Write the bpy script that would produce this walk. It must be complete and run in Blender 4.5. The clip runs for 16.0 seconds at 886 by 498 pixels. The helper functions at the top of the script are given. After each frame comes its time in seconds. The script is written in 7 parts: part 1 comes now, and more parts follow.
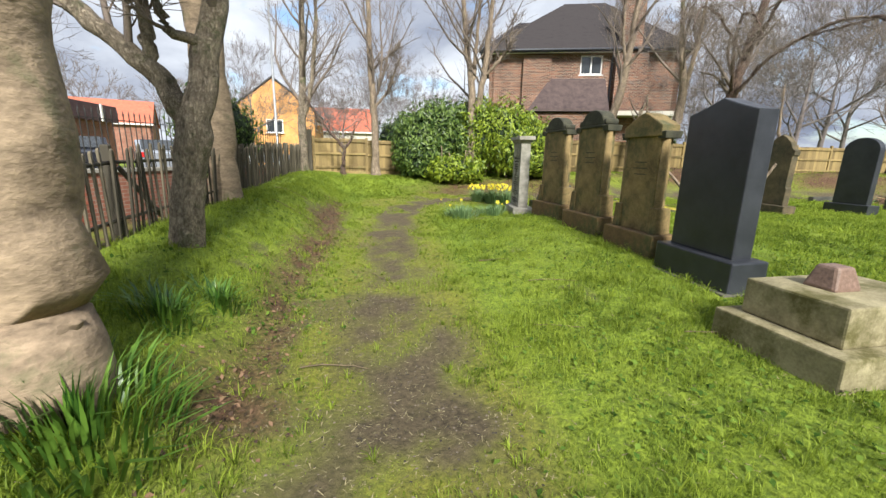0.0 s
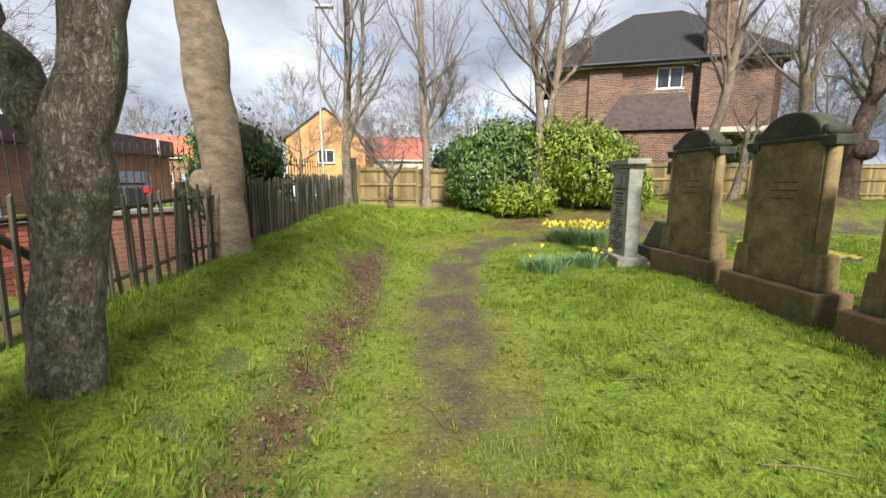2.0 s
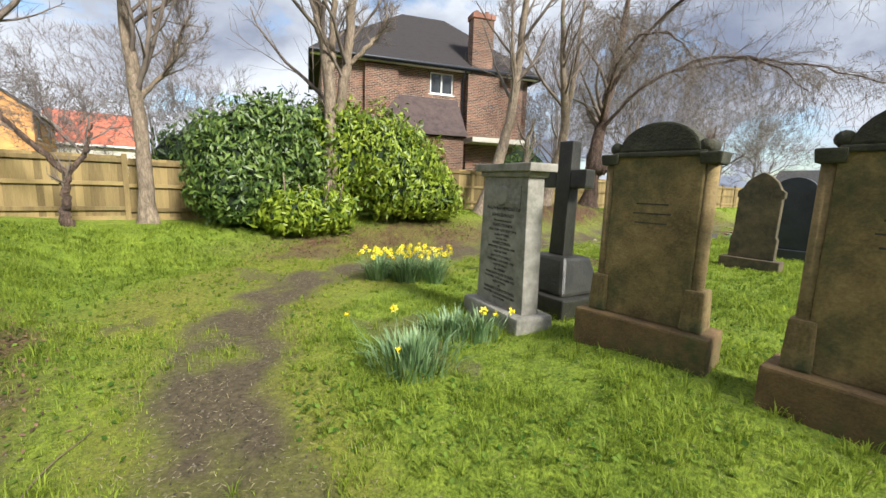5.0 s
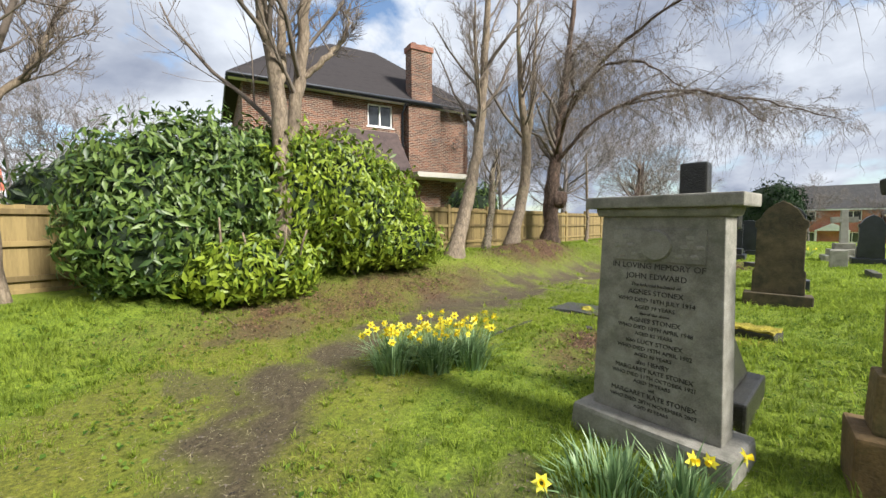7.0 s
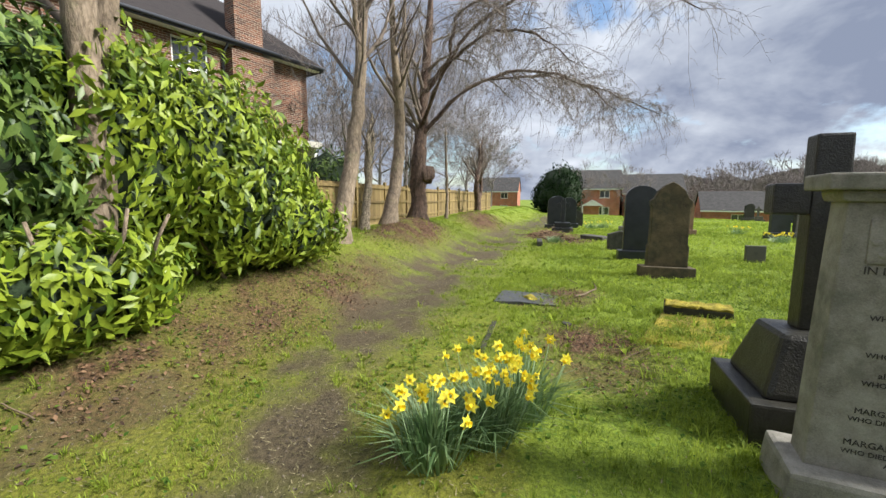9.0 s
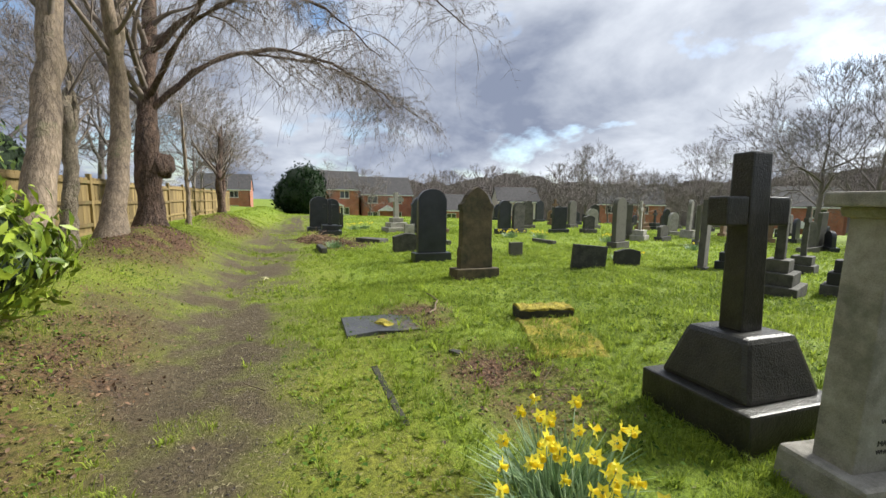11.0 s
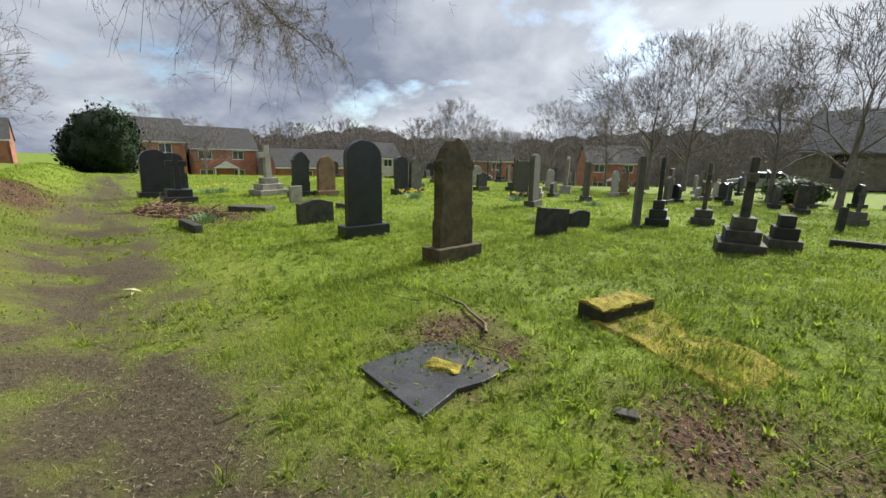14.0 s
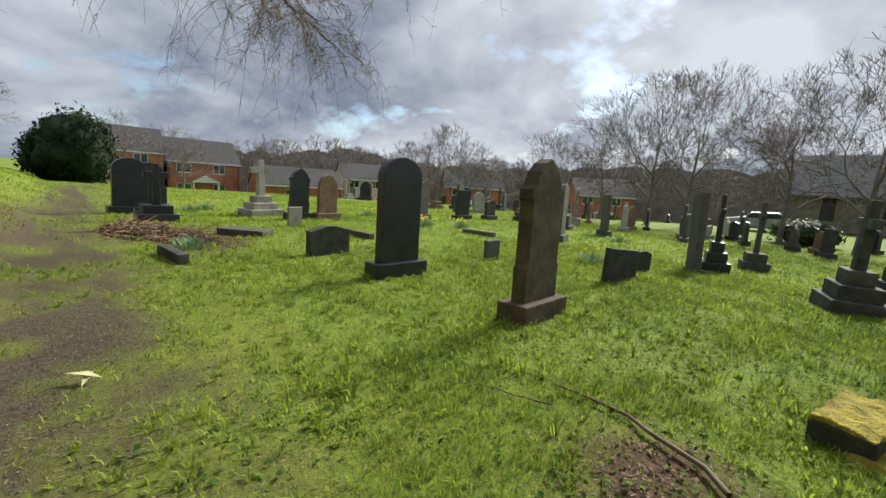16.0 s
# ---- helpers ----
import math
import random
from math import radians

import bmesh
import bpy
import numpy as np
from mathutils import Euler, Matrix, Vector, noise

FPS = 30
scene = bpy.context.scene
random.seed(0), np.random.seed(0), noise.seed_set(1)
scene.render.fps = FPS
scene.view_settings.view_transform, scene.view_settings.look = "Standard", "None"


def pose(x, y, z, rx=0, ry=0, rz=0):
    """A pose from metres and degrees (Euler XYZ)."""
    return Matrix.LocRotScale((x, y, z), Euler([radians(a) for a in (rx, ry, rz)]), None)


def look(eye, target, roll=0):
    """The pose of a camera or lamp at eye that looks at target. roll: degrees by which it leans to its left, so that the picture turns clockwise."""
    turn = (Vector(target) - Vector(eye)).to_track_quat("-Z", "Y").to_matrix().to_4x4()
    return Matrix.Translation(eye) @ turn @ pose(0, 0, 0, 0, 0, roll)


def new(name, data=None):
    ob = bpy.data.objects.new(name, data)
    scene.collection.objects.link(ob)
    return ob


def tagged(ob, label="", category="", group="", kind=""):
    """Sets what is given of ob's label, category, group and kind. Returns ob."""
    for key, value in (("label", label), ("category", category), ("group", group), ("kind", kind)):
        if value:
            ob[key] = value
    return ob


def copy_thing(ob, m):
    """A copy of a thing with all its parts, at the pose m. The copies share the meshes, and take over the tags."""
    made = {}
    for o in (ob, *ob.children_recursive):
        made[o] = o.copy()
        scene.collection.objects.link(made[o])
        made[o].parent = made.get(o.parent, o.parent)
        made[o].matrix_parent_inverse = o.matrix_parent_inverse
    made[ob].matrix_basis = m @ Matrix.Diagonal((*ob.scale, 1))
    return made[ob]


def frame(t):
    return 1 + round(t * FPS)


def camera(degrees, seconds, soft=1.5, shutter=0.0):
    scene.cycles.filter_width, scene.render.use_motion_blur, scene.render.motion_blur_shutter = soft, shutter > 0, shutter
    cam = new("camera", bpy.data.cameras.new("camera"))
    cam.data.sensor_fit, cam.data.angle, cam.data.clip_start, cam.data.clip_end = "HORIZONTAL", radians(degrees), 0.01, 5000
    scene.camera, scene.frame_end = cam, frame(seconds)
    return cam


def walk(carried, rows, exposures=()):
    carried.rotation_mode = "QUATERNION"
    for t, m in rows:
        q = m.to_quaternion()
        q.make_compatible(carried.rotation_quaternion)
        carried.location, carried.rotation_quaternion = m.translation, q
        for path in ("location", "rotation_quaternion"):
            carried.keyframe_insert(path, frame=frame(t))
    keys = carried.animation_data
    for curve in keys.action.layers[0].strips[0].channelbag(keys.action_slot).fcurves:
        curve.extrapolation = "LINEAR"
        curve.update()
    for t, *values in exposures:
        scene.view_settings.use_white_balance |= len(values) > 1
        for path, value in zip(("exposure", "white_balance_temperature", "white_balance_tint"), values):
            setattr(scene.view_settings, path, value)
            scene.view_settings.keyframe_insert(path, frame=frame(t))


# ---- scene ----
cam = camera(94.8, 16.0)
METRES, EYE, TILT, LEAN, TURN = 16.7, 1.5, 0.0, 0.0, -9.9
ROWS = [
    (0.0, 0.0, 0.0, 0.0, 0.25, -12.64, -1.1),
    (0.5, -0.0034, 0.0297, 0.0016, 4.48, -11.86, -1.3),
    (1.0, -0.0092, 0.0624, 0.0025, 7.4, -10.75, -1.25),
    (1.5, -0.0151, 0.0954, 0.0048, 8.81, -9.76, -0.51),
    (2.0, -0.0246, 0.1291, 0.0065, 6.96, -9.21, 0.04),
    (2.5, -0.0288, 0.1623, 0.0088, 2.95, -9.32, 0.1),
    (3.0, -0.0355, 0.1942, 0.0095, -2.78, -9.95, -0.4),
    (3.5, -0.0395, 0.2268, 0.0098, -8.74, -10.2, -1.03),
    (4.0, -0.0472, 0.2552, 0.0107, -14.62, -10.33, -1.61),
    (4.5, -0.0466, 0.2873, 0.0115, -21.1, -9.91, -2.07),
    (7.0, -0.0614, 0.4509, 0.0169, -37.17, -3.53, 0.22),
    (7.5, -0.0629, 0.4844, 0.0177, -41.99, -3.71, -0.51),
    (8.0, -0.0667, 0.5206, 0.0183, -43.66, -3.49, -0.24),
    (8.5, -0.0644, 0.5561, 0.0172, -51.86, -4.9, -0.28),
    (9.0, -0.0591, 0.5905, 0.0201, -62.96, -7.08, -0.16),
    (9.5, -0.0477, 0.6184, 0.0208, -74.95, -8.59, -0.43),
    (10.0, -0.0348, 0.6426, 0.023, -85.75, -7.7, -0.73),
    (12.5, 0.0679, 0.7331, 0.0224, -110.4, -9.42, -0.72),
    (13.0, 0.0963, 0.743, 0.0226, -114.51, -10.95, -0.58),
    (13.5, 0.1231, 0.758, 0.0216, -117.81, -12.84, -0.68),
    (14.0, 0.152, 0.7644, 0.0206, -120.49, -12.44, -1.09),
    (14.5, 0.1802, 0.772, 0.022, -123.01, -10.91, -1.86),
    (15.0, 0.2075, 0.7724, 0.0201, -124.38, -10.05, -2.41),
    (15.5, 0.2371, 0.7763, 0.0196, -123.94, -9.73, -3.1),
    (16.0, 0.2671, 0.7767, 0.0174, -123.13, -8.92, -3.75),
]
walk(cam, [(t, pose(0, 0, EYE, TILT, LEAN, TURN) @ pose(METRES * x, METRES * y, METRES * z, 90 + pitch, roll, yaw)) for t, x, y, z, yaw, pitch, roll in ROWS],
     exposures=[(0.0, 0.9, 6200, 8), (2.0, 0.88, 6200, 8), (4.5, 0.9, 6200, 8), (7.0, 0.86, 6200, 8), (10.0, 0.84, 6200, 8), (12.5, 0.66, 6200, 8), (14.5, 0.54, 6250, 7), (16.0, 0.46, 6250, 7)])

# ---- world and sun ----
SUN_AZ, SUN_EL = math.atan2(0.10, -0.99), radians(38)   # azimuth from +y towards +x
world = bpy.data.worlds.new("sky_world")
scene.world = world
world.use_nodes = True
wn, wl = world.node_tree.nodes, world.node_tree.links
wn.clear()


def wnode(kind, **sets):
    n = wn.new(kind)
    for k, v in sets.items():
        n.inputs[k].default_value = v
    return n


w_out = wn.new("ShaderNodeOutputWorld")
w_bg = wnode("ShaderNodeBackground", Strength=1.0)
w_sky = wn.new("ShaderNodeTexSky")
w_sky.sky_type = "NISHITA"
w_sky.sun_disc = False
w_sky.sun_elevation = SUN_EL
w_sky.sun_rotation = SUN_AZ
w_scale = wn.new("ShaderNodeVectorMath")
w_scale.operation = "SCALE"
w_scale.inputs["Scale"].default_value = 0.11
wl.new(w_sky.outputs[0], w_scale.inputs[0])
w_tc = wn.new("ShaderNodeTexCoord")
w_sep = wn.new("ShaderNodeSeparateXYZ")
wl.new(w_tc.outputs["Generated"], w_sep.inputs[0])
w_h = wn.new("ShaderNodeMath")
w_h.operation = "ADD"
w_h.inputs[1].default_value = 0.42
w_abs = wn.new("ShaderNodeMath")
w_abs.operation = "ABSOLUTE"
wl.new(w_sep.outputs["Z"], w_abs.inputs[0])
wl.new(w_abs.outputs[0], w_h.inputs[0])
w_div = wn.new("ShaderNodeVectorMath")
w_div.operation = "DIVIDE"
wl.new(w_tc.outputs["Generated"], w_div.inputs[0])
w_hv = wn.new("ShaderNodeCombineXYZ")
for k in range(3):
    wl.new(w_h.outputs[0], w_hv.inputs[k])
wl.new(w_hv.outputs[0], w_div.inputs[1])
w_n1 = wnode("ShaderNodeTexNoise", Scale=2.3, Detail=9.0, Roughness=0.56, Distortion=0.15)
w_n2 = wnode("ShaderNodeTexNoise", Scale=1.9, Detail=9.0, Roughness=0.55, Distortion=0.2)
w_off = wn.new("ShaderNodeVectorMath")
w_off.operation = "ADD"
w_off.inputs[1].default_value = (5.2, 8.3, 0.4)
wl.new(w_div.outputs[0], w_n1.inputs["Vector"])
wl.new(w_div.outputs[0], w_off.inputs[0])
wl.new(w_off.outputs[0], w_n2.inputs["Vector"])
w_cover = wn.new("ShaderNodeValToRGB")
w_cover.color_ramp.elements[0].position, w_cover.color_ramp.elements[1].position = 0.35, 0.44
wl.new(w_n1.outputs["Fac"], w_cover.inputs[0])
w_tone = wn.new("ShaderNodeValToRGB")
w_tone.color_ramp.elements[0].position, w_tone.color_ramp.elements[1].position = 0.27, 0.61
w_tone.color_ramp.elements[0].color = (0.17, 0.19, 0.25, 1)
w_tone.color_ramp.elements[1].color = (0.545, 0.555, 0.585, 1)
# the cloud is thicker towards the east
w_east = wn.new("ShaderNodeVectorMath")
w_east.operation = "DOT_PRODUCT"
w_east.inputs[1].default_value = (0.97, 0.15, 0.0)
wl.new(w_tc.outputs["Generated"], w_east.inputs[0])
w_bank = wn.new("ShaderNodeMapRange")
w_bank.interpolation_type = "SMOOTHSTEP"
w_bank.inputs["From Min"].default_value, w_bank.inputs["From Max"].default_value = 0.45, 1.0
w_bank.inputs["To Min"].default_value, w_bank.inputs["To Max"].default_value = 0.0, -0.13
wl.new(w_east.outputs["Value"], w_bank.inputs["Value"])
w_thick = wn.new("ShaderNodeMath")
w_thick.operation = "ADD"
wl.new(w_n2.outputs["Fac"], w_thick.inputs[0])
wl.new(w_bank.outputs[0], w_thick.inputs[1])
wl.new(w_thick.outputs[0], w_tone.inputs[0])
w_mix = wn.new("ShaderNodeMix")
w_mix.data_type = "RGBA"
wl.new(w_cover.outputs[0], w_mix.inputs["Factor"])
wl.new(w_scale.outputs[0], w_mix.inputs["A"])
wl.new(w_tone.outputs[0], w_mix.inputs["B"])
wl.new(w_mix.outputs["Result"], w_bg.inputs["Color"])
wl.new(w_bg.outputs[0], w_out.inputs[0])

sun_data = bpy.data.lights.new("sun", "SUN")
sun_data.energy, sun_data.angle, sun_data.color = 4.8, radians(13.0), (1.0, 0.94, 0.84)
sun = new("sun", sun_data)
sun_way = Vector((math.sin(SUN_AZ) * math.cos(SUN_EL), math.cos(SUN_AZ) * math.cos(SUN_EL), math.sin(SUN_EL)))
sun.matrix_world = look(sun_way * 60, (0, 0, 0))


# ---- materials ----
def mat(name, dark, light, scale=6.0, rough=0.8, bump=0.3, metal=0.0, blotch=None, blotch_at=0.6, blotch_scale=1.5, fine=60.0,
        stretch=(1, 1, 1), vary=0.0, island=0.0, through_light=0.0, spec=0.5, cracks=0.0, crack_stretch=(1, 1, 0.3)):
    """Two scales of noise between two colours, blotches of a third one, relief, and variation from piece to piece."""
    m = bpy.data.materials.new(name)
    m.use_nodes = True
    nt = m.node_tree
    N, L = nt.nodes, nt.links
    b = N["Principled BSDF"]
    b.inputs["Roughness"].default_value = rough
    b.inputs["Metallic"].default_value = metal
    b.inputs["Specular IOR Level"].default_value = spec
    tc = N.new("ShaderNodeTexCoord")
    mp = N.new("ShaderNodeMapping")
    mp.inputs["Scale"].default_value = stretch
    L.new(tc.outputs["Object"], mp.inputs[0])
    n1 = N.new("ShaderNodeTexNoise")
    n1.inputs["Scale"].default_value, n1.inputs["Detail"].default_value, n1.inputs["Roughness"].default_value = scale, 6, 0.65
    n2 = N.new("ShaderNodeTexNoise")
    n2.inputs["Scale"].default_value, n2.inputs["Detail"].default_value = fine, 3
    L.new(mp.outputs[0], n1.inputs["Vector"])
    L.new(mp.outputs[0], n2.inputs["Vector"])
    add = N.new("ShaderNodeMath")
    add.operation = "MULTIPLY_ADD"
    add.inputs[1].default_value = 0.35
    L.new(n2.outputs["Fac"], add.inputs[0])
    sub = N.new("ShaderNodeMath")
    sub.operation = "SUBTRACT"
    sub.inputs[1].default_value = 0.175
    L.new(n1.outputs["Fac"], sub.inputs[0])
    L.new(sub.outputs[0], add.inputs[2])
    fac = add.outputs[0]
    for amount, kind in ((vary, "obj"), (island, "isl")):
        if amount:
            src = N.new("ShaderNodeObjectInfo" if kind == "obj" else "ShaderNodeNewGeometry")
            ma = N.new("ShaderNodeMath")
            ma.operation = "MULTIPLY_ADD"
            ma.inputs[1].default_value = amount
            L.new(src.outputs["Random" if kind == "obj" else "Random Per Island"], ma.inputs[0])
            sb = N.new("ShaderNodeMath")
            sb.operation = "SUBTRACT"
            sb.inputs[1].default_value = amount / 2
            L.new(fac, sb.inputs[0])
            L.new(sb.outputs[0], ma.inputs[2])
            fac = ma.outputs[0]
    ramp = N.new("ShaderNodeValToRGB")
    ramp.color_ramp.elements[0].position, ramp.color_ramp.elements[1].position = 0.3, 0.7
    ramp.color_ramp.elements[0].color, ramp.color_ramp.elements[1].color = (*dark, 1), (*light, 1)
    L.new(fac, ramp.inputs[0])
    colour = ramp.outputs[0]
    if blotch:
        n3 = N.new("ShaderNodeTexNoise")
        n3.inputs["Scale"].default_value, n3.inputs["Detail"].default_value, n3.inputs["Roughness"].default_value = blotch_scale, 8, 0.7
        L.new(tc.outputs["Object"], n3.inputs["Vector"])
        r3 = N.new("ShaderNodeValToRGB")
        r3.color_ramp.elements[0].position, r3.color_ramp.elements[1].position = blotch_at - 0.06, blotch_at + 0.08
        L.new(n3.outputs["Fac"], r3.inputs[0])
        mx = N.new("ShaderNodeMix")
        mx.data_type = "RGBA"
        L.new(r3.outputs[0], mx.inputs["Factor"])
        L.new(colour, mx.inputs["A"])
        mx.inputs["B"].default_value = (*blotch, 1)
        colour = mx.outputs["Result"]
    if cracks:
        mp2 = N.new("ShaderNodeMapping")
        mp2.inputs["Scale"].default_value = crack_stretch
        wob = N.new("ShaderNodeMix")
        wob.data_type = "RGBA"
        wob.inputs["Factor"].default_value = 0.16
        L.new(tc.outputs["Object"], wob.inputs["A"])
        L.new(n1.outputs["Color"], wob.inputs["B"])
        L.new(wob.outputs["Result"], mp2.inputs[0])
        vo = N.new("ShaderNodeTexVoronoi")
        vo.feature = "DISTANCE_TO_EDGE"
        vo.inputs["Scale"].default_value = cracks
        L.new(mp2.outputs[0], vo.inputs["Vector"])
        cr = N.new("ShaderNodeValToRGB")
        cr.color_ramp.elements[0].position, cr.color_ramp.elements[1].position = 0.0, 0.22
        cr.color_ramp.elements[0].color = (0.62, 0.6, 0.57, 1)
        L.new(vo.outputs["Distance"], cr.inputs[0])
        mc = N.new("ShaderNodeMix")
        mc.data_type, mc.blend_type = "RGBA", "MULTIPLY"
        mc.inputs["Factor"].default_value = 1.0
        L.new(colour, mc.inputs["A"])
        L.new(cr.outputs[0], mc.inputs["B"])
        colour = mc.outputs["Result"]
        ad2 = N.new("ShaderNodeMath")
        ad2.operation = "MULTIPLY_ADD"
        ad2.inputs[1].default_value = 0.5
        L.new(cr.outputs[0], ad2.inputs[0])
        L.new(fac, ad2.inputs[2])
        fac = ad2.outputs[0]
    L.new(colour, b.inputs["Base Color"])
    if through_light:
        b.inputs["Subsurface Weight"].default_value = 0
        tr = N.new("ShaderNodeBsdfTranslucent")
        L.new(colour, tr.inputs[0])
        mxs = N.new("ShaderNodeMixShader")
        mxs.inputs[0].default_value = through_light
        L.new(b.outputs[0], mxs.inputs[1])
        L.new(tr.outputs[0], mxs.inputs[2])
        L.new(mxs.outputs[0], N["Material Output"].inputs[0])
    if bump:
        bp = N.new("ShaderNodeBump")
        bp.inputs["Strength"].default_value = bump
        bp.inputs["Distance"].default_value = 0.06 if bump > 0.85 else 0.02
        L.new(fac, bp.inputs["Height"])
        L.new(bp.outputs[0], b.inputs["Normal"])
    return m


def brick_mat(name, c1, c2, mortar, bw=0.225, bh=0.075, axis=0):
    """Brick courses at real size, on walls that face y (axis 0) or x (axis 1) in their own space."""
    m = mat(name, c1, c2, 5, 0.9, 0.2)
    N, L = m.node_tree.nodes, m.node_tree.links
    b = N["Principled BSDF"]
    tc = N.new("ShaderNodeTexCoord")
    sep = N.new("ShaderNodeSeparateXYZ")
    com = N.new("ShaderNodeCombineXYZ")
    L.new(tc.outputs["Object"], sep.inputs[0])
    ad = N.new("ShaderNodeMath")
    ad.operation = "ADD"
    L.new(sep.outputs[0], ad.inputs[0])
    L.new(sep.outputs[1], ad.inputs[1])
    L.new(ad.outputs[0], com.inputs[0])
    L.new(sep.outputs[2], com.inputs[1])
    br = N.new("ShaderNodeTexBrick")
    for k, v in (("Scale", 1.0), ("Brick Width", bw), ("Row Height", bh), ("Mortar Size", 0.008), ("Mortar Smooth", 0.2), ("Bias", -0.1)):
        br.inputs[k].default_value = v
    br.inputs["Color1"].default_value, br.inputs["Color2"].default_value, br.inputs["Mortar"].default_value = (*c1, 1), (*c2, 1), (*mortar, 1)
    L.new(com.outputs[0], br.inputs["Vector"])
    nz = N.new("ShaderNodeTexNoise")
    nz.inputs["Scale"].default_value, nz.inputs["Detail"].default_value = 0.9, 5
    L.new(tc.outputs["Object"], nz.inputs["Vector"])
    mul = N.new("ShaderNodeMix")
    mul.data_type, mul.blend_type = "RGBA", "MULTIPLY"
    mul.inputs["Factor"].default_value = 0.7
    rr = N.new("ShaderNodeValToRGB")
    rr.color_ramp.elements[0].color, rr.color_ramp.elements[1].color = (0.45, 0.45, 0.45, 1), (1.25, 1.2, 1.15, 1)
    rr.color_ramp.elements[0].position, rr.color_ramp.elements[1].position = 0.3, 0.7
    L.new(nz.outputs["Fac"], rr.inputs[0])
    L.new(br.outputs["Color"], mul.inputs["A"])
    L.new(rr.outputs[0], mul.inputs["B"])
    L.new(mul.outputs["Result"], b.inputs["Base Color"])
    bp = N.new("ShaderNodeBump")
    bp.inputs["Strength"].default_value, bp.inputs["Distance"].default_value = 0.6, 0.01
    bp.invert = True
    L.new(br.outputs["Fac"], bp.inputs["Height"])
    L.new(bp.outputs[0], b.inputs["Normal"])
    return m


def plain(name, c, rough=0.5, metal=0.0, spec=0.5):
    return mat(name, tuple(v * 0.85 for v in c), tuple(min(1, v * 1.1) for v in c), 4, rough, 0.05, metal, spec=spec)


M = {}
M["bark_beech"] = mat("bark_beech", (0.13, 0.095, 0.062), (0.36, 0.27, 0.18), 5, 0.9, 0.7, blotch=(0.10, 0.11, 0.05), blotch_at=0.62, blotch_scale=2.2, stretch=(1, 1, 1.9), fine=26)
M["bark_rough"] = mat("bark_rough", (0.15, 0.122, 0.09), (0.52, 0.43, 0.32), 14, 0.95, 1.0, blotch=(0.09, 0.12, 0.035), blotch_at=0.6, blotch_scale=3, stretch=(1, 1, 0.5), fine=55, cracks=42, crack_stretch=(1, 1, 0.45))
M["bark_grey"] = mat("bark_grey", (0.13, 0.10, 0.075), (0.34, 0.265, 0.19), 9, 0.9, 0.7, blotch=(0.13, 0.14, 0.06), blotch_at=0.63, stretch=(1, 1, 0.4), cracks=22, crack_stretch=(1, 1, 0.25))
M["bark_dark"] = mat("bark_dark", (0.05, 0.034, 0.028), (0.20, 0.13, 0.095), 10, 0.95, 1.0, stretch=(1, 1, 0.4), cracks=16)
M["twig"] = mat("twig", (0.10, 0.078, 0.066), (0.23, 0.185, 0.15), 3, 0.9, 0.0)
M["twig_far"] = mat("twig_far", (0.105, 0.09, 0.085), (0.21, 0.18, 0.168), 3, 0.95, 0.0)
M["laurel"] = mat("laurel", (0.075, 0.125, 0.010), (0.26, 0.33, 0.030), 3, 0.45, 0.05, spec=0.35, island=0.7, through_light=0.22, blotch=(0.34, 0.34, 0.03), blotch_at=0.68, blotch_scale=1.1)
M["laurel_dark"] = mat("laurel_dark", (0.036, 0.072, 0.016), (0.14, 0.205, 0.042), 3, 0.42, 0.05, spec=0.35, island=0.7, through_light=0.18)
# near-black green: the shade inside a shrub, put into the colour
M["leaf_shade"] = mat("leaf_shade", (0.006, 0.012, 0.004), (0.02, 0.04, 0.012), 9, 0.9, 0.8)
M["yew"] = mat("yew", (0.008, 0.018, 0.008), (0.025, 0.045, 0.018), 4, 0.95, 0.0, island=0.5, spec=0.05)
M["grass"] = mat("grass", (0.13, 0.19, 0.022), (0.345, 0.425, 0.056), 1.2, 0.5, 0.0, island=0.45, through_light=0.55, fine=9, spec=0.15)
M["grass_far"] = mat("grass_far", (0.15, 0.22, 0.026), (0.385, 0.475, 0.066), 0.6, 0.55, 0.0, island=0.4, through_light=0.6, fine=9, spec=0.1)
M["petal_dry"] = mat("petal_dry", (0.42, 0.40, 0.17), (0.62, 0.58, 0.34), 20, 0.7, 0.1)
M["straw"] = mat("straw", (0.11, 0.095, 0.04), (0.32, 0.275, 0.15), 2, 0.8, 0.0, island=0.6)
M["dead_leaf"] = mat("dead_leaf", (0.05, 0.028, 0.016), (0.19, 0.11, 0.06), 3, 0.85, 0.0, island=0.8)
M["dead_stem"] = mat("dead_stem", (0.10, 0.06, 0.035), (0.34, 0.22, 0.13), 4, 0.85, 0.0, island=0.7)
M["daff_leaf"] = mat("daff_leaf", (0.10, 0.18, 0.07), (0.26, 0.37, 0.17), 3, 0.45, 0.0, island=0.6, through_light=0.25)
M["petal"] = mat("petal", (0.88, 0.76, 0.04), (0.97, 0.88, 0.12), 3, 0.5, 0.0, island=0.4, through_light=0.3)
M["trumpet"] = mat("trumpet", (0.84, 0.64, 0.015), (0.95, 0.76, 0.03), 3, 0.5, 0.0, through_light=0.2)
M["sandstone"] = mat("sandstone", (0.085, 0.060, 0.022), (0.27, 0.19, 0.078), 4, 0.9, 0.5, blotch=(0.055, 0.062, 0.024), blotch_at=0.54, blotch_scale=1.6)
M["sandstone_red"] = mat("sandstone_red", (0.075, 0.048, 0.02), (0.20, 0.125, 0.05), 4, 0.9, 0.5, blotch=(0.06, 0.065, 0.02), blotch_at=0.55, blotch_scale=2.2)
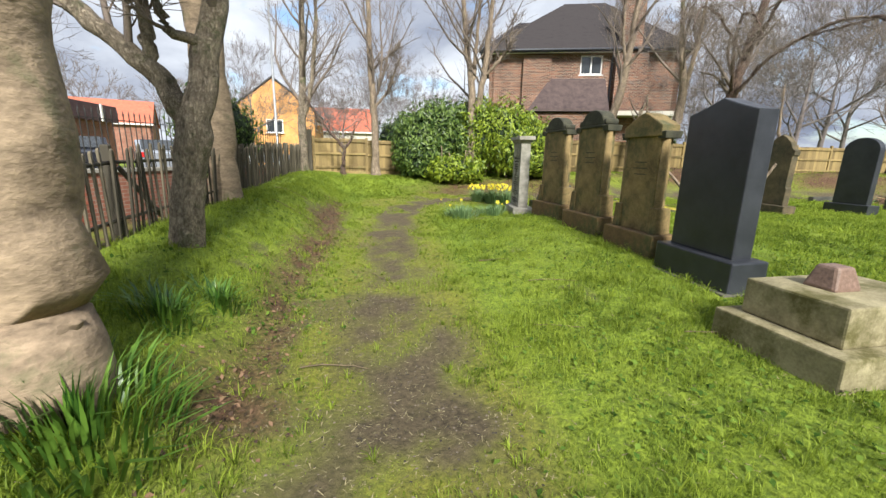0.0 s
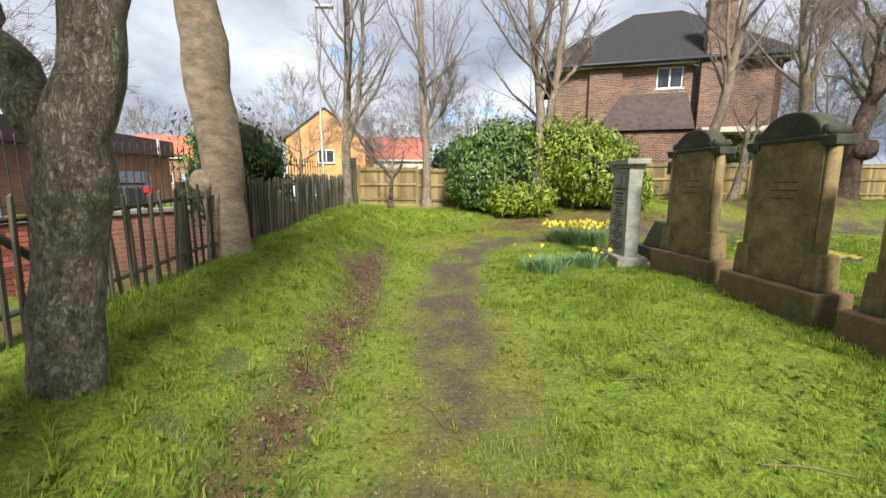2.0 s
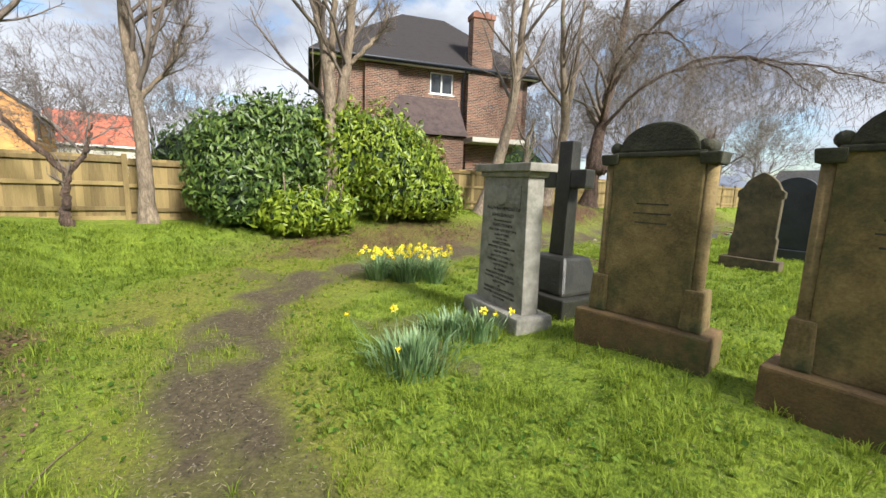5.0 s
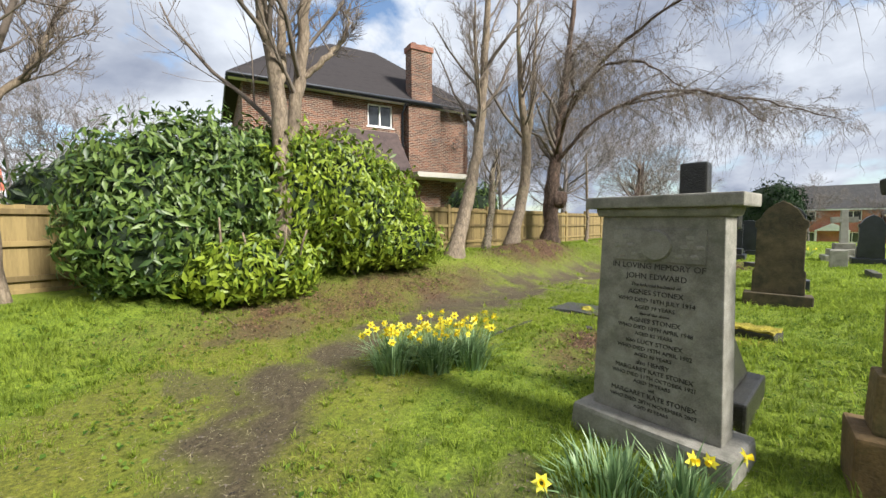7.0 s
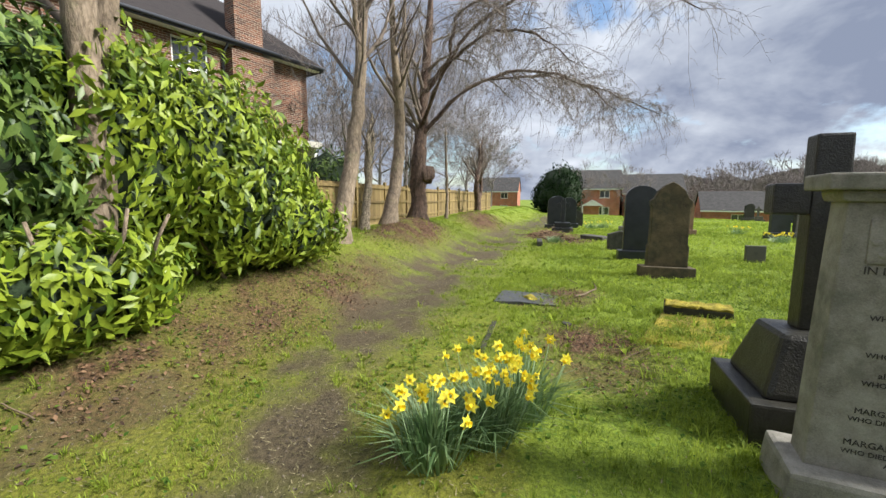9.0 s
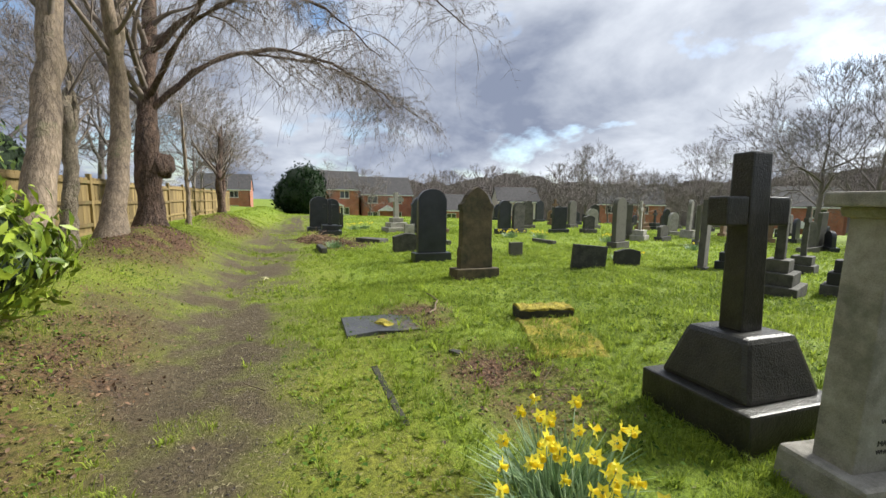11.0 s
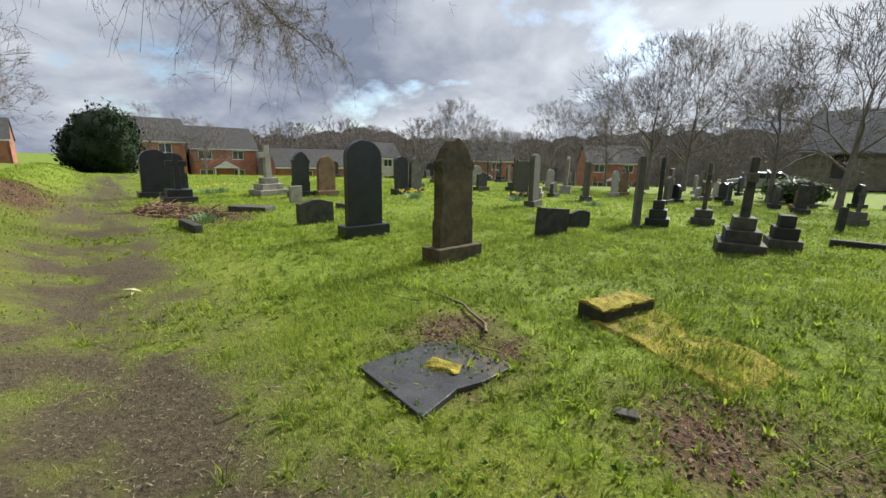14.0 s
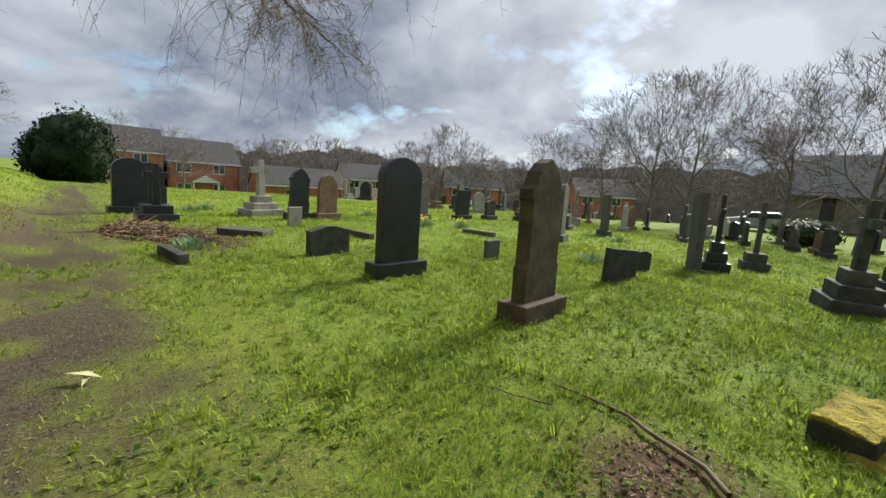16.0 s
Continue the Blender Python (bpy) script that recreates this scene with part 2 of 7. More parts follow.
M["sandstone_black"] = mat("sandstone_black", (0.018, 0.019, 0.013), (0.06, 0.058, 0.036), 6, 0.95, 0.7, blotch=(0.09, 0.08, 0.035), blotch_at=0.66)
M["stone_pale"] = mat("stone_pale", (0.16, 0.148, 0.122), (0.35, 0.33, 0.285), 7, 0.85, 0.35, blotch=(0.13, 0.13, 0.10), blotch_at=0.6, blotch_scale=2.0, fine=140)
M["granite"] = mat("granite", (0.016, 0.018, 0.023), (0.04, 0.043, 0.052), 3, 0.33, 0.05, fine=220, blotch=(0.06, 0.06, 0.06), blotch_at=0.68)
M["granite_pink"] = mat("granite_pink", (0.11, 0.07, 0.052), (0.23, 0.15, 0.115), 40, 0.45, 0.1)
M["stone_grave"] = mat("stone_grave", (0.030, 0.030, 0.026), (0.10, 0.095, 0.075), 5, 0.85, 0.5, vary=0.5, blotch=(0.085, 0.085, 0.035), blotch_at=0.62)
M["stone_light"] = mat("stone_light", (0.20, 0.19, 0.16), (0.40, 0.38, 0.33), 5, 0.85, 0.4, vary=0.4, blotch=(0.12, 0.12, 0.08), blotch_at=0.6)
M["stone_brown"] = mat("stone_brown", (0.12, 0.075, 0.042), (0.26, 0.17, 0.10), 4, 0.9, 0.4)
M["pedestal_stone"] = mat("pedestal_stone", (0.12, 0.10, 0.05), (0.33, 0.29, 0.17), 4, 0.85, 0.4, blotch=(0.085, 0.075, 0.02), blotch_at=0.52, blotch_scale=2.6)
M["lettering"] = mat("lettering", (0.022, 0.02, 0.018), (0.07, 0.066, 0.058), 30, 0.85, 0.1)
M["stone_wet"] = mat("stone_wet", (0.010, 0.010, 0.009), (0.040, 0.038, 0.030), 5, 0.38, 0.5, blotch=(0.06, 0.055, 0.03), blotch_at=0.66, fine=80)
M["stone_umber"] = mat("stone_umber", (0.045, 0.034, 0.018), (0.13, 0.10, 0.052), 5, 0.9, 0.5, blotch=(0.03, 0.032, 0.018), blotch_at=0.55)
M["moss"] = mat("moss", (0.15, 0.135, 0.014), (0.46, 0.37, 0.04), 9, 0.95, 1.0, blotch=(0.12, 0.08, 0.03), blotch_at=0.6)
M["fence_wood"] = mat("fence_wood", (0.135, 0.095, 0.038), (0.29, 0.21, 0.085), 5, 0.85, 0.4, stretch=(1, 1, 0.12), vary=0.5, blotch=(0.17, 0.17, 0.06), blotch_at=0.62, blotch_scale=0.9)
M["fence_grey"] = mat("fence_grey", (0.05, 0.043, 0.030), (0.155, 0.13, 0.09), 6, 0.9, 0.6, stretch=(1, 1, 0.1), vary=0.6, blotch=(0.07, 0.08, 0.035), blotch_at=0.6)
M["iron"] = mat("iron", (0.015, 0.015, 0.016), (0.05, 0.045, 0.04), 12, 0.6, 0.2, metal=0.3, blotch=(0.10, 0.045, 0.02), blotch_at=0.66, blotch_scale=7)
M["brick_house"] = brick_mat("brick_house", (0.085, 0.042, 0.030), (0.245, 0.105, 0.062), (0.40, 0.35, 0.285))
M["brick_red"] = brick_mat("brick_red", (0.25, 0.095, 0.065), (0.33, 0.14, 0.095), (0.29, 0.225, 0.18))
M["brick_orange"] = brick_mat("brick_orange", (0.62, 0.29, 0.085), (0.70, 0.36, 0.12), (0.55, 0.36, 0.18))
M["brick_estate"] = brick_mat("brick_estate", (0.36, 0.12, 0.075), (0.44, 0.17, 0.10), (0.36, 0.26, 0.2))
M["slate"] = mat("slate", (0.016, 0.0145, 0.017), (0.042, 0.037, 0.038), 3, 0.9, 0.4, vary=0.5, blotch=(0.08, 0.045, 0.035), blotch_at=0.68, blotch_scale=0.7, stretch=(1, 1, 3), spec=0.15)
M["tile_brown"] = mat("tile_brown", (0.036, 0.024, 0.024), (0.085, 0.058, 0.054), 4, 0.85, 0.4, vary=0.5)
M["tile_red"] = mat("tile_red", (0.40, 0.10, 0.06), (0.52, 0.16, 0.09), 3, 0.85, 0.3)
M["roof_grey"] = mat("roof_grey", (0.03, 0.029, 0.030), (0.07, 0.065, 0.065), 3, 0.85, 0.3)
M["roof_slab"] = mat("roof_slab", (0.06, 0.032, 0.038), (0.115, 0.065, 0.07), 3, 0.8, 0.2)
M["church_slate"] = mat("church_slate", (0.075, 0.078, 0.085), (0.14, 0.142, 0.15), 3, 0.8, 0.3)
M["church_stone"] = mat("church_stone", (0.10, 0.085, 0.065), (0.22, 0.19, 0.15), 2, 0.9, 0.4, blotch=(0.06, 0.055, 0.045), blotch_at=0.6)
M["white_paint"] = plain("white_paint", (0.74, 0.74, 0.72), 0.45)
M["dark_paint"] = plain("dark_paint", (0.03, 0.034, 0.045), 0.5)
M["render_wall"] = mat("render_wall", (0.45, 0.42, 0.36), (0.6, 0.57, 0.5), 2, 0.9, 0.2)
M["concrete"] = mat("concrete", (0.18, 0.17, 0.15), (0.36, 0.34, 0.30), 5, 0.9, 0.4)
M["slate_slab"] = mat("slate_slab", (0.03, 0.031, 0.034), (0.085, 0.085, 0.09), 4, 0.32, 0.3, blotch=(0.16, 0.13, 0.11), blotch_at=0.6, blotch_scale=1.3, spec=0.25)
M["asphalt"] = mat("asphalt", (0.035, 0.035, 0.036), (0.07, 0.068, 0.065), 3, 0.9, 0.4)
M["car_white"] = plain("car_white", (0.72, 0.73, 0.74), 0.2)
M["car_silver"] = plain("car_silver", (0.42, 0.45, 0.50), 0.25, 0.5)
M["car_dark"] = plain("car_dark", (0.02, 0.022, 0.03), 0.2)
M["tyre"] = plain("tyre", (0.02, 0.02, 0.02), 0.9)
M["tail_red"] = plain("tail_red", (0.5, 0.02, 0.02), 0.3)
M["glass"] = mat("glass", (0.02, 0.025, 0.03), (0.05, 0.055, 0.06), 1, 0.05, 0.0, spec=0.8)
M["galvanised"] = plain("galvanised", (0.33, 0.34, 0.35), 0.45, 0.6)
M["stick"] = mat("stick", (0.07, 0.05, 0.03), (0.20, 0.15, 0.09), 5, 0.9, 0.3)
M["strap_leaf"] = mat("strap_leaf", (0.03, 0.085, 0.012), (0.12, 0.22, 0.03), 3, 0.4, 0.0, island=0.6, through_light=0.2)
M["brick_piece"] = mat("brick_piece", (0.16, 0.045, 0.028), (0.34, 0.10, 0.06), 5, 0.9, 0.3, vary=0.8, blotch=(0.10, 0.11, 0.05), blotch_at=0.66, blotch_scale=3)
M["weed"] = mat("weed", (0.04, 0.085, 0.012), (0.13, 0.20, 0.03), 3, 0.85, 0.0, island=0.7, through_light=0.2, spec=0.1)
M["crumb"] = mat("crumb", (0.03, 0.024, 0.018), (0.16, 0.13, 0.10), 3, 0.9, 0.0, island=0.8)
M["woods"] = mat("woods", (0.12, 0.10, 0.095), (0.25, 0.215, 0.205), 0.6, 0.95, 0.0)


# ---- mesh helpers ----
def mesh_of(name, verts, faces, smooth=False):
    me = bpy.data.meshes.new(name)
    me.from_pydata([tuple(v) for v in verts], [], faces)
    if smooth:
        me.polygons.foreach_set("use_smooth", [True] * len(me.polygons))
    me.update()
    return me


def arrays_mesh(name, verts, tris):
    """A mesh from numpy arrays of corners and triangles."""
    me = bpy.data.meshes.new(name)
    me.vertices.add(len(verts))
    me.vertices.foreach_set("co", np.asarray(verts, dtype=np.float32).ravel())
    me.loops.add(len(tris) * 3)
    me.loops.foreach_set("vertex_index", np.asarray(tris, dtype=np.int32).ravel())
    me.polygons.add(len(tris))
    me.polygons.foreach_set("loop_start", np.arange(0, len(tris) * 3, 3, dtype=np.int32))
    me.update(calc_edges=True)
    return me


def put(name, me, material, parent=None, label="", m=None):
    ob = new(name, me)
    if material is not None and not me.materials:
        me.materials.append(material)
    if parent is not None:
        ob.parent = parent
    if m is not None:
        ob.matrix_basis = m
    if label:
        ob["label"] = label
    return ob


def part(name, bm, material, parent=None, label="", m=None, smooth=False):
    me = bpy.data.meshes.new(name)
    bmesh.ops.recalc_face_normals(bm, faces=bm.faces)
    bm.to_mesh(me)
    bm.free()
    if smooth:
        me.polygons.foreach_set("use_smooth", [True] * len(me.polygons))
    return put(name, me, material, parent, label, m)


def box(sx, sy, sz, at=(0, 0, 0), bevel=0.0, taper=1.0, bm=None, turn=None):
    """A box that stands on its place at; taper narrows its top."""
    bm = bm or bmesh.new()
    got = bmesh.ops.create_cube(bm, size=1)["verts"]
    for v in got:
        k = taper if v.co.z > 0 else 1.0
        v.co = Vector((v.co.x * sx * k, v.co.y * sy * k, (v.co.z + 0.5) * sz))
        if turn is not None:
            v.co = turn @ v.co
        v.co += Vector(at)
    if bevel:
        edges = list({e for v in got for e in v.link_edges})
        bmesh.ops.bevel(bm, geom=edges, offset=bevel, segments=2, affect="EDGES", profile=0.6)
    return bm


def rough_up(bm, amount, scale, seed=0.0, cuts=0):
    if cuts:
        bmesh.ops.subdivide_edges(bm, edges=bm.edges, cuts=cuts, use_grid_fill=True)
    for v in bm.verts:
        v.co += noise.noise_vector(v.co * scale + Vector((seed, seed * 1.7, 0))) * amount
    return bm


def prism(profile, thick, at=(0, 0, 0), bevel=0.012, bm=None):
    """A slab: the outline (u, z) upright in the xz plane, thick along y about its middle."""
    bm = bm or bmesh.new()
    x0, y0, z0 = at
    front = [bm.verts.new((x0 + u, y0 - thick / 2, z0 + z)) for u, z in profile]
    back = [bm.verts.new((x0 + u, y0 + thick / 2, z0 + z)) for u, z in profile]
    n = len(profile)
    f1 = bm.faces.new(front)
    f2 = bm.faces.new(back[::-1])
    for k in range(n):
        bm.faces.new((front[k], back[k], back[(k + 1) % n], front[(k + 1) % n]))
    if bevel:
        bmesh.ops.recalc_face_normals(bm, faces=bm.faces)
        bmesh.ops.bevel(bm, geom=list({e for f in (f1, f2) for e in f.edges}), offset=bevel, segments=2, affect="EDGES", profile=0.6)
    return bm


def tube(pts, radii, sides=8):
    """Corners and triangles of a tapered tube along points."""
    pts = np.asarray(pts, dtype=float)
    radii = np.asarray(radii, dtype=float)
    d = np.gradient(pts, axis=0)
    d /= np.linalg.norm(d, axis=1)[:, None] + 1e-9
    ref = np.array([0.0, 0.0, 1.0]) if abs(d[0, 2]) < 0.8 else np.array([1.0, 0.0, 0.0])
    u = np.cross(d, ref)
    u /= np.linalg.norm(u, axis=1)[:, None] + 1e-9
    w = np.cross(d, u)
    a = np.arange(sides) * 2 * math.pi / sides
    ring = pts[:, None, :] + radii[:, None, None] * (np.cos(a)[None, :, None] * u[:, None, :] + np.sin(a)[None, :, None] * w[:, None, :])
    n = len(pts)
    i = np.arange(n - 1)[:, None] * sides
    j = np.arange(sides)[None, :]
    k = (j + 1) % sides
    q = np.stack([i + j, i + k, i + sides + k, i + j, i + sides + k, i + sides + j], axis=-1).reshape(-1, 3)
    cap = np.array([[(n - 1) * sides, (n - 1) * sides + c, (n - 1) * sides + c + 1] for c in range(1, sides - 1)])
    return ring.reshape(-1, 3), np.vstack([q, cap])


class Heap:
    """Collects corner and triangle arrays for one mesh."""

    def __init__(self):
        self.v, self.t, self.n = [], [], 0

    def add(self, v, t):
        self.v.append(v)
        self.t.append(np.asarray(t) + self.n)
        self.n += len(v)

    def mesh(self, name, smooth=False):
        me = arrays_mesh(name, np.vstack(self.v), np.vstack(self.t))
        if smooth:
            me.polygons.foreach_set("use_smooth", np.ones(len(me.polygons), dtype=bool))
        return me


def thing(name, x, y, z, rz=0.0, label="", category="", group="", rx=0.0, ry=0.0, kind=""):
    ob = new(name)
    ob.empty_display_size = 0.1
    ob.matrix_basis = pose(x, y, z, rx, ry, rz)
    return tagged(ob, label, category, group, kind)


# ---- ground ----
def step01(v):
    v = np.clip(v, 0, 1)
    return v * v * (3 - 2 * v)


def vnoise(x, y, s, seed=0):
    """Smooth value noise on arrays, 0 to 1."""
    x, y = np.asarray(x, float) * s + 37.2 + seed * 17.31, np.asarray(y, float) * s + 11.7 + seed * 5.77
    xi, yi = np.floor(x), np.floor(y)
    fx, fy = step01(x - xi), step01(y - yi)

    def h(a, b):
        v = np.sin(a * 127.1 + b * 311.7 + seed * 74.7) * 43758.5453
        return v - np.floor(v)
    return (h(xi, yi) * (1 - fx) + h(xi + 1, yi) * fx) * (1 - fy) + (h(xi, yi + 1) * (1 - fx) + h(xi + 1, yi + 1) * fx) * fy


# the line of the iron railing and of the retaining wall under it
RAIL_A, RAIL_B = (-7.2, 2.0), (-2.95, 14.9)


def west_of_rail(x, y):
    ax, ay = RAIL_A
    bx, by = RAIL_B
    L = math.hypot(bx - ax, by - ay)
    return -((x - ax) * (by - ay) - (y - ay) * (bx - ax)) / L


def ground_z(x, y):
    x, y = np.asarray(x, float), np.asarray(y, float)
    base = 0.36 * np.clip((0.7 * x + y) / 11.0, -0.1, 1.0)
    ridge = 0.20 * step01((x - 1.0) / 1.7) * (1 - step01((y - 6.5) / 2.2)) * (1 - 0.85 * step01((x - 4.2) / 3.0))
    west = 0.60 * step01((-0.45 - x) / 1.5) - 0.66 * step01((-2.45 - x) / 1.0)
    north = 0.58 * step01((y - 12.2) / 2.3) * (0.85 + 0.3 * step01((x - 3) / 3)) * (1 - step01((x - 60) / 20)) * step01((x + 1.9) / 1.5)
    gutter = -0.06 * np.exp(-((x + 0.82) / 0.16) ** 2) * step01((y - 1.5) / 1.5) * (1 - step01((y - 9.5) / 1.5))
    heap = 0.28 * np.exp(-(((x - 11.6) / 1.7) ** 2 + ((y - 14.1) / 0.75) ** 2))
    heap = heap + 0.25 * np.exp(-(((x - 19.5) / 2.6) ** 2 + ((y - 14.0) / 0.8) ** 2))
    dip = -0.12 * np.exp(-(((x - 4.5) / 0.9) ** 2 + ((y - 9.6) / 0.7) ** 2))
    small = 0.05 * (vnoise(x, y, 1.1, 1) - 0.5) + 0.022 * (vnoise(x, y, 3.7, 2) - 0.5)
    z = base + ridge + west + north + gutter + heap + dip + small
    z = z - 3.2 * step01((0.8 * x - 0.6 * y - 26) / 34)
    w = west_of_rail(x, y)
    z = np.where(w > 0.12, 0.55, z)
    z = np.where((w <= 0.12) & (x < -3.2) & (y > 14.9), 0.55, z)
    return z


def gz(x, y):
    return float(ground_z(np.array([x]), np.array([y]))[0])


PATH = np.array([(0.1, -4.0), (0.15, 1.5), (0.18, 3.4), (0.26, 5.6), (0.32, 7.2), (0.75, 9.6), (1.5, 10.7), (2.4, 11.4), (3.7, 11.9), (5.8, 12.2), (8.5, 12.3), (20, 12.1), (40, 11.0)])


def path_far(x, y):
    """Distance to the trodden line."""
    best = np.full(np.shape(x), 1e9)
    for (ax, ay), (bx, by) in zip(PATH[:-1], PATH[1:]):
        dx, dy = bx - ax, by - ay
        k = np.clip(((x - ax) * dx + (y - ay) * dy) / (dx * dx + dy * dy), 0, 1)
        best = np.minimum(best, np.hypot(x - ax - k * dx, y - ay - k * dy))
    return best


def worn(x, y):
    """Bare earth, from 0 to 1: the path's middle."""
    width = 0.42 + 0.26 * step01((3.8 - y) / 2.6) + 0.55 * step01((x - 3.5) / 3)
    n = vnoise(x, y, 2.3, 5) * 0.6 + vnoise(x, y, 7.5, 6) * 0.4
    strength = 1.0 - 0.10 * step01((x - 4.5) / 4) - 0.2 * np.exp(-(((y - 5.0) / 2.2) ** 2)) * (x < 2)
    edge = path_far(x, y) + 0.35 * (vnoise(x, y, 3.1, 15) - 0.5)
    bare = 0.6 * step01((vnoise(x, y, 1.5, 51) * 0.7 + vnoise(x, y, 5.0, 52) * 0.3 - 0.70) / 0.06) * (edge < 1.7)
    return np.clip(np.maximum(bare, step01((width * 1.45 - edge) / (width * 1.1)) * strength * np.clip(2.2 * n - 0.22, 0, 1.25)), 0, 1)


def mossy(x, y):
    """Short yellow-green growth beside the path."""
    n = vnoise(x, y, 1.6, 8) * 0.55 + vnoise(x, y, 6.0, 9) * 0.45
    width = 1.0 + 0.9 * step01((y - 9) / 2) + 0.3 * step01((x - 4) / 3)
    return np.clip(step01((width - path_far(x, y)) / 0.5) * (0.35 + 1.0 * n) * (1 - 0.6 * step01((x - 4) / 3)), 0, 1)


def litter(x, y):
    """Brown leaf litter and bare soil with a shape of its own."""
    n = vnoise(x, y, 4.0, 11) * 0.6 + vnoise(x, y, 11.0, 12) * 0.4

    def blob(cx, cy, rx, ry, turn=0.0):
        c, s = math.cos(turn), math.sin(turn)
        u, v = (x - cx) * c + (y - cy) * s, -(x - cx) * s + (y - cy) * c
        return step01(1.45 - np.hypot(u / rx, v / ry))
    g = np.exp(-((x + 0.82 + 0.15 * (vnoise(y, y * 0, 0.9, 3) - 0.5)) / (0.22 + 0.06 * step01((y - 4.5) / 2))) ** 2) * step01((y - 1.2) / 1.0) * (1 - step01((y - 9.6) / 1.5))
    g = np.maximum(g, blob(-0.85, 2.2, 0.35, 0.5) * 0.8)
    g = np.maximum(g, blob(6.95, 10.0, 0.75, 0.55, -0.4))
    g = np.maximum(g, blob(4.95, 9.6, 0.85, 0.62, 0.3) * 0.95)
    g = np.maximum(g, blob(11.0, 13.95, 2.3, 0.75))
    g = np.maximum(g, blob(19.0, 13.7, 3.2, 0.9))
    g = np.maximum(g, blob(16.3, 9.7, 2.0, 0.8, -0.2))
    g = np.maximum(g, blob(4.5, 13.2, 3.2, 0.72, 0.05) * 0.82)
    g = np.maximum(g, 0.75 * (x < -2.42) * (x > -8) * (y < 15))
    return np.clip(g * (0.3 + 1.2 * n), 0, 1)


def graded(lo, hi, fine, far):
    mid = list(np.arange(lo, hi + fine / 2, fine))
    up, stepw = [], fine
    v = hi
    while v < far:
        stepw *= 1.22
        v += stepw
        up.append(v)
    dn, stepw = [], fine
    v = lo
    while v > -far:
        stepw *= 1.22
        v -= stepw
        dn.append(v)
    return np.array(dn[::-1] + mid + up)


gx, gy = graded(-3.2, 13.0, 0.07, 1500.0), graded(-1.0, 15.6, 0.07, 1500.0)
GX, GY = np.meshgrid(gx, gy)
fx, fy = GX.ravel(), GY.ravel()
gverts = np.stack([fx, fy, ground_z(fx, fy)], axis=1)
nx, ny = len(gx), len(gy)
ii, jj = np.meshgrid(np.arange(nx - 1), np.arange(ny - 1))
c0 = (jj * nx + ii).ravel()
gtris = np.concatenate([np.stack([c0, c0 + 1, c0 + nx + 1], 1), np.stack([c0, c0 + nx + 1, c0 + nx], 1)])
gme = arrays_mesh("ground", gverts, gtris)
gme.polygons.foreach_set("use_smooth", np.ones(len(gme.polygons), dtype=bool))
attr = gme.color_attributes.new("cover", "FLOAT_COLOR", "POINT")
cover = np.stack([worn(fx, fy), mossy(fx, fy), litter(fx, fy), np.ones(len(fx))], axis=1).astype(np.float32)
attr.data.foreach_set("color", cover.ravel())


def ground_material():
    m = bpy.data.materials.new("meadow_ground")
    m.use_nodes = True
    N, L = m.node_tree.nodes, m.node_tree.links
    b = N["Principled BSDF"]
    b.inputs["Roughness"].default_value = 0.9
    b.inputs["Specular IOR Level"].default_value = 0.25
    tc = N.new("ShaderNodeTexCoord")

    def nz(scale, detail=6, rough=0.65):
        n = N.new("ShaderNodeTexNoise")
        n.inputs["Scale"].default_value, n.inputs["Detail"].default_value, n.inputs["Roughness"].default_value = scale, detail, rough
        L.new(tc.outputs["Object"], n.inputs["Vector"])
        return n.outputs["Fac"]

    def ramp(src, c1, c2, a=0.3, z=0.7):
        r = N.new("ShaderNodeValToRGB")
        r.color_ramp.elements[0].position, r.color_ramp.elements[1].position = a, z
        r.color_ramp.elements[0].color, r.color_ramp.elements[1].color = (*c1, 1), (*c2, 1)
        L.new(src, r.inputs[0])
        return r.outputs[0]

    def mix(f, a, c):
        x = N.new("ShaderNodeMix")
        x.data_type = "RGBA"
        L.new(f, x.inputs["Factor"])
        L.new(a, x.inputs["A"])
        L.new(c, x.inputs["B"])
        return x.outputs["Result"]
    at = N.new("ShaderNodeAttribute")
    at.attribute_name = "cover"
    sp = N.new("ShaderNodeSeparateColor")
    L.new(at.outputs["Color"], sp.inputs[0])
    fine, coarse = nz(38, 5), nz(1.3, 5)
    grass = mix(ramp(coarse, (0, 0, 0), (1, 1, 1)), ramp(fine, (0.072, 0.11, 0.013), (0.235, 0.325, 0.034)), ramp(fine, (0.085, 0.12, 0.016), (0.28, 0.35, 0.04)))
    moss = ramp(nz(26, 6, 0.75), (0.055, 0.062, 0.013), (0.30, 0.305, 0.042))
    soil = ramp(nz(24, 8, 0.75), (0.034, 0.026, 0.016), (0.15, 0.118, 0.070))
    leaf = ramp(nz(30, 4, 0.6), (0.030, 0.018, 0.011), (0.17, 0.095, 0.055), 0.35, 0.65)
    patch = N.new("ShaderNodeMix")
    patch.data_type, patch.blend_type = "RGBA", "MULTIPLY"
    patch.inputs["Factor"].default_value = 1.0
    L.new(grass, patch.inputs["A"])
    L.new(ramp(nz(6.5, 5, 0.7), (0.62, 0.68, 0.62), (1.35, 1.3, 1.2), 0.32, 0.68), patch.inputs["B"])
    col = mix(sp.outputs[1], patch.outputs["Result"], moss)
    col = mix(sp.outputs[0], col, soil)
    col = mix(sp.outputs[2], col, leaf)
    L.new(col, b.inputs["Base Color"])
    bp = N.new("ShaderNodeBump")
    bp.inputs["Strength"].default_value, bp.inputs["Distance"].default_value = 0.9, 0.03
    L.new(nz(30, 8, 0.75), bp.inputs["Height"])
    L.new(bp.outputs[0], b.inputs["Normal"])
    return m


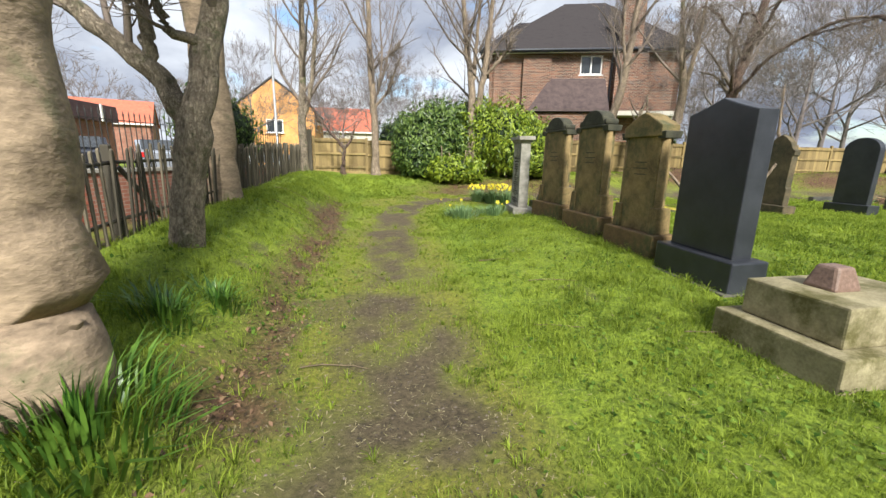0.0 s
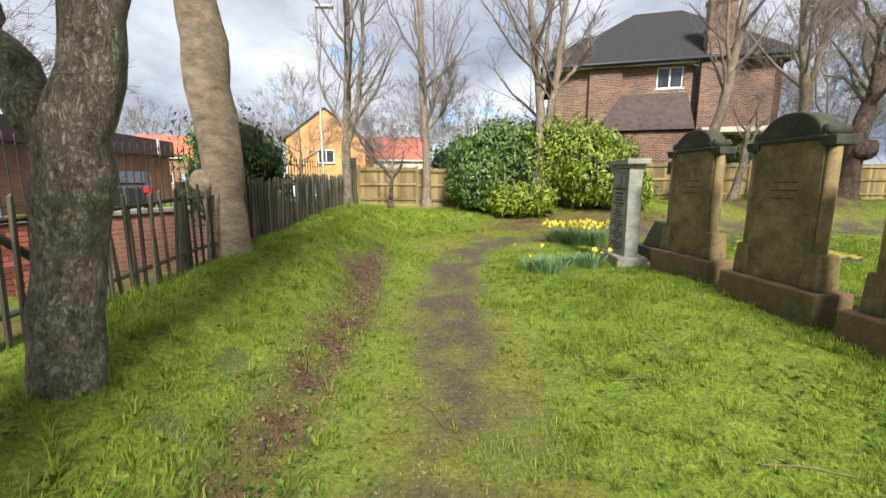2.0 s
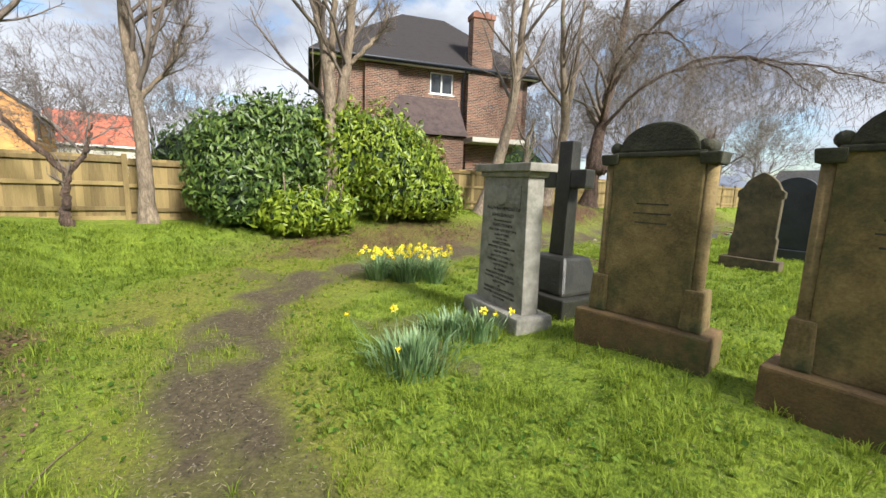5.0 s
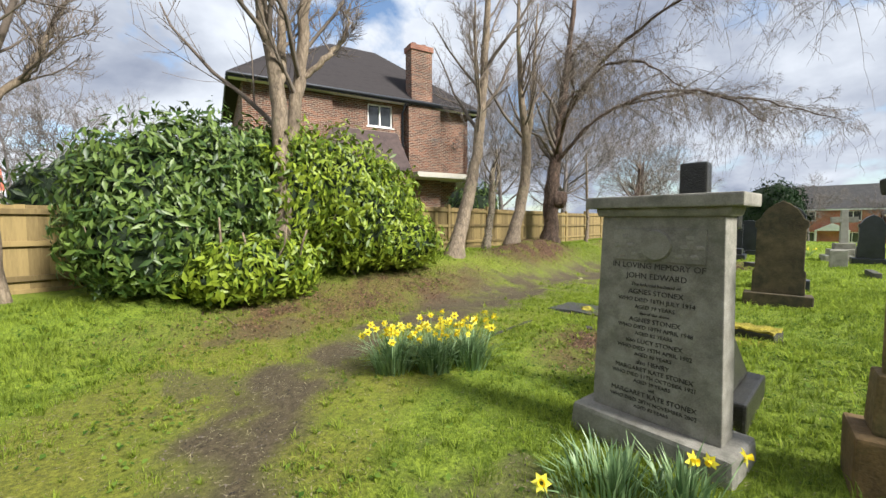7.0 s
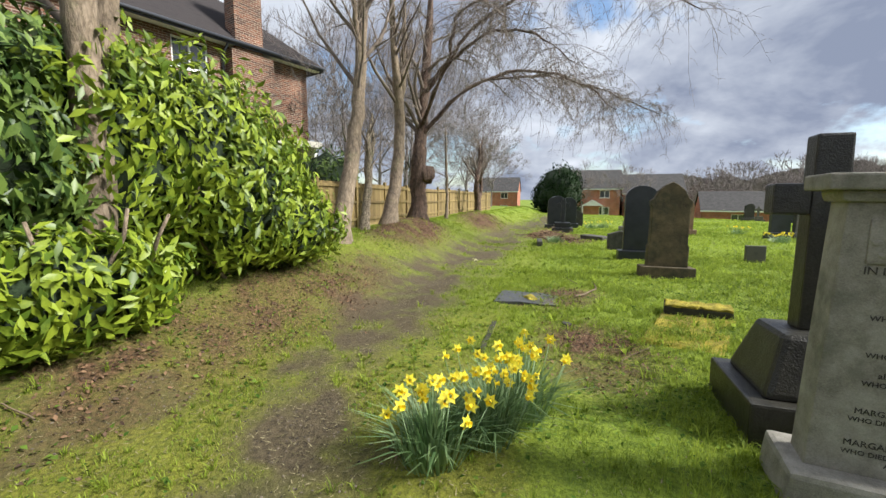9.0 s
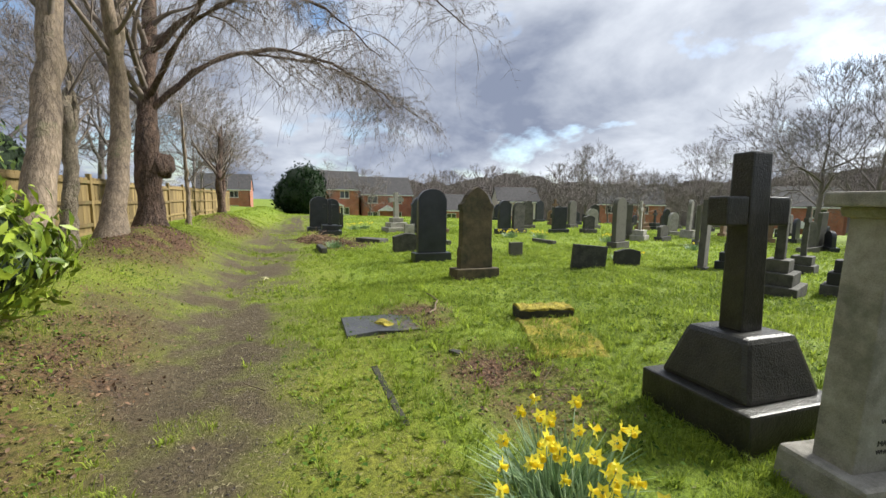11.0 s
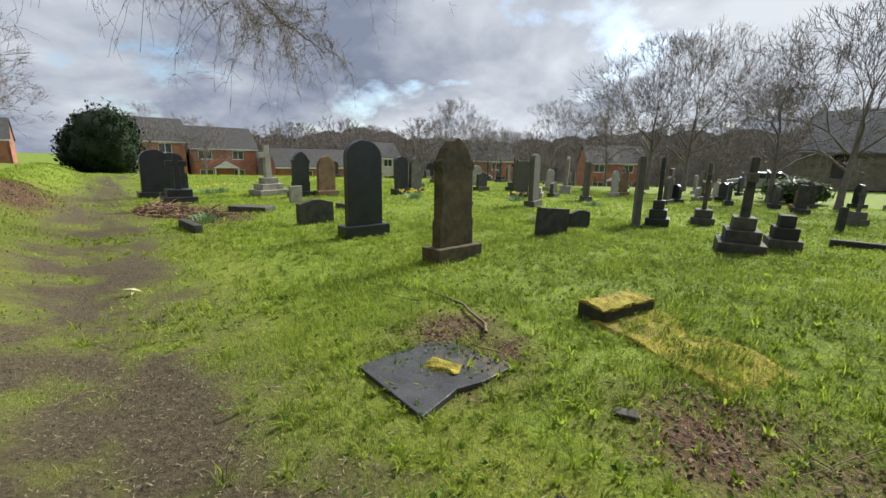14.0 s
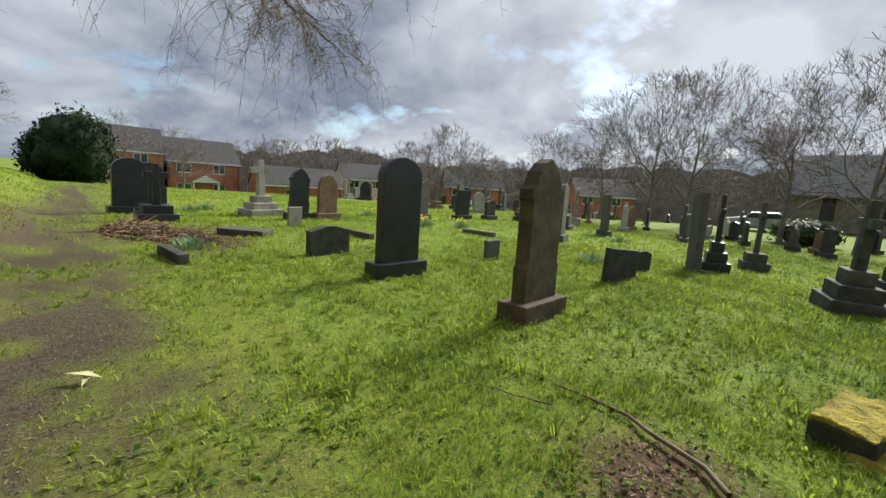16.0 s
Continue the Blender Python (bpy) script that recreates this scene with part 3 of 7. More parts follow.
ground = put("ground", gme, ground_material())
tagged(ground, "green churchyard ground with a trodden earth path", "ground", kind="structure")


# ---- trees ----
def wander(rng, start, way, length, n, bend, lift):
    """A crooked line of n + 1 points."""
    pts, d = [np.array(start, float)], np.array(way, float)
    d /= np.linalg.norm(d)
    for _ in range(n):
        d = d + rng.normal(0, bend, 3) + np.array([0, 0, lift])
        d /= np.linalg.norm(d)
        pts.append(pts[-1] + d * length / n)
    return np.array(pts)


def branch_out(rng, heap, pts, radii, level, levels, per, spread, lift, short, bend, r_min, start=0.25, droop=0.0, coarse=0):
    """Side branches along a line, and theirs in turn."""
    if level > levels:
        return
    seg = np.linalg.norm(np.diff(pts, axis=0), axis=1).sum()
    n = max(2, int(round(per[level - 1] * rng.uniform(0.8, 1.2))))
    for k in range(n):
        f = start + (1 - start) * (k + rng.uniform(0.1, 0.9)) / n
        q = f * (len(pts) - 1)
        i = min(int(q), len(pts) - 2)
        p = pts[i] + (pts[i + 1] - pts[i]) * (q - i)
        d = pts[i + 1] - pts[i]
        d /= np.linalg.norm(d) + 1e-9
        side = rng.normal(0, 1, 3)
        side -= d * side.dot(d)
        side /= np.linalg.norm(side) + 1e-9
        way = d * math.cos(spread) + side * math.sin(spread) + np.array([0, 0, 0.15 - droop * (level > 1)])
        r0 = max(r_min, np.interp(q, np.arange(len(pts)), radii) * rng.uniform(0.32, 0.52))
        ln = seg * short * rng.uniform(0.6, 1.15) * (1.1 - 0.55 * f)
        ln = max(ln, 0.16)
        steps = (6 if level == 1 else (4 if level == 2 else 3)) - coarse * (2 if level == 1 else 1)
        line = wander(rng, p, way, ln, steps, bend, lift - droop * 0.6 * level)
        rad = np.linspace(r0, max(r_min * 0.55, r0 * 0.25), steps + 1)
        heap.add(*tube(line, rad, 6 if r0 > 0.05 else (4 if r0 > 0.015 else 3)))
        branch_out(rng, heap, line, rad, level + 1, levels, per, spread, lift, short, bend, r_min, 0.15, droop, coarse)


def trunk_line(points, radii, n=14, wob=0.02, seed=1):
    """A smooth trunk through a few points."""
    points, radii = np.array(points, float), np.array(radii, float)
    t = np.linspace(0, 1, len(points))
    s = np.linspace(0, 1, n)
    out = np.stack([np.interp(s, t, points[:, k]) for k in range(3)], 1)
    for _ in range(2):
        out[1:-1] = 0.25 * out[:-2] + 0.5 * out[1:-1] + 0.25 * out[2:]
    rng = np.random.default_rng(seed)
    out[1:-1] += rng.normal(0, wob, (n - 2, 3)) * [1, 1, 0]
    return out, np.interp(s, t, radii)


def knobbly(me, amount, scale, seed):
    co = np.empty(len(me.vertices) * 3)
    me.vertices.foreach_get("co", co)
    co = co.reshape(-1, 3)
    for k, c in enumerate(co):
        co[k] += np.array(noise.noise_vector(Vector(c) * scale + Vector((seed, 0, seed)))) * amount
    me.vertices.foreach_set("co", co.ravel())
    me.update()


def weeping(rng, heap, line, n):
    """Long thin sprays that hang from a limb."""
    for _ in range(n):
        f = rng.uniform(0.2, 1.0) * (len(line) - 1)
        i = min(int(f), len(line) - 2)
        p = line[i] + (line[i + 1] - line[i]) * (f - i)
        a, ln = rng.uniform(0, 6.28), rng.uniform(1.0, 3.0)
        way = np.array([math.cos(a) * 0.9, math.sin(a) * 0.9, 0.15])
        spray = wander(rng, p, way, ln, 9, 0.14, -0.24)
        heap.add(*tube(spray, np.linspace(0.006, 0.002, 10), 3))
        for _k in range(9):
            j = rng.integers(2, 9)
            tw = wander(rng, spray[j], rng.normal(0, 1, 3) + np.array([0, 0, -0.5]), rng.uniform(0.15, 0.5), 4, 0.2, -0.15)
            heap.add(*tube(tw, np.linspace(0.004, 0.0018, 5), 3))


def fine_twigs(rng, heap, n):
    """Slim pointed twigs that fill a crown towards its rim."""
    pts = np.vstack(heap.v)
    mid = np.array([0, 0, pts[:, 2].mean() * 0.75])
    p = pts[rng.integers(0, len(pts), n)]
    out = p - mid
    out /= np.linalg.norm(out, axis=1)[:, None] + 1e-9
    way = out * 0.9 + rng.normal(0, 0.5, (n, 3)) + np.array([0, 0, 0.25])
    way /= np.linalg.norm(way, axis=1)[:, None]
    tip = p + way * rng.uniform(0.2, 0.6, (n, 1))
    a = np.cross(way, rng.normal(0, 1, (n, 3)))
    a /= np.linalg.norm(a, axis=1)[:, None] + 1e-9
    b = np.cross(way, a)
    r = rng.uniform(0.004, 0.008, (n, 1))
    v = np.stack([p + a * r, p - a * r * 0.5 + b * r * 0.87, p - a * r * 0.5 - b * r * 0.87, tip], 1).reshape(-1, 3)
    o = np.arange(n)[:, None] * 4
    heap.add(v, np.concatenate([o + np.array([q]) for q in ([0, 1, 3], [1, 2, 3], [2, 0, 3])]))


def tree(x, y, stems, bark, label, seed, per=(9, 8, 8), levels=3, spread=0.8, lift=0.10, short=0.5, bend=0.13, r_min=0.0045,
         start=0.45, knob=0.015, sides=14, sink=0.12, twigs="twig", z=None, droop=0.0, group="", name="tree", flare=0.55, weep=0, coarse=0, fine=0):
    """A bare tree. Each stem: points from its foot in metres, and radii; the first stem has the root flare."""
    rng = np.random.default_rng(seed)
    z = gz(x, y) if z is None else z
    top = thing(name, x, y, z, label=label, category="tree", group=group)
    wood, crown = Heap(), Heap()
    for k, (pts, radii) in enumerate(stems):
        n = 22 if len(pts) > 2 else 10
        line, rad = trunk_line(pts, radii, n, 0.012 + 0.05 * radii[-1], seed + k)
        if k == 0:
            line[0, 2] -= sink
            rad = rad * (1 + flare * np.exp(-(np.maximum(line[:, 2], 0)) / 0.16))
        wood.add(*tube(line, rad, sides if k == 0 else max(6, sides - 4)))
        branch_out(rng, crown, line, rad, 1, levels, per, spread, lift, short, bend, r_min, start if k == 0 else 0.3, droop, coarse)
        if weep and k:
            weeping(rng, crown, line, weep)
    if fine:
        fine_twigs(rng, crown, fine)
    me = wood.mesh("trunk", True)
    knobbly(me, knob, 5.0, seed * 1.3)
    put("trunk", me, M[bark], top)
    put("crown", crown.mesh("crown", True), M[twigs], top, "bare branches and fine twigs")
    return top


def build_near_trees():
    # great smooth trunk beside the path, with ridges, folds and old branch scars
    t = tree(-1.53, 1.92, [([(0, 0, 0), (0.01, 0, 0.4), (0.02, 0, 0.9), (0.01, 0, 1.4), (0.07, 0.04, 2.2), (0.1, 0.1, 4.5), (0.1, 0.2, 7)], [0.29, 0.285, 0.28, 0.28, 0.30, 0.27, 0.18])],
             "bark_beech", "large smooth-barked tree trunk with folds and branch scars", 3, knob=0.028, sides=30, flare=0.06, start=0.7, per=(9, 8, 7))
    for k, (h, a, r) in enumerate(((0.62, -0.9, 0.27), (1.5, -0.8, 0.26), (0.25, -0.7, 0.28))):
        bm = bmesh.new()
        bmesh.ops.create_uvsphere(bm, u_segments=14, v_segments=8, radius=1)
        for v in bm.verts:
            v.co = Vector((v.co.x * 0.08, v.co.y * 0.15, v.co.z * 0.04)) + noise.noise_vector(v.co * 2 + Vector((k, k, 0))) * 0.025
        part("bark_fold", bm, M["bark_beech"], t, m=pose(math.cos(a) * (r - 0.03), 0.04 + math.sin(a) * (r - 0.03), h, 0, 0, math.degrees(a)), smooth=True)
    # rough forked tree by the picket fence
    tree(-1.74, 4.10, [([(0, 0, 0), (0.07, 0.02, 0.5), (0.17, 0.03, 1.0), (0.28, 0.04, 1.4), (0.36, 0.06, 1.8), (0.46, 0.1, 2.2), (0.6, 0.3, 3.6), (0.7, 0.5, 6)], [0.135, 0.135, 0.145, 0.12, 0.105, 0.10, 0.08, 0.04]),
                       ([(0.14, 0.0, 1.12), (-0.03, 0, 1.44), (-0.28, 0, 1.68), (-0.6, -0.02, 1.95), (-1.3, -0.1, 2.5), (-2.2, -0.2, 3.4)], [0.09, 0.085, 0.078, 0.072, 0.055, 0.025]),
                       ([(-0.12, 0, 1.55), (-0.10, 0.02, 1.9), (-0.2, 0.05, 2.5), (-0.15, 0.1, 3.4)], [0.06, 0.05, 0.045, 0.02]),
                       ([(0.32, 0, 1.75), (0.12, -0.1, 1.80), (0.05, -0.15, 2.05), (-0.05, -0.2, 2.8)], [0.045, 0.04, 0.035, 0.012])],
         "bark_rough", "forked tree with rough mossy bark beside the picket fence", 7, knob=0.018, sides=18, flare=0.15, start=0.6, per=(9, 8, 7))
    # leaning beech with a burl
    t = tree(-2.37, 7.2, [([(0, 0, 0), (0.0, 0, 0.5), (-0.01, 0, 1.4), (-0.06, 0, 2.3), (-0.18, -0.05, 3.0), (-0.32, -0.1, 5.0), (-0.3, -0.2, 8)], [0.235, 0.225, 0.225, 0.245, 0.21, 0.15, 0.08])],
             "bark_beech", "smooth leaning tree trunk with a large burl", 11, knob=0.03, sides=22, flare=0.2, start=0.6)
    bm = bmesh.new()
    bmesh.ops.create_uvsphere(bm, u_segments=16, v_segments=10, radius=0.13)
    rough_up(bm, 0.08, 7, 4)
    part("burl", bm, M["bark_beech"], t, "knotted burl", m=pose(-0.14, -0.13, 0.86), smooth=True)
    tree(-2.3, 14.75, [([(0, 0, 0), (0.02, 0, 1.5), (0.1, 0, 3), (0.2, 0, 5.0), (0.2, 0.1, 8.0)], [0.15, 0.13, 0.11, 0.08, 0.03]),
                       ([(0.02, 0, 1.5), (0.38, -0.1, 2.6), (0.6, 0, 4.6), (0.7, 0, 6.5)], [0.08, 0.07, 0.06, 0.02])],
         "bark_rough", "dark twin-stemmed tree at the corner of the fences", 13, per=(12, 9, 8), start=0.3, short=0.45)
    tree(-0.98, 14.5, [([(0, 0, 0), (0.02, 0, 0.5), (0.08, 0, 0.9)], [0.07, 0.06, 0.05]),
                       ([(0.08, 0, 0.85), (-0.35, 0, 1.35), (-0.8, 0.05, 1.9), (-1.15, 0.05, 2.6)], [0.05, 0.045, 0.035, 0.015]),
                       ([(0.08, 0, 0.85), (0.35, 0, 1.25), (0.45, 0, 1.7)], [0.045, 0.035, 0.012])],
         "bark_dark", "small crooked forked tree before the board fence", 17, per=(5, 4, 4), levels=2, start=0.6, knob=0.006)
    tree(0.12, 14.95, [([(0, 0, 0), (0, 0, 1.2), (-0.05, 0, 2.6), (-0.15, 0, 4.5), (-0.2, 0, 8)], [0.14, 0.12, 0.11, 0.09, 0.04]),
                       ([(-0.05, 0, 2.2), (0.5, 0, 2.9), (0.9, 0.1, 4.0)], [0.05, 0.04, 0.015])],
         "bark_grey", "straight bare tree before the board fence", 19, per=(11, 9, 8), start=0.4)
    tree(3.28, 13.85, [([(0, 0, 0), (0, 0, 1.6), (0.02, 0, 3.0), (-0.12, 0, 3.7), (-0.3, 0, 4.6), (-0.5, 0.1, 7.5)], [0.15, 0.13, 0.12, 0.10, 0.085, 0.03]),
                       ([(0.15, 0.25, 0.3), (0.2, 0.2, 2.0), (0.38, 0.1, 3.2), (0.5, 0.05, 4.6), (0.7, 0, 7)], [0.11, 0.11, 0.10, 0.085, 0.03]),
                       ([(0.0, 0, 3.0), (0.06, 0, 3.7), (0.12, 0.0, 4.6), (0.2, 0, 6.6)], [0.08, 0.07, 0.055, 0.02]),
                       ([(0.42, 0.1, 3.4), (0.75, -0.1, 3.75), (1.1, -0.2, 4.2), (1.2, -0.2, 4.8)], [0.05, 0.045, 0.035, 0.012])],
         "bark_grey", "bare tree with several stems rising out of the laurel", 23, per=(10, 8, 8), start=0.6)
    tree(7.9, 14.3, [([(0, 0, 0), (0.35, 0, 0.9), (0.75, 0, 2.0), (1.02, 0, 3.0), (1.2, 0, 4.6), (1.4, 0, 6.6), (1.5, 0, 9)], [0.2, 0.17, 0.15, 0.14, 0.11, 0.08, 0.03]),
                     ([(1.1, 0, 3.7), (0.85, 0, 4.8), (0.8, 0, 6.5)], [0.06, 0.05, 0.02])],
         "bark_grey", "bare leaning tree with peeling pinkish bark", 29, per=(14, 9, 8), start=0.45, short=0.42)
    tree(9.75, 14.7, [([(0, 0, 0), (0.2, 0, 0.7), (0.3, 0, 1.5), (0.25, 0, 2.1), (0.45, 0, 2.6)], [0.11, 0.10, 0.10, 0.08, 0.04]),
                      ([(0.25, 0, 1.3), (0.6, 0, 2.2), (0.5, 0, 2.9)], [0.05, 0.045, 0.02])],
         "bark_rough", "broken ivy-clad stump of a thin tree", 31, per=(4, 4, 3), levels=2, knob=0.03)
    tree(10.75, 14.5, [([(0, 0, 0), (0.35, 0, 0.8), (0.75, 0, 1.9), (0.85, 0, 3.0), (0.55, 0, 4.2), (0.3, 0, 5.6), (0.3, 0, 8)], [0.2, 0.17, 0.16, 0.14, 0.10, 0.07, 0.03]),
                       ([(0.85, 0, 2.9), (1.1, 0, 4.3), (1.45, 0, 7.6)], [0.10, 0.08, 0.02])],
         "bark_grey", "bare forked tree beside the earth heap", 37, per=(12, 9, 8), start=0.5, short=0.42)
    # old dark tree whose long limb hangs over the graves
    t = tree(13.5, 14.7, [([(0, 0, 0), (0.1, 0, 0.8), (0.05, 0, 1.6), (0.25, 0, 2.5), (0.5, 0, 3.6), (1.0, 0, 5.6), (1.6, 0, 8.5), (1.8, 0, 11)], [0.30, 0.26, 0.28, 0.22, 0.17, 0.13, 0.07, 0.03]),
                          ([(0.3, -0.1, 2.9), (0.4, -1.3, 4.2), (1.0, -2.9, 4.9), (0.7, -4.2, 4.6), (0.2, -5.2, 4.0), (-0.1, -6.0, 3.2)], [0.085, 0.06, 0.048, 0.034, 0.022, 0.008]),
                          ([(0.8, -2.2, 4.6), (1.3, -4.0, 4.7), (1.4, -5.6, 4.2), (1.5, -7.4, 3.3)], [0.04, 0.032, 0.022, 0.008]),
                          ([(0.6, 0, 4.2), (0.1, -1.8, 6.0), (-0.5, -4.0, 6.8), (-1.2, -6.2, 6.2), (-1.6, -7.6, 5.0)], [0.07, 0.05, 0.036, 0.024, 0.008]),
                          ([(0.2, -0.1, 3.2), (-1.0, -1.2, 4.5), (-2.2, -2.6, 4.9), (-3.0, -3.9, 4.5), (-3.5, -4.9, 3.5)], [0.07, 0.05, 0.036, 0.022, 0.008]),
                          ([(-1.0, -1.3, 4.5), (-2.6, -2.0, 5.2), (-3.9, -2.9, 4.9), (-4.6, -3.6, 4.1)], [0.045, 0.032, 0.02, 0.007])],
             "bark_dark", "old dark knotted tree with long drooping limbs", 41, per=(16, 9, 7), start=0.45, short=0.28, knob=0.07, sides=18, droop=0.10, lift=0.03, r_min=0.0032, weep=80)
    bm = bmesh.new()
    bmesh.ops.create_uvsphere(bm, u_segments=16, v_segments=10, radius=0.32)
    rough_up(bm, 0.14, 5, 2)
    part("burl", bm, M["bark_dark"], t, "dark gnarled burl", m=pose(0.2, -0.22, 1.55), smooth=True)
    tree(16.1, 14.5, [([(0, 0, 0), (0.12, 0, 0.6), (0.08, 0, 1.3), (-0.05, 0, 2.2), (-0.1, 0, 3.5)], [0.07, 0.06, 0.06, 0.045, 0.02])],
         "bark_grey", "thin bent sapling by the fence", 43, per=(6, 4, 3), levels=2, knob=0.01)
    tree(22.4, 14.6, [([(0, 0, 0), (-0.05, 0, 0.8), (-0.45, 0, 1.4), (-0.3, 0, 2.0), (0.2, 0, 2.4), (0.3, 0, 3.6)], [0.17, 0.15, 0.14, 0.12, 0.10, 0.05]),
                      ([(0, 0, 0.6), (0.7, 0, 0.95), (0.85, 0, 1.6), (0.6, 0, 2.4), (0.9, 0, 4)], [0.10, 0.10, 0.09, 0.08, 0.03])],
         "bark_dark", "low crooked tree leaning over the path's edge", 47, per=(12, 8, 6), start=0.4, short=0.6)


build_near_trees()


def forks(rng, heap, p, d, length, r, depth, spread, r_min):
    """A bough that forks again and again into ever finer twigs."""
    line = wander(rng, p, d, length, 3, 0.11, 0.035)
    r1 = max(r * 0.72, r_min)
    heap.add(*tube(line, np.linspace(max(r, r_min), r1, 4), 5 if r > 0.05 else 3))
    if depth == 0:
        return
    end = line[-1] - line[-2]
    end /= np.linalg.norm(end)
    roll = rng.uniform(0, 6.28)
    n = 3 if rng.uniform() < 0.35 else 2
    for k in range(n + 1):
        side = np.cross(end, [math.cos(roll), math.sin(roll), 0.3])
        side /= np.linalg.norm(side) + 1e-9
        side = side * math.cos(k * 6.28 / n) + np.cross(end, side) * math.sin(k * 6.28 / n)
        a = spread * rng.uniform(0.55, 1.25)
        if k < n:
            forks(rng, heap, line[-1], end * math.cos(a) + side * math.sin(a) + np.array([0, 0, 0.05]), length * rng.uniform(0.68, 0.9), r1 * (0.82 if n == 2 else 0.7), depth - 1, spread, r_min)
        elif depth > 1 and rng.uniform() < 0.7:
            forks(rng, heap, line[1 + rng.integers(0, 2)], end * 0.6 + side * 0.8, length * 0.55, r1 * 0.45, max(0, depth - 3), spread, r_min)


def far_tree(seed, h, label, spread=0.5, depth=6, r_min=0.0075, boughs=6, fine=4200):
    rng = np.random.default_rng(seed)
    top = thing("tree", 0, -300 - seed, 0, label=label, category="tree", group="far bare trees")
    wood, crown = Heap(), Heap()
    line = wander(rng, (0, 0, -0.2), (0, 0, 1), h * 0.42, 6, 0.035, 0.05)
    rad = np.linspace(h * 0.017, h * 0.009, 7)
    rad[0] *= 1.35
    wood.add(*tube(line, rad, 9))
    for k in range(boughs):
        a = k * 2.4 + rng.uniform(-0.4, 0.4)
        e = rng.uniform(0.55, 1.15) if k else 0.1
        at = line[-1] if k == 0 else line[min(6, 3 + k % 4)]
        forks(rng, crown, at, (math.cos(a) * math.sin(e), math.sin(a) * math.sin(e), math.cos(e)), h * rng.uniform(0.145, 0.175), h * 0.0066, depth, spread, r_min)
    fine_twigs(rng, crown, fine)
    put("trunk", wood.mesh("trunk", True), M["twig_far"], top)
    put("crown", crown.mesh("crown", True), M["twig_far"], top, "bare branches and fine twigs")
    return top


rng_far = np.random.default_rng(5)
FAR = [far_tree(101, 9.0, "tall bare tree standing far off"), far_tree(102, 8.0, "broad bare tree standing far off", 0.6), far_tree(103, 10.0, "slender bare tree standing far off", 0.42)]
WOOD = [far_tree(104, 9.5, "bare tree in the far belt of woods", 0.5, 5, 0.02, 5, 3200), far_tree(105, 8.5, "broad bare tree in the far belt of woods", 0.6, 5, 0.02, 5, 3200)]
# single trees that stand out: x, y, scale, kind
for x, y, s, k in ((2.5, 30, 0.9, 1), (-2.0, 27, 0.8, 1), (0.6, 34, 1.0, 0), (-6.4, 24, 0.75, 0), (-12.5, 13.5, 0.9, 0), (-16, 10, 0.8, 2), (17.5, 19.5, 0.95, 0), (21, 18.0, 0.9, 2), (25, 20, 1.1, 0),
                   (33, 18, 0.9, 0), (39, 17, 0.8, 1), (46, 20, 0.9, 2), (17, 24, 1.1, 1), (27, 28, 1.2, 0), (36, 27, 1.2, 2), (50, 8.5, 0.75, 1), (54, 3, 0.8, 1),
                   (17.6, -18, 1.12, 0), (15.6, -19, 1.0, 2), (9.8, -14, 1.0, 1), (7.0, -12.5, 1.0, 0), (39, -25, 1.0, 1), (39, -18, 0.9, 2), (24, -24, 1.1, 1), (30, -24, 0.85, 2), (33, -16, 0.75, 1), (-4, -23, 1.1, 0)):
    src = FAR[k]
    copy_thing(src, pose(x, y, gz(x, y) - 0.05, 0, 0, rng_far.uniform(0, 360)) @ Matrix.Scale(s, 4))
# a belt of woods behind the houses and beyond the graves
for k in range(66):
    a = radians(-8 - k * 1.85 + rng_far.uniform(-0.8, 0.8))
    d = rng_far.uniform(62, 100)
    x, y = 6 + math.cos(a) * d, 9 + math.sin(a) * d
    copy_thing(WOOD[k % 2], pose(x, y, gz(x, y) - 0.1, 0, 0, rng_far.uniform(0, 360)) @ Matrix.Scale(rng_far.uniform(1.0, 1.5), 4))
for k in range(9):
    x, y = -32 + k * 9.5 + rng_far.uniform(-2, 2), 52 + rng_far.uniform(-5, 6)
    copy_thing(WOOD[k % 2], pose(x, y, 0.8, 0, 0, rng_far.uniform(0, 360)) @ Matrix.Scale(rng_far.uniform(0.9, 1.3), 4))
for k, ob in enumerate(FAR + WOOD):
    ob.matrix_basis = pose(60 + 6 * k, -44 + 7 * k, gz(60 + 6 * k, -44 + 7 * k) - 0.05)


# ---- leaves and shrubs ----
def leaf_cloud(rng, centres, normals, size, fold=0.25, slim=0.36, droop=0.9):
    """Folded pointed leaves, four triangles each, at centres, roughly facing along normals."""
    n = len(centres)
    normals = normals + rng.normal(0, 0.45, (n, 3))
    normals /= np.linalg.norm(normals, axis=1)[:, None]
    along = rng.normal(0, 0.8, (n, 3)) + np.array([0, 0, -droop])
    along -= normals * (along * normals).sum(1)[:, None]
    along /= np.linalg.norm(along, axis=1)[:, None] + 1e-9
    side = np.cross(normals, along)
    s = (size * rng.uniform(0.65, 1.25, n))[:, None]
    base, tip = centres - along * s * 0.5, centres + along * s * 0.55 - normals * s * 0.12
    mid = centres + normals * 0.0
    l, r = mid + side * s * slim / 2 + normals * s * fold * slim / 2, mid - side * s * slim / 2 + normals * s * fold * slim / 2
    v = np.stack([base, l, tip, r, mid], axis=1).reshape(-1, 3)
    o = np.arange(n)[:, None] * 5
    t = np.concatenate([o + np.array([[0, 4, 1]]), o + np.array([[1, 4, 2]]), o + np.array([[2, 4, 3]]), o + np.array([[3, 4, 0]])])
    return v, t


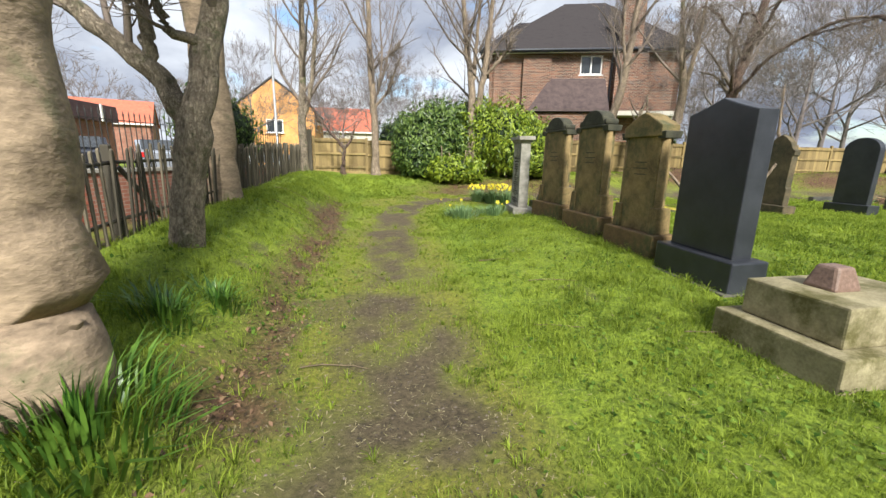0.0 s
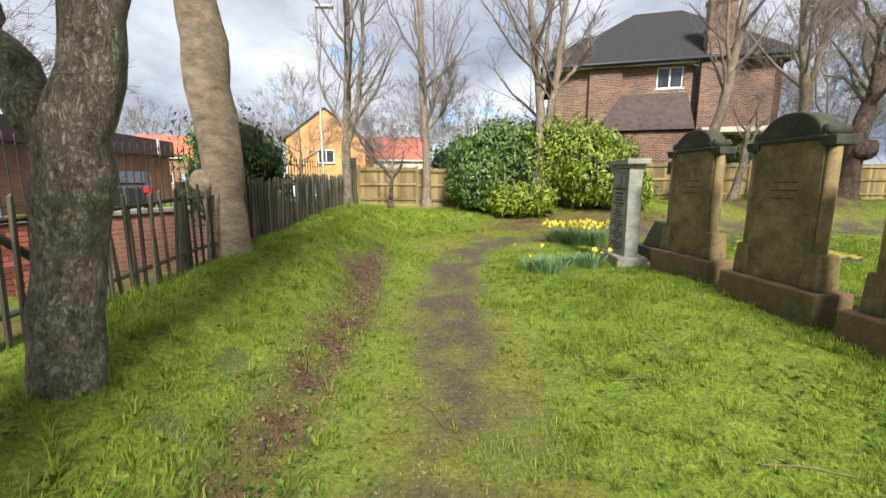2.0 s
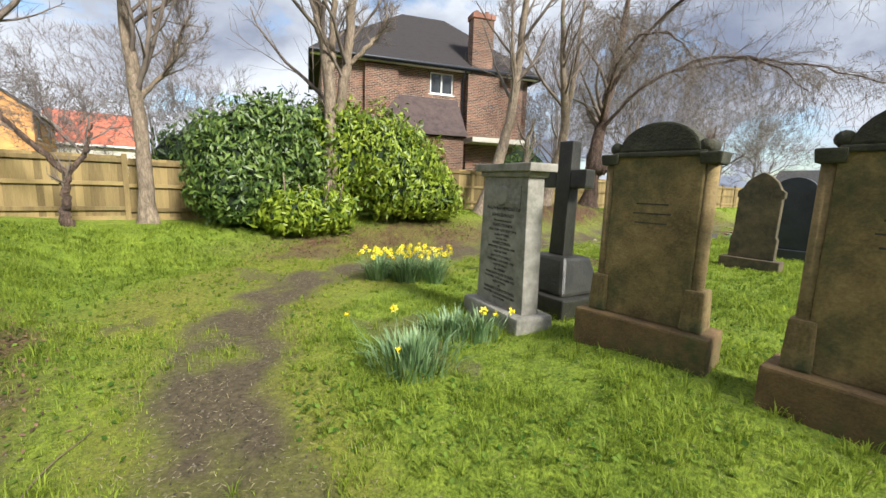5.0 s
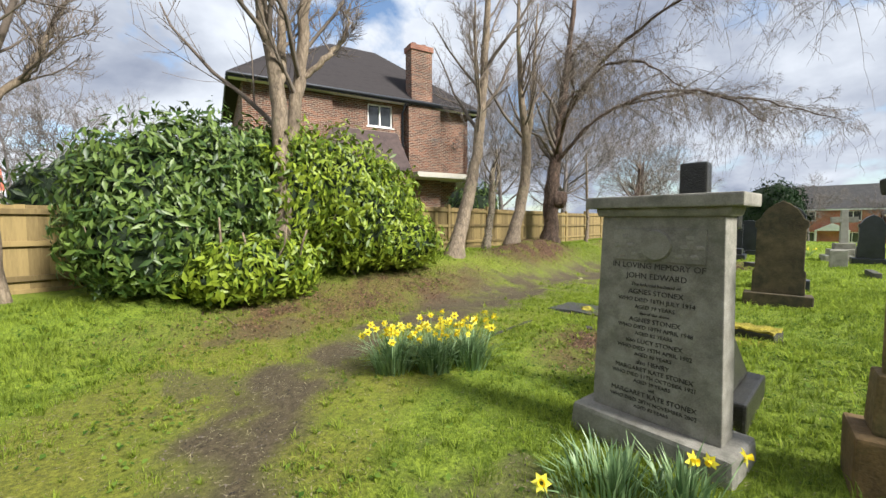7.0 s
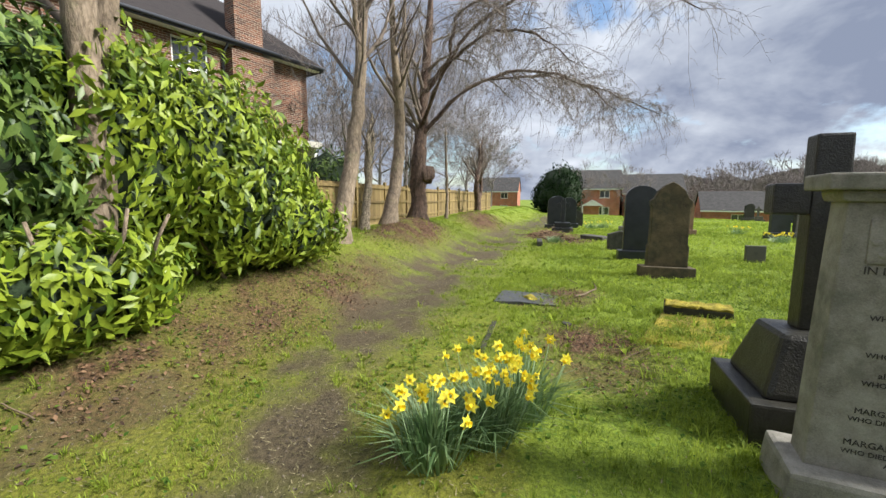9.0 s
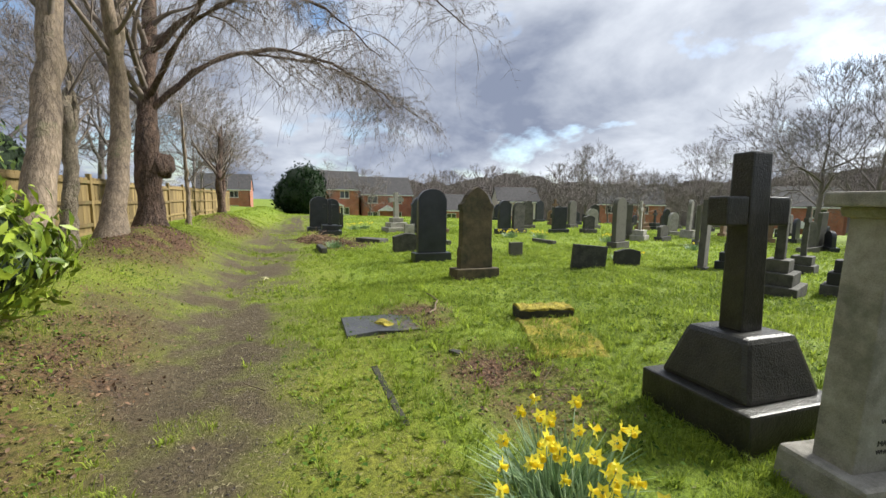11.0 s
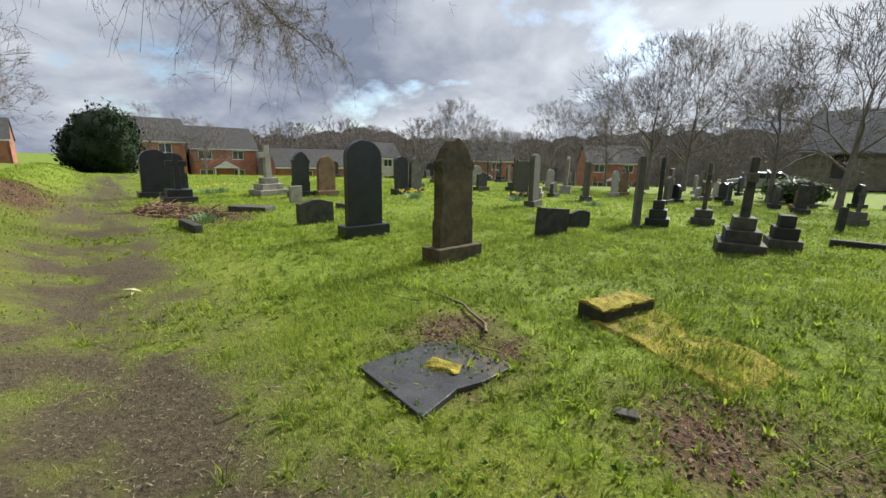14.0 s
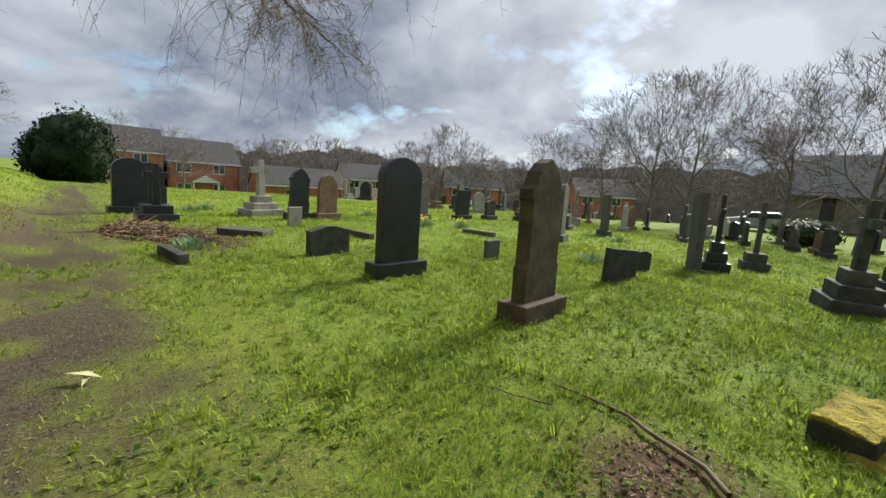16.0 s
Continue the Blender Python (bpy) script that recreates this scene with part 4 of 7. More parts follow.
def lumps_surface(rng, lumps, n):
    """Points with normals on a heap of egg shapes, those inside another left out."""
    cs, ns = [], []
    vol = np.array([l[3] * l[4] + l[3] * l[5] + l[4] * l[5] for l in lumps])
    for k, (cx, cy, cz, rx, ry, rz) in enumerate(lumps):
        m = int(n * vol[k] / vol.sum())
        d = rng.normal(0, 1, (m, 3))
        d /= np.linalg.norm(d, axis=1)[:, None]
        depth = rng.uniform(0.72, 1.10, (m, 1))
        wob = 1 + 0.42 * (vnoise(d[:, 0] * 3 + k, d[:, 1] * 3 + d[:, 2] * 2, 1.9, 4) - 0.5)
        p = np.array([cx, cy, cz]) + d * np.array([rx, ry, rz]) * depth * wob[:, None]
        nn = d / np.array([rx, ry, rz])
        nn /= np.linalg.norm(nn, axis=1)[:, None]
        keep = np.ones(m, bool)
        for j, (ax, ay, az, bx, by, bz) in enumerate(lumps):
            if j != k:
                keep &= (((p - np.array([ax, ay, az])) / np.array([bx, by, bz])) ** 2).sum(1) > 0.62
        cs.append(p[keep])
        ns.append(nn[keep])
    return np.vstack(cs), np.vstack(ns)


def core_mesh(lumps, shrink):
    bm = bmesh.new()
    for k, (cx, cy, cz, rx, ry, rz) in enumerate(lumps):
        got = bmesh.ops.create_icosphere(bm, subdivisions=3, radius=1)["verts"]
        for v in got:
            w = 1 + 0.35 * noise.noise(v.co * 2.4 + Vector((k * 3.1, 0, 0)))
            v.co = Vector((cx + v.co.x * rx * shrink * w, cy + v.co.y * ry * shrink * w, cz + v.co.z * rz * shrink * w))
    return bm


def shrub(x, y, lumps, leaves, size, material, label, seed, singles=0, name="shrub", shrink=0.72, slim=0.36):
    rng = np.random.default_rng(seed)
    top = thing(name, x, y, gz(x, y), label=label, category="bush")
    c, n = lumps_surface(rng, lumps, leaves)
    keep = c[:, 2] > 0.03
    c, n = c[keep], n[keep]
    v, t = leaf_cloud(rng, c, n, size, slim=slim)
    foliage = put("foliage", arrays_mesh("foliage", v, t), M[material], top)
    tagged(foliage, kind="stuff")
    # added solid filler, coloured as inner shade, so nothing shows through the leaves
    part("inner_growth", core_mesh(lumps, shrink), M["leaf_shade"], top, "near-black filler core, painted as the shaded inside", smooth=True)
    for k in range(7):
        a, r = rng.uniform(0, 6.28), rng.uniform(0.1, 0.6)
        lx, ly = lumps[k % len(lumps)][0], lumps[k % len(lumps)][1]
        line = wander(rng, (lx * 0.7, ly * 0.7 + 0.1, -0.15), (math.cos(a) * 0.4, math.sin(a) * 0.3, 1), 1.4, 6, 0.12, 0.02)
        h = Heap()
        h.add(*tube(line, np.linspace(0.035, 0.012, 7), 6))
        put("stem", h.mesh("stem", True), M["bark_grey"], top)
    if singles:
        sv, st = leaf_cloud(rng, np.zeros((1, 3)), np.array([[0.0, 0.0, 1.0]]), size, slim=slim)
        one = arrays_mesh("leaf", sv, st)
        one.materials.append(M[material])
        front = np.where(n[:, 1] < 0.1)[0]
        for i in rng.choice(front, min(singles, len(front)), replace=False):
            q = Vector(n[i] + rng.normal(0, 0.3, 3)).to_track_quat("Z", "Y").to_matrix().to_4x4()
            ob = put("leaf", one, None, top)
            ob.matrix_basis = Matrix.Translation(Vector(c[i] + n[i] * 0.03)) @ q @ pose(0, 0, 0, 0, 0, rng.uniform(0, 360))
    return top


# dark rhododendron-like mass at the back, yellow-green laurel before it
shrub(1.9, 14.4, [(0, 0, 1.15, 1.1, 0.85, 1.25), (0.55, 0.0, 1.4, 0.95, 0.8, 1.15), (-0.55, 0.15, 1.0, 0.65, 0.7, 1.05), (1.15, 0.0, 1.3, 0.7, 0.7, 1.2), (-0.2, -0.35, 0.7, 0.9, 0.6, 0.75)], 19000, 0.155, "laurel_dark",
      "large dark green evergreen shrub against the fence", 61, singles=90, slim=0.34)
shrub(4.65, 14.1, [(-0.15, 0, 1.35, 1.1, 0.85, 1.15), (0.75, 0.05, 1.1, 0.9, 0.8, 1.05), (1.25, 0.05, 0.65, 0.7, 0.7, 0.75), (-1.05, 0.1, 1.35, 0.75, 0.7, 1.2), (1.0, -0.45, 0.5, 0.9, 0.6, 0.55), (0.1, -0.4, 0.9, 0.8, 0.6, 0.9)], 19000, 0.15, "laurel",
      "large glossy yellow-green laurel bush with long leaves", 62, singles=130)
shrub(2.72, 13.5, [(0, 0, 0.48, 0.85, 0.5, 0.45), (-0.45, 0.05, 0.4, 0.5, 0.4, 0.38), (0.5, 0.05, 0.45, 0.5, 0.4, 0.4)], 4200, 0.15, "laurel", "low yellow-green laurel growing beside the big bush", 63, singles=70)
shrub(-3.1, 9.2, [(0, 0, 1.7, 0.8, 1.0, 0.75), (0.1, 0.7, 1.5, 0.55, 0.6, 0.7), (0, -0.5, 1.2, 0.6, 0.6, 0.8)], 3600, 0.10, "laurel_dark", "dark holly bush behind the picket fence", 64)
for x, y, r, h, lab in ((47, 10.9, 2.4, 4.9, "big dark evergreen bush by the far houses"), (50, 12.2, 1.9, 4.0, "dark evergreen bush by the far houses"), (12.5, 17.5, 1.0, 2.2, "evergreen bush behind the board fence"), (9, -15, 1.3, 1.2, "clipped round bush near the church"),
                        (1.5, 18.4, 1.2, 2.3, "evergreen bush behind the board fence")):
    shrub(x, y, [(0, 0, h * 0.5, r, r, h * 0.55), (r * 0.5, -r * 0.3, h * 0.55, r * 0.6, r * 0.6, h * 0.45), (-r * 0.5, -r * 0.2, h * 0.45, r * 0.6, r * 0.6, h * 0.45)], 7000 if r > 1.5 else 2600, 0.34 if r > 1.5 else 0.2, "yew" if r > 1.5 else "laurel_dark", lab, int(x * 7) + 200, shrink=0.85)


def wooded_ridge(radius, base, tall, seed, name):
    """A far line of bare woods, broken along its top."""
    rng = np.random.default_rng(seed)
    n = 700
    verts, faces = [], []
    for k in range(n + 1):
        a = radians(2 - 150 * k / n)
        u = k * 0.066
        h = tall * (0.72 + 0.3 * float(vnoise(u, u * 0, 0.35, seed))) + 1.5 * abs(math.sin(u * 2.1 + 2 * float(vnoise(u, u * 0, 0.9, seed + 1)))) ** 0.6 + rng.uniform(-0.25, 0.25)
        x, y = 6 + radius * math.cos(a), 9 + radius * math.sin(a)
        verts += [(x, y, base), (x, y, base + h * 0.6), (x + rng.uniform(-0.4, 0.4), y + 0.8, base + h)]
        if k:
            o = (k - 1) * 3
            faces += [(o, o + 3, o + 4, o + 1), (o + 1, o + 4, o + 5, o + 2)]
    ob = put(name, mesh_of(name, verts, faces), M["woods"])
    tagged(ob, "far brown-grey bare woods on rising ground", "woods", kind="structure")


wooded_ridge(106, -3.2, 8.6, 3, "backdrop")
wooded_ridge(128, -3.2, 12.5, 8, "backdrop")


# ---- fences ----
def board_fence(x0, x1, y, skip=()):
    """Bays of upright boards with three rails in front and posts between."""
    bay = 1.86
    bme = None
    n = int(round((x1 - x0) / bay))
    for k in range(n):
        xa = x0 + k * bay
        zb = gz(xa + bay / 2, y) - 0.03
        top = thing("fence_panel", xa, y, zb, label="wooden board fence panel, weathered yellow-brown with green stains", category="fence", group="board fence")
        if bme is None:
            boards = part("board", box(0.112, 0.016, 1.20, (0, 0, 0), 0.003), M["fence_wood"], top)
            bme = boards.data
            boards.matrix_basis = pose(0.1, 0, 0.05)
            rail = part("rail", box(bay, 0.04, 0.075, (bay / 2, 0, 0), 0.006), M["fence_wood"], top, m=pose(0, -0.032, 0.2)).data
            post = part("post", box(0.09, 0.09, 1.38, (0, 0, 0), 0.008), M["fence_wood"], top, m=pose(0, -0.015, -0.05)).data
            gravel = part("gravel_board", box(bay - 0.1, 0.03, 0.17, (bay / 2, 0, 0), 0.005), M["fence_wood"], top, m=pose(0, -0.012, -0.08)).data
            first = True
        else:
            first = False
        for j in range(17):
            if first and j == 0:
                continue
            b = put("board", bme, None, top, m=pose(0.1 + j * 0.1055, 0.003 * (j % 2), 0.05 + random.uniform(-0.006, 0.006), 0, random.uniform(-0.3, 0.3), 0))
        for h in (0.2, 0.68, 1.12):
            if not (first and h == 0.2):
                put("rail", rail, None, top, m=pose(0, -0.032, h))
        if not first:
            put("post", post, None, top, m=pose(0, -0.015, -0.05))
            put("gravel_board", gravel, None, top, m=pose(0, -0.012, -0.08))


board_fence(-2.05, 31.5, 15.6)


def picket_fence():
    """Leaning split pickets with pointed tops along the bank."""
    top = thing("picket_fence", -2.38, 0.0, 0.0, label="old grey split-picket fence with uneven pointed pales", category="fence")
    prof = [(-0.013, 0), (0.013, 0), (0.013, 0.92), (0.004, 0.95), (-0.013, 0.93)]
    pale = part("picket", prism(prof, 0.022, bevel=0.004), M["fence_grey"], top)
    me = pale.data
    y, first = 0.4, True
    while y < 14.6:
        z = gz(-2.38, y) - 0.10
        solid = y > 7.7
        m = pose(random.uniform(-0.015, 0.015), y, z + random.uniform(-0.05, 0.04), random.uniform(-3, 3), random.uniform(-2.5, 2.5), 90 + random.uniform(-5, 5))
        if first:
            pale.matrix_basis, first = m, False
        else:
            put("picket", me, None, top, m=m)
        y += random.uniform(0.036, 0.05) if solid else random.uniform(0.085, 0.12)
    for h in (0.18, 0.72):
        for k in range(7):
            ya, yb = 0.3 + k * 2.05, 0.3 + (k + 1) * 2.05
            za, zb = gz(-2.38, ya) + h, gz(-2.38, yb) + h
            hp = Heap()
            hp.add(*tube([(-0.03, ya, za), (-0.03, (ya + yb) / 2, (za + zb) / 2 - 0.02), (-0.03, yb, zb)], [0.02, 0.018, 0.02], 6))
            put("rail", hp.mesh("rail"), M["fence_grey"], top)
    for k in range(8):
        yy = 0.3 + k * 2.05
        part("post", rough_up(box(0.07, 0.07, 0.98, (0, 0, 0), 0.01), 0.01, 5, k), M["fence_grey"], top, m=pose(-0.07, yy, gz(-2.38, yy) - 0.1))
    brace = Heap()
    brace.add(*tube([(-0.1, 5.3, gz(-2.38, 5.3) + 0.05), (-0.1, 4.6, gz(-2.38, 4.6) + 0.65)], [0.03, 0.025], 6))
    put("brace", brace.mesh("brace"), M["fence_grey"], top, "fallen diagonal brace")


picket_fence()
part("post", box(0.15, 0.15, 1.5, (0, 0, 0), 0.012), M["fence_grey"], tagged(thing("corner_post", -2.12, 15.1, gz(-2.12, 15.1) - 0.1), "thick dark wooden post at the fence corner", "post"))


def railing_and_wall():
    (ax, ay), (bx, by) = RAIL_A, RAIL_B
    L = math.hypot(bx - ax, by - ay)
    ang = math.degrees(math.atan2(by - ay, bx - ax))
    L2 = L + 6
    wallz = 0.05
    wall = part("wall_west", box(L2, 0.24, 1.45, (L2 / 2 - 6, 0, 0), 0.006), M["brick_red"], m=pose(ax, ay, wallz - 0.4, 0, 0, ang))
    tagged(wall, "low red brick retaining wall", "wall", kind="structure")
    cope = part("coping", box(L2, 0.32, 0.08, (L2 / 2 - 6, 0, 1.452), 0.015), M["concrete"], wall, "mossy stone coping")
    top = thing("iron_railing", ax, ay, wallz + 1.13, ang, "black iron railing on the brick wall", "railing")
    bar = Heap()
    bar.add(*tube([(0, 0, 0), (0, 0, 0.98), (0, 0, 1.02), (0, 0, 1.10)], [0.010, 0.010, 0.016, 0.002], 6))
    bme = bar.mesh("bar")
    bme.materials.append(M["iron"])
    n = int(L2 / 0.125)
    for k in range(n):
        u = -6 + 0.06 + k * 0.125
        if abs((u + 6) % 2.5) > 0.06:
            put("bar", bme, None, top, m=pose(u, 0, 0))
    for h in (0.12, 0.90):
        part("rail", box(L2, 0.035, 0.014, (L2 / 2 - 6, 0, h), 0.002), M["iron"], top)
    for k in range(int(L2 / 2.5) + 1):
        part("post", box(0.075, 0.075, 1.30, (-6 + k * 2.5, 0, -0.02), 0.008), M["iron"], top)


railing_and_wall()


# ---- houses ----
def wall_panel(name, w, h, openings, thick, material, parent, m, label=""):
    """An upright wall with square openings cut through; openings: (x, z, w, h)."""
    xs = sorted({0.0, w, *[o[0] for o in openings], *[o[0] + o[2] for o in openings]})
    zs = sorted({0.0, h, *[o[1] for o in openings], *[o[1] + o[3] for o in openings]})
    bm = bmesh.new()

    def hole(i, j):
        if i < 0 or j < 0 or i >= len(xs) - 1 or j >= len(zs) - 1:
            return True
        cx, cz = (xs[i] + xs[i + 1]) / 2, (zs[j] + zs[j + 1]) / 2
        return any(o[0] < cx < o[0] + o[2] and o[1] < cz < o[1] + o[3] for o in openings)
    vs = {}

    def v(i, j, k):
        if (i, j, k) not in vs:
            vs[i, j, k] = bm.verts.new((xs[i], k * thick, zs[j]))
        return vs[i, j, k]
    for i in range(len(xs) - 1):
        for j in range(len(zs) - 1):
            if hole(i, j):
                continue
            bm.faces.new((v(i, j, 0), v(i + 1, j, 0), v(i + 1, j + 1, 0), v(i, j + 1, 0)))
            bm.faces.new((v(i, j, 1), v(i, j + 1, 1), v(i + 1, j + 1, 1), v(i + 1, j, 1)))
            for di, dj, a, b in ((-1, 0, (i, j), (i, j + 1)), (1, 0, (i + 1, j), (i + 1, j + 1)), (0, -1, (i, j), (i + 1, j)), (0, 1, (i, j + 1), (i + 1, j + 1))):
                if hole(i + di, j + dj):
                    bm.faces.new((v(*a, 0), v(*b, 0), v(*b, 1), v(*a, 1)))
    return part(name, bm, material, parent, label, m)


def window_in(parent, w, h, m, bars=1, material="white_paint"):
    """Frame, panes and sill of a window; m places its lower left corner on the wall's face."""
    f = 0.065
    bm = box(w, 0.07, f, (w / 2, 0.05, 0))
    box(w, 0.07, f, (w / 2, 0.05, h - f), bm=bm)
    box(f, 0.07, h - 2 * f, (f / 2, 0.05, f), bm=bm)
    box(f, 0.07, h - 2 * f, (w - f / 2, 0.05, f), bm=bm)
    for k in range(bars):
        box(f, 0.07, h - 2 * f, (w * (k + 1) / (bars + 1), 0.05, f), bm=bm)
    win = part("window", bm, M[material], parent, "white window frame", m)
    part("sill", box(w + 0.14, 0.14, 0.05, (w / 2, -0.01, -0.055), 0.006), M[material], win)
    for k in range(bars + 1):
        pw = w / (bars + 1)
        part("pane", box(pw - f, 0.01, h - 2 * f, (pw * (k + 0.5), 0.06, f)), M["glass"], win)
    return win


def hip_mesh(w, d, h, over, z, courses, inset, inset_right):
    """A hipped roof with overlapping courses; the house's corner is the origin."""
    bm = bmesh.new()
    x0, x1, y0, y1 = -over, w + over, -over, d + over
    ym = d / 2
    rows = []
    for k in range(courses + 1):
        f = k / courses
        for lip in ((0.0,) if k == 0 else (0.018, 0.0)):
            zz = z + h * f + lip
            a, b = x0 + (inset + over) * f, x1 - (inset_right + over) * f
            c, e = y0 + (ym + over) * f, y1 - (ym + over) * f
            rows.append([bm.verts.new(p) for p in ((a, c, zz), (b, c, zz), (b, e, zz), (a, e, zz))])
    for r0, r1 in zip(rows[:-1], rows[1:]):
        for k in range(4):
            try:
                bm.faces.new((r0[k], r0[(k + 1) % 4], r1[(k + 1) % 4], r1[k]))
            except ValueError:
                pass
    bm.faces.new(rows[0][::-1])
    bmesh.ops.remove_doubles(bm, verts=bm.verts, dist=0.0005)
    return bm


def hip_roof(w, d, h, over, material, parent, z, courses=18, inset=None, m=None, inset_right=None):
    inset = d / 2 if inset is None else inset
    return part("roof", hip_mesh(w, d, h, over, z, courses, inset, inset if inset_right is None else inset_right), material, parent, m=m)


def gable_roof(w, d, h, over, material, parent, z):
    bm = bmesh.new()
    t = 0.12
    for s in (0, 1):
        y_e, y_m = (-over, d / 2) if s == 0 else (d + over, d / 2)
        ze = z - over * h / (d / 2)
        vs = [bm.verts.new(p) for p in ((-over * 0.4, y_e, ze), (w + over * 0.4, y_e, ze), (w + over * 0.4, y_m, z + h), (-over * 0.4, y_m, z + h))]
        vt = [bm.verts.new(v.co + Vector((0, 0, t))) for v in vs]
        bm.faces.new(vs)
        bm.faces.new(vt[::-1])
        for k in range(4):
            bm.faces.new((vs[k], vs[(k + 1) % 4], vt[(k + 1) % 4], vt[k]))
    return part("roof", bm, material, parent)


def brick_house():
    """The two-storey brick house behind the board fence. Its own x runs along the south face."""
    W, D, H = 10.1, 7.4, 5.5
    h = thing("brick_house", 6.6, 23.78, 1.70, -17.5, "two-storey brown brick house with a dark hipped roof", "house")
    win = (4.93, 4.38, 1.16, 0.98)
    wall_panel("wall", W, H, [win], 0.28, M["brick_house"], h, pose(0, 0, 0), "brown brick south wall")
    side = (1.0, 3.6, 1.6, 1.2)
    wall_panel("wall", D, H, [side], 0.28, M["brick_house"], h, pose(0, D, 0, 0, 0, -90))
    window_in(h, 1.6, 1.2, pose(0.06, D - 1.0, 3.6, 0, 0, -90), 2)
    wall_panel("wall", D, H, [], 0.28, M["brick_house"], h, pose(W, 0, 0, 0, 0, 90))
    wall_panel("wall", W, H, [], 0.28, M["brick_house"], h, pose(W, D, 0, 0, 0, 180))
    window_in(h, win[2], win[3], pose(win[0], 0.05, win[1]), 1)
    part("lintel", box(win[2] + 0.3, 0.05, 0.07, (win[0] + win[2] / 2, -0.02, win[1] + win[3] + 0.005), 0.004), M["brick_house"], h)
    hip_roof(W, D, 3.5, 0.5, M["slate"], h, H + 0.10, 22, 4.3, inset_right=3.4)
    part("wing_roof", hip_mesh(4.4, 5.0, 2.12, 0.44, H + 0.11, 14, 1.6, 1.6), M["slate"], h, "lower hipped slate roof of the side wing", pose(-0.04, -0.05, 0))
    part("fascia", box(W + 0.98, 0.05, 0.17, (W / 2, -0.5, H - 0.07), 0.004), M["dark_paint"], h)
    part("fascia", box(0.05, D + 0.9, 0.17, (-0.51, D / 2, H - 0.07), 0.004), M["dark_paint"], h)
    part("fascia", box(0.05, D + 0.9, 0.17, (W + 0.51, D / 2, H - 0.07), 0.004), M["dark_paint"], h)
    part("soffit", box(W + 0.9, 0.44, 0.03, (W / 2, -0.25, H - 0.03)), M["white_paint"], h)
    gutter = Heap()
    gutter.add(*tube([(-0.5, -0.58, H + 0.04), (W + 0.5, -0.58, H + 0.04)], [0.06, 0.06], 8))
    put("gutter", gutter.mesh("gutter", True), M["dark_paint"], h)
    pipe = Heap()
    pipe.add(*tube([(6.55, -0.06, 0), (6.55, -0.06, H - 0.4), (6.55, -0.5, H - 0.02)], [0.045, 0.045, 0.045], 8))
    put("downpipe", pipe.mesh("downpipe", True), M["dark_paint"], h)
    # corner pier, chimney breast and stack
    part("brick_pier", box(1.5, 0.2, H - 0.15, (2.6, -0.1, 0), 0.004), M["brick_house"], h)
    part("chimney_breast", box(1.6, 0.42, H - 0.15, (7.5, -0.21, 0), 0.004), M["brick_house"], h)
    st = part("chimney", box(1.05, 0.62, 2.75, (7.38, -0.1, H - 0.25), 0.006), M["brick_house"], h, "tall brick chimney stack")
    part("chimney_cap", box(1.16, 0.74, 0.24, (7.38, -0.1, H + 2.38), 0.02), M["brick_red"], st, "corbelled red brick cap")
    for sx in (-0.25, 0.25):
        pot = Heap()
        pot.add(*tube([(sx, 0, 0), (sx, 0, 0.16), (sx, 0, 0.18)], [0.12, 0.10, 0.12], 10))
        put("chimney_pot", pot.mesh("chimney_pot", True), M["brick_red"], st, m=pose(7.38, -0.1, H + 2.61))
    # lower part with a brown lean-to roof, hipped at one end, and the porch
    part("extension", box(3.9, 1.4, 2.25, (4.25, -0.71, 0), 0.004), M["brick_house"], h, "single-storey brick projection")
    bm = bmesh.new()
    rows, courses = [], 12
    for k in range(courses + 1):
        f = k / courses
        for lip in ((0.0,) if k == 0 else (0.03, 0.0)):
            z = 2.3 + 1.85 * f + lip
            rows.append([bm.verts.new(p) for p in ((2.1 + 1.25 * f, -0.02, z), (2.1 + 1.25 * f, -1.6 + 1.56 * f, z), (6.3, -1.6 + 1.56 * f, z), (6.3, -0.02, z))])
    for r0, r1 in zip(rows[:-1], rows[1:]):
        for k in range(3):
            bm.faces.new((r0[k], r0[k + 1], r1[k + 1], r1[k]))
    bm.faces.new(rows[0][::-1])
    part("lean_to_roof", bm, M["tile_brown"], h, "brown tiled lean-to roof")
    part("porch_roof", box(3.0, 1.5, 0.22, (8.1, -0.75, 2.12), 0.01), M["render_wall"], h, "flat porch roof with a pale fascia")
    part("porch_wall", box(0.12, 1.2, 2.1, (9.5, -0.6, 0), 0.004), M["white_paint"], h)


brick_house()


